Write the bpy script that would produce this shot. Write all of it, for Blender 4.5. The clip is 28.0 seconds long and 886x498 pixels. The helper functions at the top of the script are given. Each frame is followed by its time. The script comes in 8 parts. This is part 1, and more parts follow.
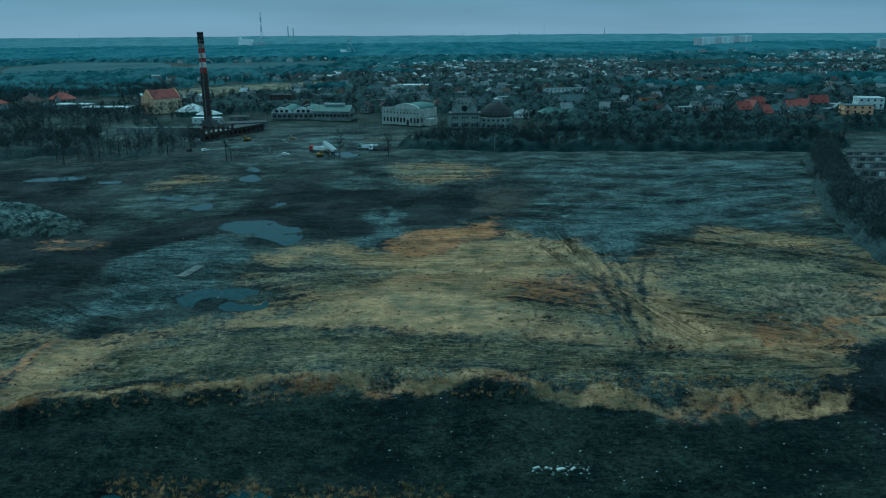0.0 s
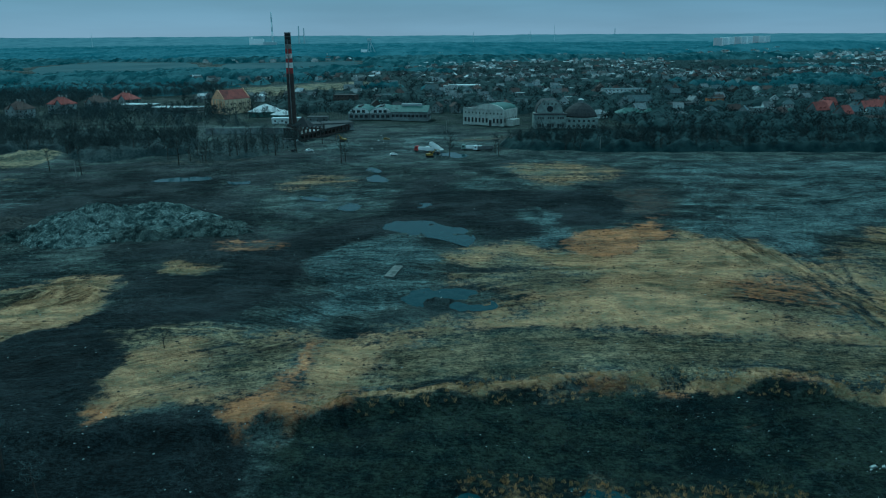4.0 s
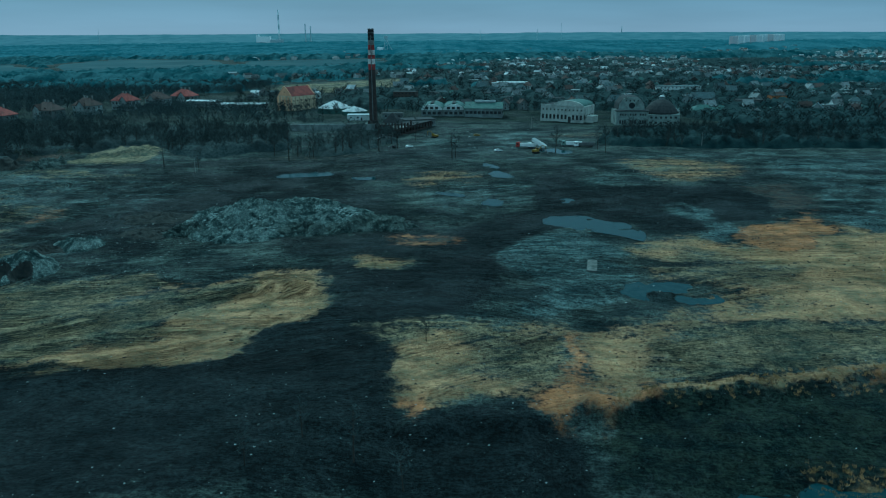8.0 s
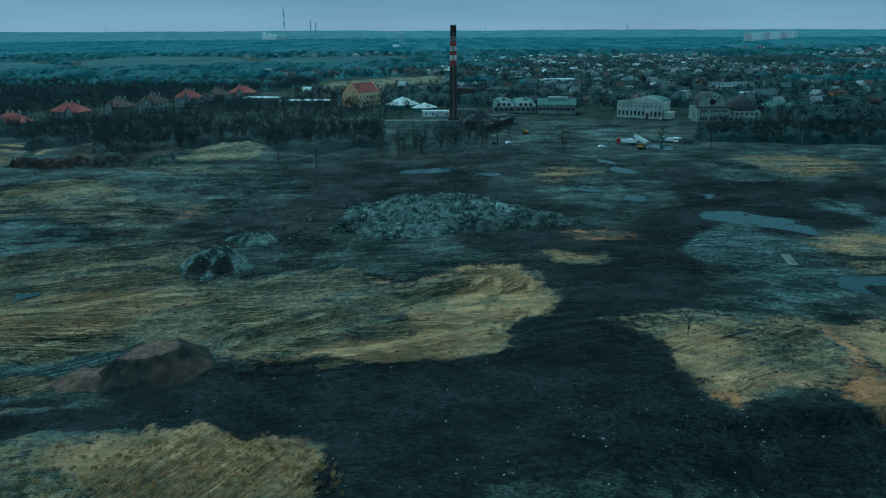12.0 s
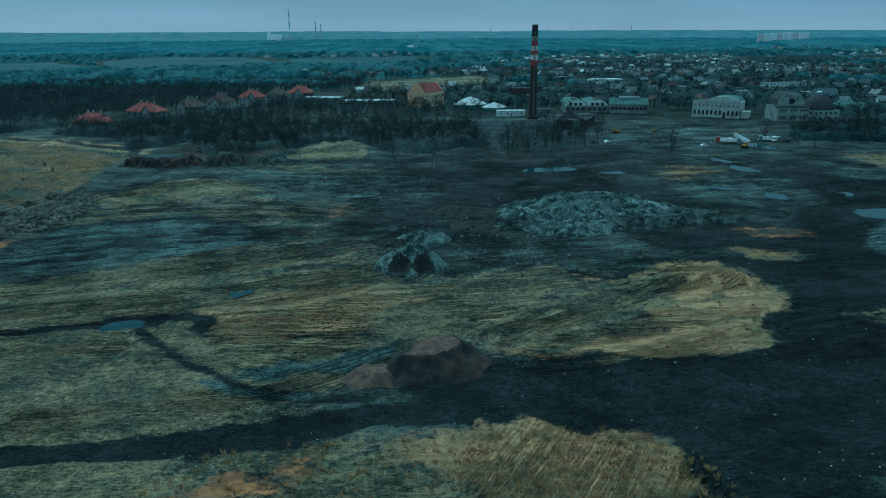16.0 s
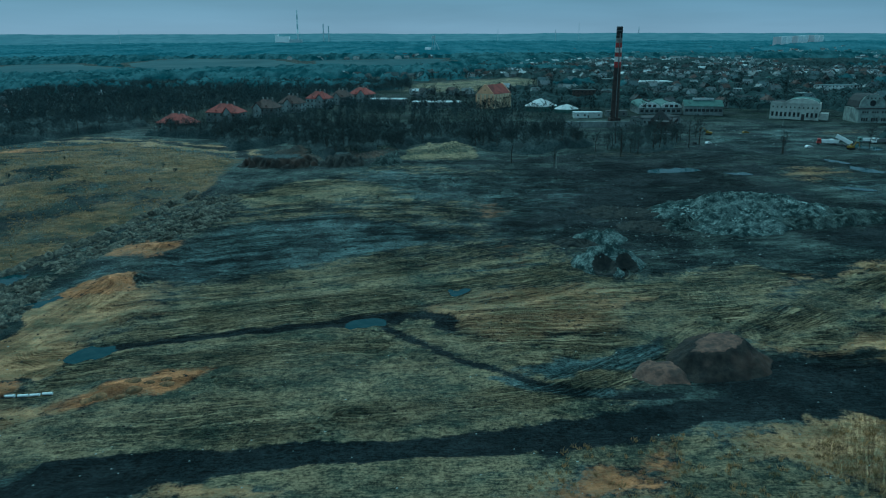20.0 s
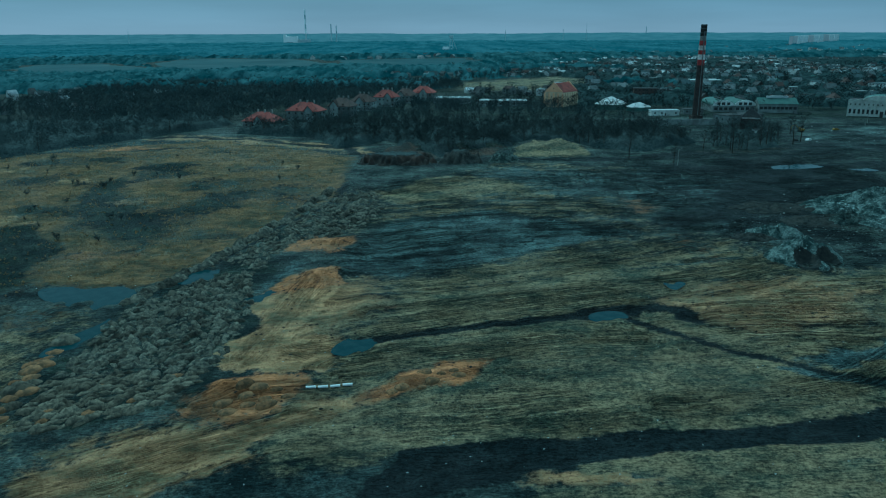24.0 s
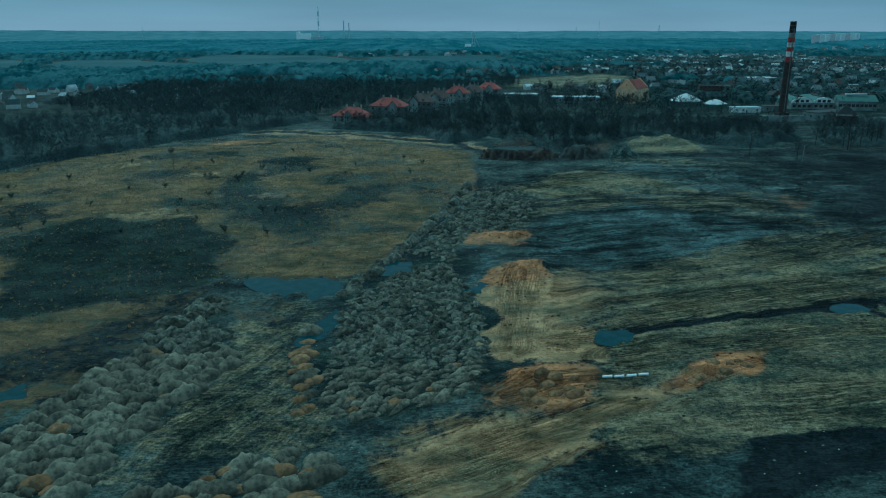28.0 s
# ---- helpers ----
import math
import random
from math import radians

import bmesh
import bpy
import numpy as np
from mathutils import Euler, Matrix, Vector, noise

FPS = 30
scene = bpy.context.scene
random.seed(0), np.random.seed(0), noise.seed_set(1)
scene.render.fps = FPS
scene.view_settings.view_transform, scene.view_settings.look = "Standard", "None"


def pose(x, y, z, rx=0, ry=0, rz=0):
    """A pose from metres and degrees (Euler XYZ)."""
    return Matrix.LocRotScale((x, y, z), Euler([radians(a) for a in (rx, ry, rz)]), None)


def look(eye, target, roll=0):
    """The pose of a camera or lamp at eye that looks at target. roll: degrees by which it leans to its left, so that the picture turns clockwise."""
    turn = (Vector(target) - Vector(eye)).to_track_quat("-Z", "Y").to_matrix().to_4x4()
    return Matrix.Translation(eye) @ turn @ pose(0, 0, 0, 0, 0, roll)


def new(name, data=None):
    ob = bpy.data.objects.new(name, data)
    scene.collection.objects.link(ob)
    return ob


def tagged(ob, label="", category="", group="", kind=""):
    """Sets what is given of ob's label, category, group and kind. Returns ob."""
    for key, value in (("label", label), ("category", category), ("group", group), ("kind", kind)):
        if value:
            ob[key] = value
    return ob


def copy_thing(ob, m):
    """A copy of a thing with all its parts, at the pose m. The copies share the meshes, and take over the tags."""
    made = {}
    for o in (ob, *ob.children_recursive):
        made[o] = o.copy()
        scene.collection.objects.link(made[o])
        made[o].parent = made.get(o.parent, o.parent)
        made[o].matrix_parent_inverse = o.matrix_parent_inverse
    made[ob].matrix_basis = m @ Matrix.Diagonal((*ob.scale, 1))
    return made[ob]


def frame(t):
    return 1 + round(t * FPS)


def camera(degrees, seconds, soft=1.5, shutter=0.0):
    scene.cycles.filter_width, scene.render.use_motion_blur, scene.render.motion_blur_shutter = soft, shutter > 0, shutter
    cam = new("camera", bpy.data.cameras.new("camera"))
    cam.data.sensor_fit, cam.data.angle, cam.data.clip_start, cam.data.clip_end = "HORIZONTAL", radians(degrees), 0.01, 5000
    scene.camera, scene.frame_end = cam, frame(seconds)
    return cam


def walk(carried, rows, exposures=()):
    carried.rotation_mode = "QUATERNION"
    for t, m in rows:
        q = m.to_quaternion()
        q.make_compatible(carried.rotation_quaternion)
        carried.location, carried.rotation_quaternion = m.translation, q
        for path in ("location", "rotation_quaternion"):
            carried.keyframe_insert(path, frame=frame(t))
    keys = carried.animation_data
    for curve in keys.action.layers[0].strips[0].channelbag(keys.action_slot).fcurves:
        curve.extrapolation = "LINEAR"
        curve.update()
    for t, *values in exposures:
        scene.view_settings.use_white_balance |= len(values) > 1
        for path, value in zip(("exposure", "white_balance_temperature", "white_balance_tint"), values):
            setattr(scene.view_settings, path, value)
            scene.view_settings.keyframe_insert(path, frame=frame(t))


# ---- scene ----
cam = camera(62.1, 28.0, soft=1.15)
METRES, EYE, TILT, LEAN, TURN = 440.0, 70.0, -16.4, 0.4, 0.0
ROWS = [
    (0.0, 0.0, 0.0, 0.0, 0.0, -0.0, -0.0),
    (0.5, -0.0177, -0.0003, -0.0001, -0.0, -0.0, 0.0),
    (1.0, -0.0353, -0.0006, 0.0001, 0.02, 0.05, -0.01),
    (1.5, -0.053, -0.001, 0.0001, 0.02, 0.1, -0.02),
    (2.0, -0.0704, -0.0016, 0.0004, 0.03, 0.11, -0.04),
    (2.5, -0.0883, -0.0021, 0.0007, 0.04, 0.1, -0.04),
    (3.0, -0.1059, -0.0025, 0.001, 0.03, 0.08, -0.03),
    (3.5, -0.1236, -0.0027, 0.0007, 0.02, 0.04, -0.03),
    (5.5, -0.1941, -0.0026, -0.0012, -0.12, -0.1, -0.03),
    (6.0, -0.2118, -0.0026, -0.0015, -0.14, -0.11, -0.02),
    (6.5, -0.2295, -0.0027, -0.0019, -0.18, -0.12, -0.03),
    (7.0, -0.2473, -0.0027, -0.0023, -0.22, -0.13, -0.04),
    (7.5, -0.2651, -0.003, -0.0024, -0.25, -0.14, -0.04),
    (8.0, -0.2829, -0.0026, -0.0027, -0.29, -0.14, -0.04),
    (8.5, -0.3006, -0.0027, -0.0027, -0.33, -0.14, -0.02),
    (9.0, -0.3185, -0.003, -0.0028, -0.37, -0.15, -0.06),
    (9.5, -0.3363, -0.0029, -0.003, -0.41, -0.17, -0.04),
    (10.0, -0.354, -0.0029, -0.0032, -0.44, -0.23, -0.02),
    (10.5, -0.3717, -0.0028, -0.0036, -0.49, -0.25, 0.03),
    (11.0, -0.3896, -0.0027, -0.0041, -0.54, -0.28, 0.03),
    (11.5, -0.4075, -0.0025, -0.0044, -0.6, -0.31, 0.01),
    (12.0, -0.4254, -0.0024, -0.0047, -0.66, -0.33, 0.03),
    (12.5, -0.4433, -0.0023, -0.005, -0.71, -0.35, 0.05),
    (14.5, -0.5144, -0.002, -0.0062, -0.92, -0.33, 0.12),
    (15.0, -0.5323, -0.0019, -0.0064, -0.97, -0.31, 0.14),
    (15.5, -0.5502, -0.0019, -0.0067, -1.01, -0.29, 0.14),
    (16.0, -0.5681, -0.0018, -0.0069, -1.06, -0.27, 0.14),
    (16.5, -0.5859, -0.0019, -0.007, -1.09, -0.23, 0.16),
    (17.0, -0.604, -0.0019, -0.0072, -1.14, -0.24, 0.13),
    (17.5, -0.6219, -0.0018, -0.0073, -1.18, -0.25, 0.15),
    (18.0, -0.64, -0.0018, -0.0075, -1.22, -0.24, 0.14),
    (18.5, -0.658, -0.0017, -0.0079, -1.25, -0.22, 0.12),
    (19.0, -0.676, -0.0018, -0.0082, -1.28, -0.21, 0.12),
    (19.5, -0.6941, -0.0017, -0.0086, -1.3, -0.15, 0.1),
    (20.0, -0.7121, -0.0018, -0.0088, -1.3, -0.09, 0.11),
    (20.5, -0.7301, -0.0019, -0.0092, -1.29, -0.01, 0.09),
    (21.0, -0.7483, -0.002, -0.0095, -1.27, 0.06, 0.08),
    (21.5, -0.7663, -0.0021, -0.0099, -1.27, 0.07, 0.09),
    (23.5, -0.8389, -0.0018, -0.0121, -1.46, -0.06, 0.21),
    (24.0, -0.8565, -0.0017, -0.0124, -1.49, -0.09, 0.23),
    (24.5, -0.8744, -0.0014, -0.0129, -1.48, -0.12, 0.19),
    (25.0, -0.8923, -0.0011, -0.0134, -1.44, -0.18, 0.15),
    (25.5, -0.9102, -0.0007, -0.014, -1.44, -0.23, 0.1),
    (26.0, -0.9282, -0.0004, -0.0145, -1.44, -0.27, 0.06),
    (26.5, -0.9461, -0.0001, -0.0149, -1.43, -0.28, 0.02),
    (27.0, -0.964, 0.0002, -0.0153, -1.42, -0.28, 0.0),
    (27.5, -0.9818, 0.0004, -0.0157, -1.4, -0.26, -0.01),
    (28.0, -0.9997, 0.0005, -0.016, -1.41, -0.25, -0.03),
]
walk(cam, [(t, pose(0, 0, EYE, TILT, LEAN, TURN) @ pose(METRES * x, METRES * y, METRES * z, 90 + pitch, roll, yaw)) for t, x, y, z, yaw, pitch, roll in ROWS],
     exposures=[(0.0, 0.33, 4050, -38), (8.0, 0.37, 4050, -38), (15.0, 0.42, 4050, -38), (20.0, 0.34, 4050, -38), (24.0, 0.28, 4000, -40), (28.0, 0.25, 4000, -40)])

# ---- light: an overcast late-winter afternoon ----
world = bpy.data.worlds.new("overcast_sky")
scene.world = world
world.use_nodes = True
wn, wl = world.node_tree.nodes, world.node_tree.links
wn.clear()
sky = wn.new("ShaderNodeTexSky")
sky.sky_type, sky.sun_disc = "NISHITA", False
sky.sun_elevation, sky.sun_rotation = radians(47), radians(-22)
sky.air_density, sky.dust_density = 1.5, 3.0
wtc = wn.new("ShaderNodeTexCoord")
wsep = wn.new("ShaderNodeSeparateXYZ")
wl.new(wtc.outputs["Generated"], wsep.inputs[0])
wramp = wn.new("ShaderNodeValToRGB")
wramp.color_ramp.elements[0].position, wramp.color_ramp.elements[0].color = 0.0, (0.256, 0.236, 0.280, 1)
wramp.color_ramp.elements[1].position, wramp.color_ramp.elements[1].color = 1.0, (0.54, 0.55, 0.58, 1)
for p, c in ((0.025, (0.208, 0.208, 0.255, 1)), (0.06, (0.162, 0.184, 0.232, 1)), (0.3, (0.36, 0.38, 0.42, 1))):
    e = wramp.color_ramp.elements.new(p)
    e.color = c
wl.new(wsep.outputs["Z"], wramp.inputs[0])
# slow billows of cloud across the sky
wnoise = wn.new("ShaderNodeTexNoise")
wnoise.inputs["Scale"].default_value, wnoise.inputs["Detail"].default_value = 3.0, 4.0
wmap = wn.new("ShaderNodeMapping")
wmap.inputs["Scale"].default_value = (1, 1, 9)
wl.new(wtc.outputs["Generated"], wmap.inputs[0])
wl.new(wmap.outputs[0], wnoise.inputs["Vector"])
wcl = wn.new("ShaderNodeMapRange")
wcl.inputs["From Min"].default_value, wcl.inputs["From Max"].default_value = 0.3, 0.7
wcl.inputs["To Min"].default_value, wcl.inputs["To Max"].default_value = 0.9, 1.1
wl.new(wnoise.outputs["Fac"], wcl.inputs["Value"])
wmul = wn.new("ShaderNodeVectorMath")
wmul.operation = "SCALE"
wl.new(wramp.outputs[0], wmul.inputs[0])
wl.new(wcl.outputs[0], wmul.inputs["Scale"])
bg1, bg2, wadd, wout = (wn.new(k) for k in ("ShaderNodeBackground", "ShaderNodeBackground", "ShaderNodeAddShader", "ShaderNodeOutputWorld"))
wl.new(sky.outputs[0], bg1.inputs[0])
wl.new(wmul.outputs[0], bg2.inputs[0])
bg1.inputs[1].default_value, bg2.inputs[1].default_value = 0.004, 1.0
wl.new(bg1.outputs[0], wadd.inputs[0])
wl.new(bg2.outputs[0], wadd.inputs[1])
wl.new(wadd.outputs[0], wout.inputs[0])
sun = new("sun", bpy.data.lights.new("sun", "SUN"))
sun.data.energy, sun.data.angle, sun.data.color = 1.5, radians(11), (1.0, 0.95, 0.88)
sun.matrix_world = look((-60, 150, 172), (0, 0, 0))


# ---- materials ----
def mix_node(nt, a, b, f):
    m = nt.nodes.new("ShaderNodeMix")
    m.data_type = "RGBA"
    for i, v in ((0, f), (6, a), (7, b)):
        if hasattr(v, "is_linked") or hasattr(v, "links"):
            nt.links.new(v, m.inputs[i])
        else:
            m.inputs[i].default_value = v if i == 0 else (*v, 1)
    return m.outputs[2]


def noise_node(nt, scale, detail=4.0, rough=0.6, coords="Object", stretch=None):
    tc = nt.nodes.new("ShaderNodeTexCoord")
    n = nt.nodes.new("ShaderNodeTexNoise")
    n.inputs["Scale"].default_value, n.inputs["Detail"].default_value, n.inputs["Roughness"].default_value = scale, detail, rough
    src = tc.outputs[coords]
    if stretch:
        mp = nt.nodes.new("ShaderNodeMapping")
        mp.inputs["Scale"].default_value = stretch
        nt.links.new(src, mp.inputs[0])
        src = mp.outputs[0]
    nt.links.new(src, n.inputs["Vector"])
    return n.outputs["Fac"]


def remap(nt, v, a, b, c=0.0, d=1.0, smooth=True):
    m = nt.nodes.new("ShaderNodeMapRange")
    m.interpolation_type = "SMOOTHSTEP" if smooth else "LINEAR"
    for k, q in (("From Min", a), ("From Max", b), ("To Min", c), ("To Max", d)):
        m.inputs[k].default_value = q
    nt.links.new(v, m.inputs["Value"])
    return m.outputs[0]


def math_node(nt, op, a, b=0.0):
    m = nt.nodes.new("ShaderNodeMath")
    m.operation = op
    for i, v in enumerate((a, b)):
        if hasattr(v, "links"):
            nt.links.new(v, m.inputs[i])
        else:
            m.inputs[i].default_value = v
    return m.outputs[0]


def material(name, a, b=None, rough=0.85, scale=0.6, metal=0.0, bump=0.15, spread=0.0, stain=None, stain_scale=0.08, stretch=None, spec=0.06, island=False):
    """Grain between the colours a and b, stains at a larger scale, and a spread of brightness from object to object."""
    m = bpy.data.materials.new(name)
    m.use_nodes = True
    nt = m.node_tree
    bsdf = nt.nodes["Principled BSDF"]
    b = b or tuple(v * 0.7 for v in a)
    n = noise_node(nt, scale, 5, 0.65, stretch=stretch)
    col = mix_node(nt, a, b, remap(nt, n, 0.35, 0.65))
    if stain:
        col = mix_node(nt, col, stain, remap(nt, noise_node(nt, stain_scale, 3), 0.48, 0.68, 0, 0.75))
    if spread:
        oi = nt.nodes.new("ShaderNodeNewGeometry" if island else "ShaderNodeObjectInfo")
        hsv = nt.nodes.new("ShaderNodeHueSaturation")
        nt.links.new(remap(nt, oi.outputs["Random Per Island" if island else "Random"], 0, 1, 1 - spread, 1 + spread, False), hsv.inputs["Value"])
        nt.links.new(col, hsv.inputs["Color"])
        col = hsv.outputs[0]
    nt.links.new(col, bsdf.inputs["Base Color"])
    bsdf.inputs["Roughness"].default_value, bsdf.inputs["Metallic"].default_value = rough, metal
    bsdf.inputs["Specular IOR Level"].default_value = spec
    if bump:
        bp = nt.nodes.new("ShaderNodeBump")
        bp.inputs["Strength"].default_value, bp.inputs["Distance"].default_value = bump, 0.3
        nt.links.new(noise_node(nt, scale * 2.5, 5, 0.7), bp.inputs["Height"])
        nt.links.new(bp.outputs[0], bsdf.inputs["Normal"])
    return m


# two tones of every kind of ground
SOIL = {
    "coal": ((0.0058, 0.0086, 0.0098), (0.0158, 0.0194, 0.0202)),
    "straw": ((0.45, 0.282, 0.138), (0.105, 0.092, 0.052)),
    "clay": ((0.50, 0.235, 0.095), (0.13, 0.082, 0.043)),
    "gravel": ((0.025, 0.039, 0.042), (0.086, 0.108, 0.103)),
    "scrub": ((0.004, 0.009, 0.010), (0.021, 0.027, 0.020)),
    "grass": ((0.049, 0.059, 0.042), (0.158, 0.128, 0.073)),
    "meadow": ((0.178, 0.116, 0.054), (0.034, 0.036, 0.023)),
    "rust": ((0.085, 0.060, 0.044), (0.026, 0.028, 0.026)),
}
KINDS = list(SOIL)


def ground_material():
    m = bpy.data.materials.new("worked_ground")
    m.use_nodes = True
    nt = m.node_tree
    bsdf = nt.nodes["Principled BSDF"]
    att = []
    for k in ("kinds_a", "kinds_b"):
        a = nt.nodes.new("ShaderNodeAttribute")
        a.attribute_name = k
        s = nt.nodes.new("ShaderNodeSeparateColor")
        nt.links.new(a.outputs["Color"], s.inputs[0])
        att += [s.outputs[0], s.outputs[1], s.outputs[2], a.outputs["Alpha"]]
    big = noise_node(nt, 0.03, 6, 0.62)
    mid = noise_node(nt, 0.13, 8, 0.68)
    wide = noise_node(nt, 0.075, 8, 0.64, stretch=(0.75, 1.15, 1))
    fine = noise_node(nt, 0.55, 8, 0.82)
    clods = noise_node(nt, 1.6, 6, 0.8)
    # streaks along the ruts left by the machines: across, along, strength
    rut = nt.nodes.new("ShaderNodeAttribute")
    rut.attribute_name = "rut"
    sep = nt.nodes.new("ShaderNodeSeparateColor")
    nt.links.new(rut.outputs["Color"], sep.inputs[0])
    com = nt.nodes.new("ShaderNodeCombineXYZ")
    wob = math_node(nt, "MULTIPLY", math_node(nt, "SUBTRACT", mid, 0.5), 1.6)
    nt.links.new(math_node(nt, "ADD", sep.outputs[0], wob), com.inputs[0])
    nt.links.new(math_node(nt, "MULTIPLY", sep.outputs[1], 0.035), com.inputs[1])
    lines = nt.nodes.new("ShaderNodeTexNoise")
    lines.inputs["Scale"].default_value, lines.inputs["Detail"].default_value, lines.inputs["Roughness"].default_value = 2.7, 4.0, 0.65
    nt.links.new(com.outputs[0], lines.inputs["Vector"])
    wave = remap(nt, lines.outputs["Fac"], 0.38, 0.62, -1, 1)
    # broader bands along the same ruts
    bands = nt.nodes.new("ShaderNodeTexNoise")
    bands.inputs["Scale"].default_value, bands.inputs["Detail"].default_value, bands.inputs["Roughness"].default_value = 0.42, 5.0, 0.7
    nt.links.new(com.outputs[0], bands.inputs["Vector"])
    band = math_node(nt, "MULTIPLY", math_node(nt, "SUBTRACT", bands.outputs["Fac"], 0.5), remap(nt, sep.outputs[2], 0.0, 0.5))
    wave = math_node(nt, "MULTIPLY", wave, sep.outputs[2])
    wave = math_node(nt, "MULTIPLY", wave, remap(nt, big, 0.38, 0.56, 0.35, 1.0))
    blades = noise_node(nt, 1.3, 6, 0.78, stretch=(0.38, 1.5, 1))
    grain = math_node(nt, "ADD", math_node(nt, "MULTIPLY", fine, 0.3), math_node(nt, "MULTIPLY", clods, 0.35))
    grain = math_node(nt, "ADD", grain, math_node(nt, "MULTIPLY", blades, 0.35))
    grain = math_node(nt, "ADD", grain, math_node(nt, "MULTIPLY", wave, 0.05))
    patchy = noise_node(nt, 0.19, 8, 0.7, stretch=(0.7, 1.3, 1))
    broken = noise_node(nt, 0.34, 7, 0.74)
    col = mix_node(nt, (0.011, 0.017, 0.018), (0.062, 0.073, 0.064), remap(nt, math_node(nt, "ADD", math_node(nt, "MULTIPLY", wide, 0.55), math_node(nt, "MULTIPLY", grain, 0.45)), 0.42, 0.60))
    for i, k in enumerate(KINDS):
        mixed = math_node(nt, "ADD", math_node(nt, "MULTIPLY", grain, 0.5), math_node(nt, "MULTIPLY", math_node(nt, "ADD", wide, patchy), 0.25))
        tone = mix_node(nt, SOIL[k][0], SOIL[k][1], remap(nt, mixed, 0.44, 0.56))
        a, b = ((mid, broken), (patchy, fine), (broken, patchy), (wide, broken))[i % 4]
        edge = math_node(nt, "ADD", math_node(nt, "MULTIPLY", a, 0.5), math_node(nt, "MULTIPLY", b, 0.5))
        edge = math_node(nt, "ADD", edge, math_node(nt, "MULTIPLY", band, 0.45))
        w = math_node(nt, "ADD", att[i], math_node(nt, "MULTIPLY", math_node(nt, "SUBTRACT", edge, 0.5), 3.2))
        w = math_node(nt, "MULTIPLY", remap(nt, w, 0.2, 0.7), remap(nt, att[i], 0.02, 0.35))
        col = mix_node(nt, col, tone, w)
    value = remap(nt, math_node(nt, "ADD", math_node(nt, "MULTIPLY", wide, 0.5), math_node(nt, "MULTIPLY", mid, 0.5)), 0.40, 0.60, 0.72, 1.28, False)
    # grain and ruts also scale brightness: relief shading partly put into the colour
    value = math_node(nt, "MULTIPLY", value, remap(nt, grain, 0.44, 0.56, 0.42, 1.75, False))
    value = math_node(nt, "MULTIPLY", value, remap(nt, wave, -1, 1, 0.6, 1.42, False))
    value = math_node(nt, "MULTIPLY", value, remap(nt, band, -0.16, 0.16, 0.7, 1.3, False))
    hsv = nt.nodes.new("ShaderNodeHueSaturation")
    nt.links.new(value, hsv.inputs["Value"])
    nt.links.new(col, hsv.inputs["Color"])
    nt.links.new(hsv.outputs[0], bsdf.inputs["Base Color"])
    bsdf.inputs["Specular IOR Level"].default_value = 0.06
    nt.links.new(remap(nt, big, 0.35, 0.65, 0.65, 0.95), bsdf.inputs["Roughness"])
    b1, b2 = nt.nodes.new("ShaderNodeBump"), nt.nodes.new("ShaderNodeBump")
    b1.inputs["Distance"].default_value, b1.inputs["Strength"].default_value = 0.5, 0.9
    b2.inputs["Distance"].default_value, b2.inputs["Strength"].default_value = 1.6, 1.0
    nt.links.new(wave, b1.inputs["Height"])
    nt.links.new(grain, b2.inputs["Height"])
    nt.links.new(b1.outputs[0], b2.inputs["Normal"])
    nt.links.new(b2.outputs[0], bsdf.inputs["Normal"])
    return m


M_GROUND = ground_material()
M_WATER = material("standing_water", (0.010, 0.026, 0.031), (0.018, 0.036, 0.040), rough=0.06, bump=0.01, scale=0.3, spec=0.06)
M_WATER.node_tree.nodes["Principled BSDF"].inputs["IOR"].default_value = 1.3
def slag_material(name, pale, dark, scale):
    """Crumbled slag: dark teal-grey mass with a web of pale broken ridges and white lumps."""
    m = bpy.data.materials.new(name)
    m.use_nodes = True
    nt = m.node_tree
    bsdf = nt.nodes["Principled BSDF"]
    body = noise_node(nt, scale * 0.45, 7, 0.75)
    web = noise_node(nt, scale * 1.7, 5, 0.62, stretch=(1.0, 0.6, 1.6))
    ridge = math_node(nt, "ABSOLUTE", math_node(nt, "SUBTRACT", web, 0.5))
    lines = remap(nt, ridge, 0.0, 0.04, 1.0, 0.0)
    crumbs = noise_node(nt, scale * 5.0, 4, 0.75)
    amount = math_node(nt, "MULTIPLY", lines, remap(nt, body, 0.40, 0.60, 0.1, 0.85))
    amount = math_node(nt, "ADD", amount, remap(nt, crumbs, 0.55, 0.63, 0.0, 0.6))
    amount = math_node(nt, "MULTIPLY", amount, remap(nt, body, 0.40, 0.58, 0.12, 1.0))
    mid = tuple(0.25 * a + 0.75 * b for a, b in zip(pale, dark))
    col = mix_node(nt, mix_node(nt, dark, mid, remap(nt, body, 0.40, 0.60)), pale, amount)
    nt.links.new(col, bsdf.inputs["Base Color"])
    bsdf.inputs["Roughness"].default_value, bsdf.inputs["Specular IOR Level"].default_value = 0.9, 0.05
    bp = nt.nodes.new("ShaderNodeBump")
    bp.inputs["Strength"].default_value, bp.inputs["Distance"].default_value = 1.0, 0.8
    nt.links.new(math_node(nt, "ADD", math_node(nt, "MULTIPLY", lines, 0.5), crumbs), bp.inputs["Height"])
    nt.links.new(bp.outputs[0], bsdf.inputs["Normal"])
    return m


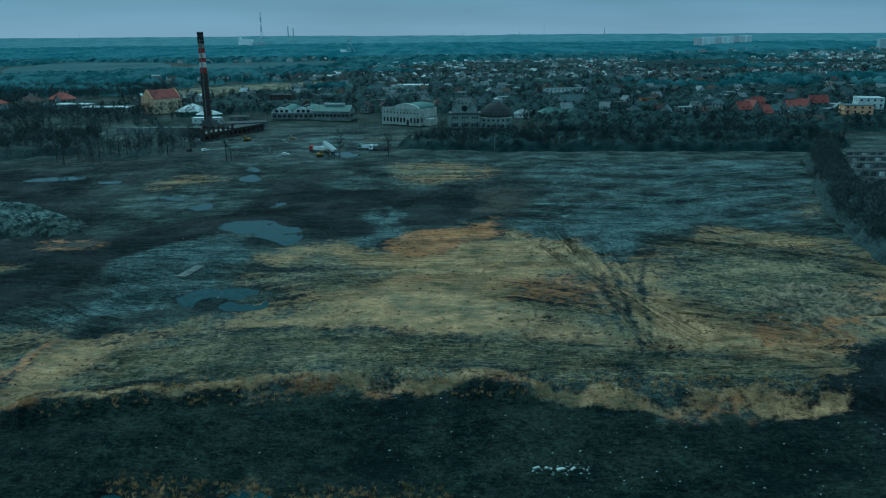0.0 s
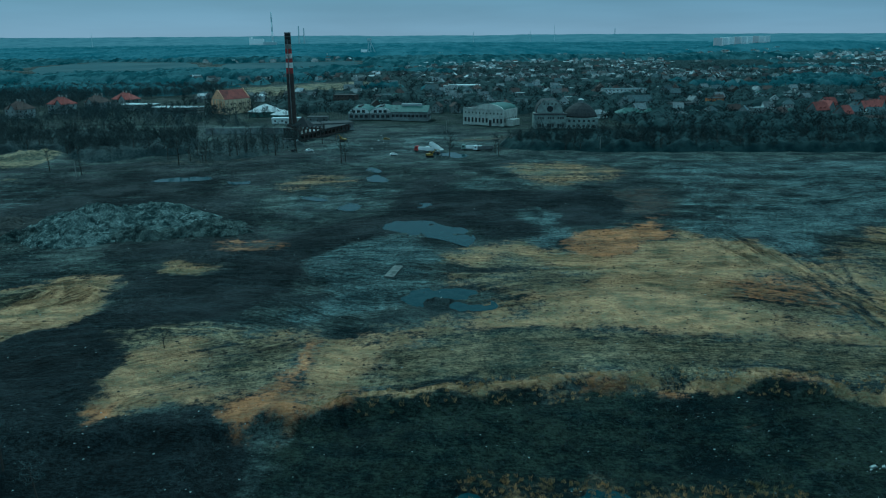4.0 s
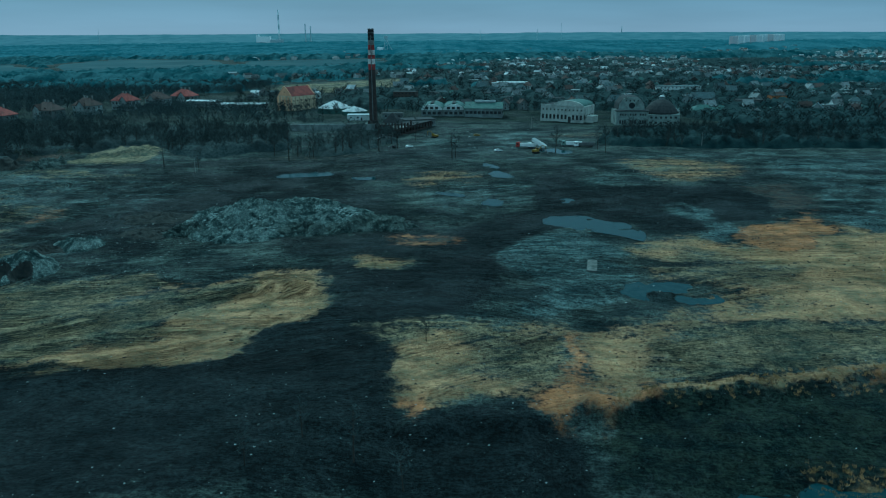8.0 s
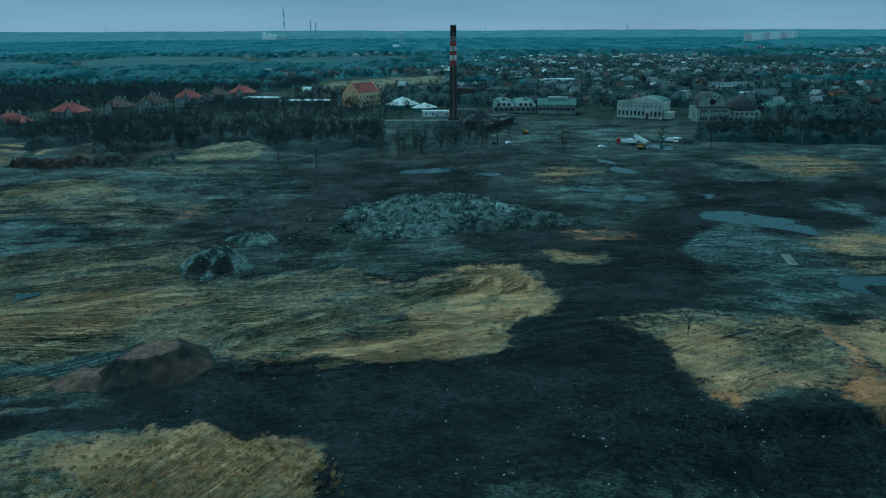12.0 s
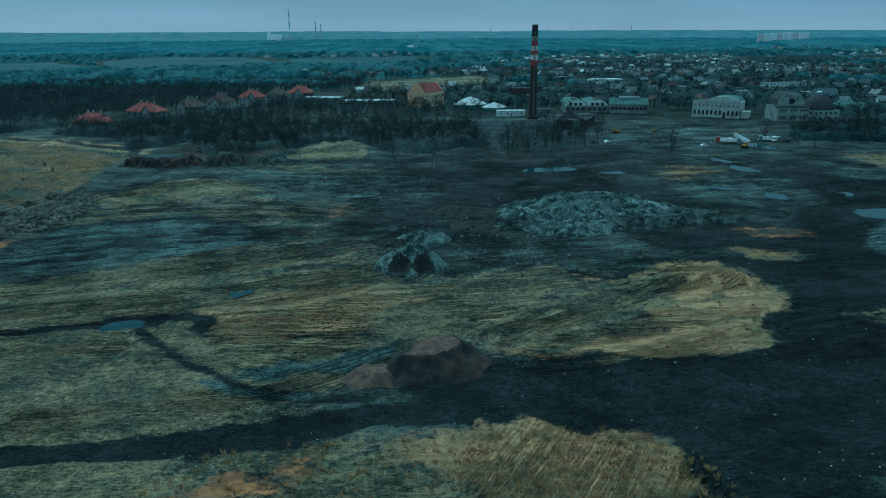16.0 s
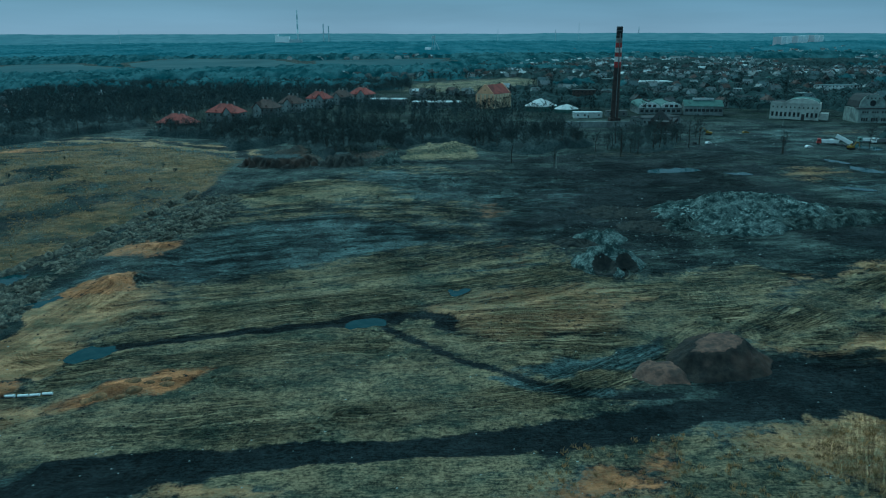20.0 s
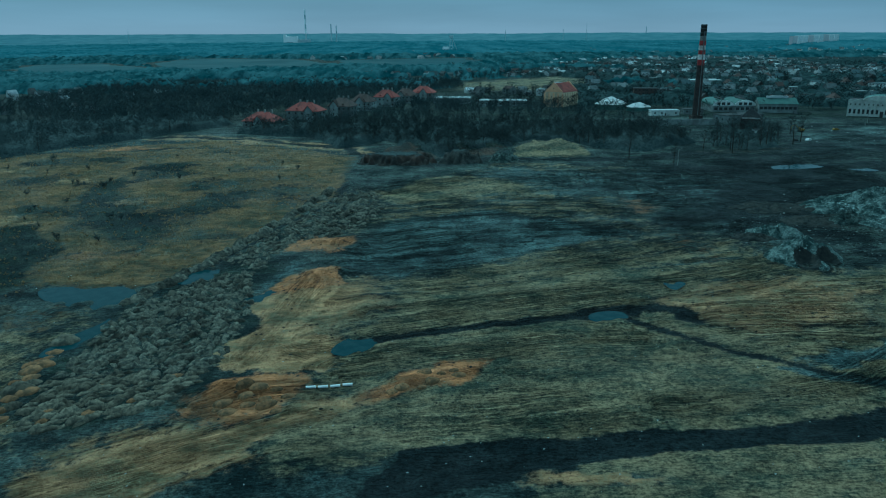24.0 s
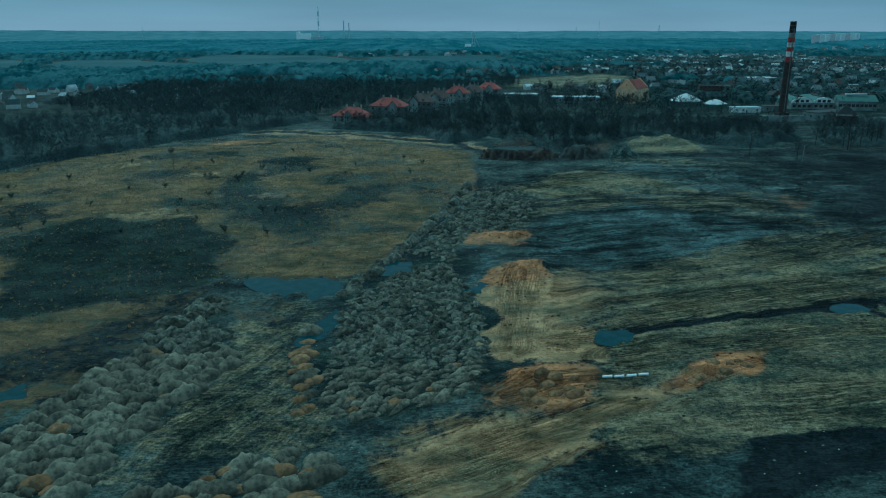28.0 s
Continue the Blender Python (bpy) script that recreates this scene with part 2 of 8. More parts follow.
M_SLAG = slag_material("slag", (0.52, 0.60, 0.55), (0.032, 0.050, 0.050), 0.55)
M_DARKSLAG = slag_material("weathered_slag", (0.28, 0.32, 0.29), (0.024, 0.036, 0.035), 0.6)
M_PALELUMP = material("pale_slag_lumps", (0.44, 0.50, 0.47), (0.16, 0.20, 0.19), scale=0.8, bump=0.4)
M_DARKHEAP = material("dark_spoil", (0.018, 0.021, 0.021), (0.036, 0.036, 0.032), scale=0.6, bump=0.8)
M_BROWNHEAP = material("dark_brown_soil", (0.030, 0.027, 0.023), (0.014, 0.015, 0.015), scale=0.6, bump=1.0, stain=(0.055, 0.04, 0.032), stain_scale=0.15)
M_REDSOIL = material("red_brown_soil", (0.115, 0.072, 0.054), (0.055, 0.041, 0.034), scale=0.7, bump=0.8, stain=(0.04, 0.036, 0.032), stain_scale=0.3)
M_GREYSOIL = material("grey_brown_soil", (0.140, 0.124, 0.088), (0.046, 0.046, 0.037), scale=0.7, bump=0.6, spread=0.4)
M_LOOSESOIL = material("loose_grey_soil", (0.118, 0.110, 0.082), (0.032, 0.035, 0.031), scale=0.9, bump=0.8, spread=0.5, island=True)
M_PALESOIL = material("pale_mud", (0.20, 0.155, 0.10), (0.05, 0.048, 0.036), scale=0.5, bump=0.9, spread=0.25)
M_CLAYSOIL = material("orange_clay_soil", (0.19, 0.11, 0.052), (0.075, 0.055, 0.032), scale=0.7, bump=0.8, spread=0.3)
M_TWIG = material("bare_twigs", (0.034, 0.046, 0.047), (0.082, 0.096, 0.093), scale=0.08, bump=0, spread=0.3)
M_BARK = material("bark", (0.035, 0.031, 0.027), (0.06, 0.054, 0.046), scale=2.0, bump=0.3, spread=0.25)
# distance haze is put into these wood colours, paler and bluer farther off
M_FARWOOD = material("hazed_winter_woods", (0.014, 0.032, 0.038), (0.066, 0.108, 0.118), scale=0.05, bump=0, stretch=(1, 0.09, 1), stain=(0.024, 0.052, 0.060), stain_scale=0.012, spec=0.0)
M_FARTHERWOOD = material("hazier_winter_woods", (0.036, 0.078, 0.097), (0.074, 0.130, 0.152), scale=0.022, bump=0, stain=(0.026, 0.058, 0.072), stain_scale=0.004, spec=0.0, stretch=(1, 0.07, 1))
M_GARDENTWIG = material("garden_twigs", (0.014, 0.021, 0.023), (0.036, 0.044, 0.044), scale=0.08, bump=0)
M_WOODTWIG = material("wood_twigs", (0.034, 0.048, 0.051), (0.072, 0.086, 0.085), scale=0.03, bump=0)
M_SHRUB = material("garden_shrubs", (0.007, 0.015, 0.017), (0.026, 0.040, 0.040), scale=0.12, bump=0.5)
M_BRUSH = material("winter_brushwood", (0.016, 0.024, 0.026), (0.052, 0.064, 0.063), scale=0.9, bump=1.0, stain=(0.020, 0.025, 0.026), stain_scale=0.07)
# far fields get a teal base colour that stands in for haze
M_FARFIELD = material("hazed_far_field", (0.032, 0.064, 0.072), (0.019, 0.044, 0.052), scale=0.012, bump=0.1, stain=(0.052, 0.080, 0.083), stain_scale=0.004, stretch=(1, 0.3, 1))
# hills tinted pale blue so that haze is part of their colour
M_RIDGE = material("hazed_far_hills", (0.085, 0.150, 0.178), (0.135, 0.205, 0.232), scale=0.02, bump=0, stain=(0.11, 0.18, 0.21), stain_scale=0.006, stretch=(0.6, 1, 7))


# ---- noise and masks ----
LATTICE = np.random.RandomState(4).rand(256, 256)


def vnoise(x, y):
    xi, yi = np.floor(x).astype(int), np.floor(y).astype(int)
    fx, fy = x - xi, y - yi
    fx, fy = fx * fx * (3 - 2 * fx), fy * fy * (3 - 2 * fy)
    g = lambda i, j: LATTICE[i & 255, j & 255]
    return (g(xi, yi) * (1 - fx) + g(xi + 1, yi) * fx) * (1 - fy) + (g(xi, yi + 1) * (1 - fx) + g(xi + 1, yi + 1) * fx) * fy


def fbm(x, y, size, octaves=4):
    x, y = np.asarray(x, float) / size + 37.3, np.asarray(y, float) / size + 11.9
    total, amp, out = 0.0, 1.0, 0.0
    for k in range(octaves):
        out = out + amp * (vnoise(x, y) - 0.5) * 2
        total += amp
        x, y, amp = x * 2.03 + 5.1, y * 2.03 + 9.7, amp * 0.55
    return out / total


def step(a, b, v):
    t = np.clip((v - a) / (b - a), 0, 1)
    return t * t * (3 - 2 * t)


def distance_in(pts, x, y):
    """Metres inside the outline (outside: minus)."""
    best, inside = np.full(x.shape, 1e9), np.zeros(x.shape, bool)
    for (ax, ay), (bx, by) in zip(pts, pts[1:] + pts[:1]):
        dx, dy = bx - ax, by - ay
        t = np.clip(((x - ax) * dx + (y - ay) * dy) / max(dx * dx + dy * dy, 1e-9), 0, 1)
        best = np.minimum(best, np.hypot(x - ax - t * dx, y - ay - t * dy))
        if dy:
            inside ^= ((ay > y) != (by > y)) & (x < (y - ay) / dy * dx + ax)
    return np.where(inside, best, -best)


def smooth_outline(pts, times=2):
    for _ in range(times):
        out = []
        for (ax, ay), (bx, by) in zip(pts, pts[1:] + pts[:1]):
            out += [(ax * 0.75 + bx * 0.25, ay * 0.75 + by * 0.25), (ax * 0.25 + bx * 0.75, ay * 0.25 + by * 0.75)]
        pts = out
    return pts


# ---- the lie of the land ----
def lie(x, y):
    x, y = np.asarray(x, float), np.asarray(y, float)
    h = -0.021 * np.maximum(0, -150 - x) * (1 - 0.8 * step(260, 420, y))
    h = h - 2.2 * step(-400, -470, x) * (1 - step(230, 300, y))
    h = h + 3.0 * step(290, 390, y)
    # the scarp before the plateau, cut by small gullies
    d = y - np.interp(x, (-130, -105, -87, -54, -33, -11, 9, 25, 39, 81, 140), (121, 124, 129, 137, 143, 144, 141, 137, 135, 135, 138)) + 2.6 * fbm(x, y * 0.25, 9, 4)
    h = h - step(-165, -125, x) * (3.0 * (1 - step(-4.5, 0.6, d)) + 4.0 * (1 - step(-28, -3, d)))
    h = h + 24 * np.exp(-((x - 1150) / 420) ** 2 - ((y - 2350) / 380) ** 2)
    return h + 0.5 * fbm(x, y, 45, 3) * step(60, 150, y) + 3.0 * fbm(x, y, 700, 3) * step(700, 2500, y)


def grow(start, stop, first, rate):
    out = [start]
    while out[-1] < stop:
        out.append(out[-1] + max(first, rate * abs(out[-1] - start)))
    return out


ys = list(np.linspace(-3200, -150, 8)) + list(np.linspace(-80, 66, 9))
while ys[-1] < 5300:
    ys.append(ys[-1] + max(0.8, 0.008 * ys[-1]))
xs = [-570 - v for v in grow(0, 4600, 2, 0.12)][::-1][:-1] + list(np.arange(-570, 240, 1.12)) + [240 + v for v in grow(0, 4800, 2, 0.12)]
GX, GY = np.meshgrid(np.array(xs), np.array(ys))
GH = lie(GX, GY)
near = step(75, 110, GY) * (1 - step(500, 900, GY))
GH = GH + near * (0.45 * fbm(GX, GY, 10, 4) + 0.22 * fbm(GX, GY, 2.6, 2))
KIND = np.zeros(GX.shape + (8,))
RUT = np.zeros(GX.shape + (4,))
WX, WY = GX + 9 * fbm(GX, GY, 16, 5), GY + 9 * fbm(GX + 900, GY, 16, 5)


def window(pts, margin):
    px, py = [p[0] for p in pts], [p[1] for p in pts]
    i0, i1 = np.searchsorted(ys, min(py) - margin), np.searchsorted(ys, max(py) + margin)
    j0, j1 = np.searchsorted(xs, min(px) - margin), np.searchsorted(xs, max(px) + margin)
    return slice(i0, i1), slice(j0, j1)


def zone(kind, strength, pts, soft=7.5):
    w = window(pts, 20)
    m = strength * step(-soft, soft, distance_in(pts, WX[w], WY[w]))
    KIND[w] *= (1 - m)[..., None]
    KIND[w][..., KINDS.index(kind)] += m


def ruts(angle, spacing, strength, pts, bend=6.0):
    """Parallel ruts that run at the angle (degrees from x), as a phase across them."""
    w = window(pts, 14)
    x, y = GX[w], GY[w]
    m = strength * step(-3, 3, distance_in(pts, WX[w], WY[w]))
    a = radians(angle)
    across = -math.sin(a) * x + math.cos(a) * y + bend * fbm(x, y, 60, 2)
    along = math.cos(a) * x + math.sin(a) * y
    old = RUT[w][..., 3].copy()
    win = m > old
    RUT[w][..., 0] = np.where(win, across / spacing, RUT[w][..., 0])
    RUT[w][..., 1] = np.where(win, along / spacing, RUT[w][..., 1])
    top, low = np.maximum(old, m), np.minimum(old, m)
    RUT[w][..., 2] = np.where(m > 0, top * np.minimum(1, 2.2 * (top - low)) ** 2, RUT[w][..., 2])
    RUT[w][..., 3] = top


def beside(line, x, y):
    """Distance from a line (left of it: plus) and the way along it."""
    best, side, way, run = np.full(x.shape, 1e9), np.zeros(x.shape), np.zeros(x.shape), 0.0
    for (ax, ay), (bx, by) in zip(line, line[1:]):
        dx, dy = bx - ax, by - ay
        n = math.hypot(dx, dy)
        t = np.clip(((x - ax) * dx + (y - ay) * dy) / (n * n), 0, 1)
        d = np.hypot(x - ax - t * dx, y - ay - t * dy)
        win = d < best
        best = np.where(win, d, best)
        side = np.where(win, np.sign((y - ay) * dx - (x - ax) * dy), side)
        way = np.where(win, run + t * n, way)
        run += n
    return best, side, way


def open_curve(pts, times=3):
    for _ in range(times):
        out = [pts[0]]
        for (ax, ay), (bx, by) in zip(pts, pts[1:]):
            out += [(ax * 0.75 + bx * 0.25, ay * 0.75 + by * 0.25), (ax * 0.25 + bx * 0.75, ay * 0.25 + by * 0.75)]
        pts = out + [pts[-1]]
    return pts


def track(kind, strength, line, width, soft=1.4, sink=0.0):
    """A worn strip along a line; it may lie a little lower than the land beside it."""
    line = open_curve(line, 2)
    w = window(line, width + 12)
    d = beside(line, GX[w] * 0.75 + WX[w] * 0.25, GY[w] * 0.75 + WY[w] * 0.25)[0]
    m = strength * step(width / 2 + soft, width / 2 - soft, d)
    KIND[w] *= (1 - m)[..., None]
    KIND[w][..., KINDS.index(kind)] += m
    GH[w] -= sink * step(width / 2 + 2, width / 2 - 1, d)


def furrows(line, spacing, strength, reach):
    """Ruts that follow a bent line on both sides."""
    line = open_curve(line, 2)
    w = window(line, reach + 12)
    best, side, way = beside(line, GX[w], GY[w])
    m = strength * step(reach + 4, reach - 4, best + 5 * fbm(GX[w], GY[w], 20, 3))
    win = m > 0.4 * strength
    across = best * side + 1.5 * fbm(GX[w], GY[w], 40, 2)
    RUT[w][..., 0] = np.where(win, across / spacing, RUT[w][..., 0])
    RUT[w][..., 1] = np.where(win, way / spacing, RUT[w][..., 1])
    RUT[w][..., 2] = np.where(win, (m - 0.4 * strength) / 0.6, RUT[w][..., 2])
    RUT[w][..., 3] = np.where(win, m, RUT[w][..., 3])


def bulge(x, y, rx, ry, height, turn=0.0, rough=0.25):
    """A swelling of the ground."""
    w = window([(x - 2 * max(rx, ry), y - 2 * max(rx, ry)), (x + 2 * max(rx, ry), y + 2 * max(rx, ry))], 1)
    a = radians(turn)
    u = ((GX[w] - x) * math.cos(a) + (GY[w] - y) * math.sin(a)) / rx
    v = (-(GX[w] - x) * math.sin(a) + (GY[w] - y) * math.cos(a)) / ry
    GH[w] += height * np.exp(-(u * u + v * v) * 1.6) * (1 + rough * fbm(GX[w], GY[w], 5, 3))


WATERS = []


def puddle(pts, label, depth=0.22):
    w = window(pts, 8)
    level = float(np.mean([lie(px, py) for px, py in pts])) - 0.2
    m = step(-2.2, 1.6, distance_in(pts, GX[w] + 5 * fbm(GX[w], GY[w], 9, 4), GY[w] + 5 * fbm(GX[w] + 300, GY[w], 9, 4)))
    GH[w] = GH[w] * (1 - m) + (level - depth + 0.45 * fbm(GX[w], GY[w], 7, 4)) * m
    WATERS.append((pts, level, label))


zone("grass", 0.9, [(-400, 112), (-412, 160), (-398, 215), (-300, 225), (-262, 215), (-238, 160), (-292, 118)], 12)
zone("grass", 0.5, [(-398, 215), (-385, 290), (-300, 300), (-250, 235), (-262, 205)], 12)
zone("grass", 0.55, [(-395, 290), (-385, 345), (-330, 378), (-275, 365), (-258, 300), (-285, 262), (-340, 250), (-390, 250)])
zone("gravel", 0.3, [(-130, 260), (-130, 400), (60, 420), (180, 400), (150, 250), (0, 270)])
zone("straw", .7, [(-67, 233), (-52, 242), (-20, 257), (20, 268), (45, 263), (63, 237), (96, 262), (125, 256), (153, 235), (131, 174), (101, 148), (83, 137), (53, 135), (25, 141), (-11, 145), (-35, 144), (-55, 139), (-73, 135), (-86, 128), (-102, 148), (-99, 164), (-82, 163), (-69, 170), (-51, 184), (-35, 190), (-59, 205)], 12)
zone("clay", 0.6, [(-19, 253), (-5, 261), (20, 273), (21, 256), (8, 235), (-8, 226), (-18, 239)])
zone("straw", .85, [(-33, 220), (3, 238), (22, 245), (45, 213), (45, 188), (16, 169), (-13, 181), (-37, 199)], 10)
zone("gravel", .7, [(26, 286), (45, 268), (70, 304), (96, 294), (81, 258), (59, 237), (29, 252)])
zone("straw", .5, [(-32, 390), (4, 397), (33, 372), (20, 341), (-12, 337), (-26, 354)], 10)
zone("clay", .3, [(12, 336), (46, 335), (31, 277), (14, 282)])
zone("coal", .9, [(-22, 332), (14, 336), (14, 277), (-18, 269), (-30, 254), (-46, 254), (-65, 279), (-68, 328)])
zone("gravel", 1, [(-30, 292), (-22, 297), (-18, 269), (-19, 242), (-29, 246), (-26, 269)])
zone("straw", .5, [(128, 312), (157, 327), (169, 311), (146, 278), (126, 288)], 10)
zone("straw", .6, [(63, 330), (80, 324), (96, 303), (89, 294), (75, 314)], 10)
zone("gravel", .5, [(49, 387), (201, 398), (180, 332), (119, 266), (66, 267), (37, 286)])
zone("coal", .35, [(59, 251), (83, 267), (88, 236), (69, 207), (56, 213), (53, 234)])
zone("straw", .6, [(-139, 346), (-126, 364), (-105, 369), (-104, 345), (-127, 335)], 10)
zone("scrub", 1, [(-90, 127), (-54, 136), (-17, 142), (25, 138), (59, 135), (81, 134), (104, 135), (81, 92), (-71, 94)])
zone("straw", .5, [(-63, 112), (-39, 115), (-17, 113), (-3, 109), (1, 98), (-57, 99)], 10)
zone("coal", .9, [(92, 151), (104, 160), (111, 160), (103, 133), (86, 123), (79, 129), (65, 129), (70, 135)])
zone("coal", 1, [(-185, 168), (-158, 170), (-149, 181), (-160, 209), (-147, 211), (-135, 213), (-138, 228), (-159, 239), (-145, 252), (-116, 259), (-90, 293), (-76, 354), (-60, 366), (-63, 302), (-77, 258), (-91, 224), (-106, 198), (-115, 182), (-128, 165), (-135, 153), (-133, 127), (-149, 118)])
zone("gravel", .7, [(-102, 224), (-92, 251), (-69, 258), (-65, 230), (-70, 197), (-80, 180), (-97, 176), (-104, 180), (-91, 202)])
zone("straw", .8, [(-134, 150), (-131, 160), (-101, 169), (-90, 152), (-89, 136), (-92, 127), (-101, 128), (-115, 136), (-128, 139)], 10)
zone("clay", .5, [(-98, 128), (-92, 138), (-99, 165), (-95, 168), (-91, 152), (-88, 132), (-86, 126), (-97, 126)])
zone("straw", .9, [(-206, 171), (-192, 190), (-173, 211), (-162, 207), (-156, 185), (-167, 172), (-171, 158), (-174, 149), (-195, 143), (-221, 145), (-238, 153), (-237, 173), (-232, 180)], 10)
zone("straw", 1, [(-151, 222), (-146, 228), (-139, 224), (-139, 214), (-147, 211)], 10)
zone("straw", 1, [(-142, 157), (-133, 160), (-122, 163), (-121, 144), (-124, 126), (-131, 123), (-132, 134)], 10)
zone("straw", .6, [(-133, 160), (-99, 168), (-77, 159), (-79, 134), (-90, 126), (-101, 126), (-105, 132), (-117, 129), (-124, 132)], 10)
zone("clay", .5, [(-99, 166), (-95, 159), (-94, 132), (-89, 126), (-96, 125), (-99, 136), (-101, 153)])
zone("clay", .8, [(-83, 134), (-80, 134), (-80, 129), (-84, 128)])
zone("coal", 1, [(-256, 143), (-220, 143), (-172, 146), (-158, 183), (-145, 174), (-133, 160), (-143, 154), (-134, 134), (-132, 123), (-111, 128), (-105, 127), (-94, 125), (-100, 105), (-221, 98)])
zone("straw", 1, [(-247, 109), (-239, 118), (-232, 121), (-216, 118), (-209, 112), (-204, 107), (-202, 99), (-200, 88), (-244, 90)], 10)
zone("rust", .6, [(-307, 299), (-286, 305), (-282, 283), (-297, 280)])
zone("rust", .6, [(-140, 249), (-118, 252), (-121, 237), (-140, 236)])
zone("grass", .85, [(-392, 200), (-318, 222), (-277, 225), (-269, 204), (-243, 201), (-223, 211), (-205, 200), (-233, 166), (-261, 162), (-274, 150), (-297, 152), (-310, 165), (-309, 180), (-329, 186), (-375, 174)], 5)
zone("grass", .9, [(-371, 167), (-344, 168), (-323, 170), (-313, 156), (-301, 146), (-292, 138), (-288, 126), (-304, 120), (-345, 119)])
zone("straw", .7, [(-292, 114), (-272, 117), (-252, 117), (-242, 113), (-230, 120), (-215, 117), (-206, 107), (-213, 90), (-306, 94), (-299, 109)], 10)
zone("clay", .7, [(-285, 103), (-280, 110), (-272, 110), (-273, 104), (-281, 100)])
zone("coal", 1, [(-354, 117), (-345, 118), (-314, 119), (-288, 124), (-262, 124), (-241, 132), (-239, 142), (-212, 143), (-175, 149), (-148, 167), (-130, 153), (-188, 88), (-208, 93), (-208, 109), (-221, 117), (-235, 122), (-252, 118), (-266, 116), (-292, 112), (-322, 112), (-340, 111), (-349, 109)], 1.8)
zone("coal", .6, [(-279, 287), (-256, 322), (-215, 338), (-223, 241), (-249, 236), (-262, 268)])
zone("meadow", 1, [(-649, 359), (-621, 391), (-567, 446), (-509, 468), (-416, 398), (-417, 338), (-432, 279), (-452, 235), (-468, 219), (-498, 222), (-509, 198), (-513, 167), (-520, 144), (-527, 135), (-575, 125), (-788, 334)])
zone("scrub", .9, [(-599, 266), (-576, 284), (-537, 288), (-509, 259), (-509, 229), (-526, 209), (-543, 192), (-557, 189)])
zone("scrub", .5, [(-496, 317), (-469, 324), (-462, 290), (-481, 263), (-495, 285)])
zone("clay", .35, [(-502, 343), (-455, 360), (-419, 358), (-429, 312), (-469, 324)])
zone("coal", .7, [(-534, 183), (-515, 218), (-502, 228), (-495, 216), (-507, 202), (-513, 170), (-512, 154), (-524, 147), (-537, 140), (-547, 157)])
zone("grass", .8, [(-495, 206), (-472, 199), (-465, 186), (-473, 175), (-464, 140), (-459, 122), (-476, 121), (-494, 110), (-498, 113), (-493, 145), (-483, 159), (-495, 176)])
zone("meadow", .6, [(-502, 197), (-483, 208), (-475, 200), (-479, 183), (-493, 180)])
zone("straw", .7, [(-421, 216), (-406, 225), (-397, 212), (-383, 206), (-385, 191), (-395, 175), (-399, 161), (-409, 149), (-425, 157), (-426, 171), (-422, 191)], 10)
zone("clay", 0.72, [(-421, 210), (-410, 221), (-404, 213), (-407, 203), (-417, 202)])
zone("clay", 0.72, [(-432, 144), (-418, 147), (-406, 138), (-407, 128), (-416, 134), (-423, 131), (-432, 136)])
zone("clay", 0.72, [(-385, 144), (-376, 149), (-373, 144), (-378, 136), (-386, 138)])
zone("clay", .5, [(-404, 135), (-386, 140), (-376, 136), (-391, 127), (-404, 126)])
zone("straw", .7, [(-453, 123), (-440, 128), (-423, 133), (-408, 128), (-407, 114), (-427, 101), (-445, 92), (-443, 108), (-451, 117)], 10)
zone("grass", .8, [(-400, 132), (-340, 142), (-356, 117), (-384, 116), (-406, 112), (-408, 126)])
zone("clay", .7, [(-428, 263), (-403, 263), (-405, 245), (-423, 244)])

puddle([(-87, 267), (-81, 278), (-72, 281), (-57, 270), (-52, 254), (-55, 242), (-64, 254), (-74, 262)], "wide shallow pool on black soil")
puddle([(-75, 193), (-66, 200), (-58, 200), (-54, 195), (-49, 188), (-52, 184), (-61, 184), (-70, 187)], "shallow muddy pool beside dry grass", 0.06)
puddle([(-105, 380), (-100, 386), (-95, 376), (-98, 369)], "rainwater puddle in churned soil")
puddle([(-102, 360), (-98, 367), (-91, 362), (-89, 350), (-97, 350)], "rainwater puddle in churned soil")
puddle([(-109, 304), (-104, 311), (-97, 305), (-102, 297)], "rainwater puddle in churned soil")
puddle([(-129, 322), (-124, 324), (-114, 319), (-118, 314)], "rainwater puddle in churned soil")
puddle([(-206, 354), (-195, 365), (-180, 366), (-177, 358), (-194, 353)], "rainwater puddle in churned soil")
puddle([(-167, 353), (-158, 355), (-156, 348), (-163, 347)], "rainwater puddle in churned soil")
puddle([(-75, 308), (-71, 310), (-68, 304), (-73, 302)], "rainwater puddle in churned soil")
puddle([(-496, 214), (-492, 218), (-466, 218), (-463, 208), (-472, 202), (-475, 196), (-479, 205), (-488, 208)], "long pond at the edge of the meadow")
puddle([(-454, 223), (-452, 230), (-447, 234), (-444, 230), (-446, 223), (-451, 218)], "rainwater puddle in churned soil")
puddle([(-428, 202), (-426, 209), (-423, 207), (-424, 200), (-426, 198)], "rainwater puddle in churned soil")
puddle([(-470, 164), (-471, 171), (-471, 178), (-468, 186), (-468, 191), (-464, 188), (-467, 174)], "rainwater puddle in churned soil")
puddle([(-524, 128), (-520, 131), (-518, 129), (-517, 122), (-516, 116), (-521, 116), (-527, 126)], "rainwater puddle in churned soil")
puddle([(-534, 148), (-530, 149), (-526, 146), (-526, 141), (-534, 141), (-538, 146)], "rainwater puddle in churned soil")
puddle([(-399, 159), (-395, 166), (-390, 167), (-389, 162), (-390, 159)], "rainwater puddle in churned soil")
puddle([(-332, 176), (-327, 178), (-326, 175), (-329, 173), (-333, 174)], "rainwater puddle in churned soil")
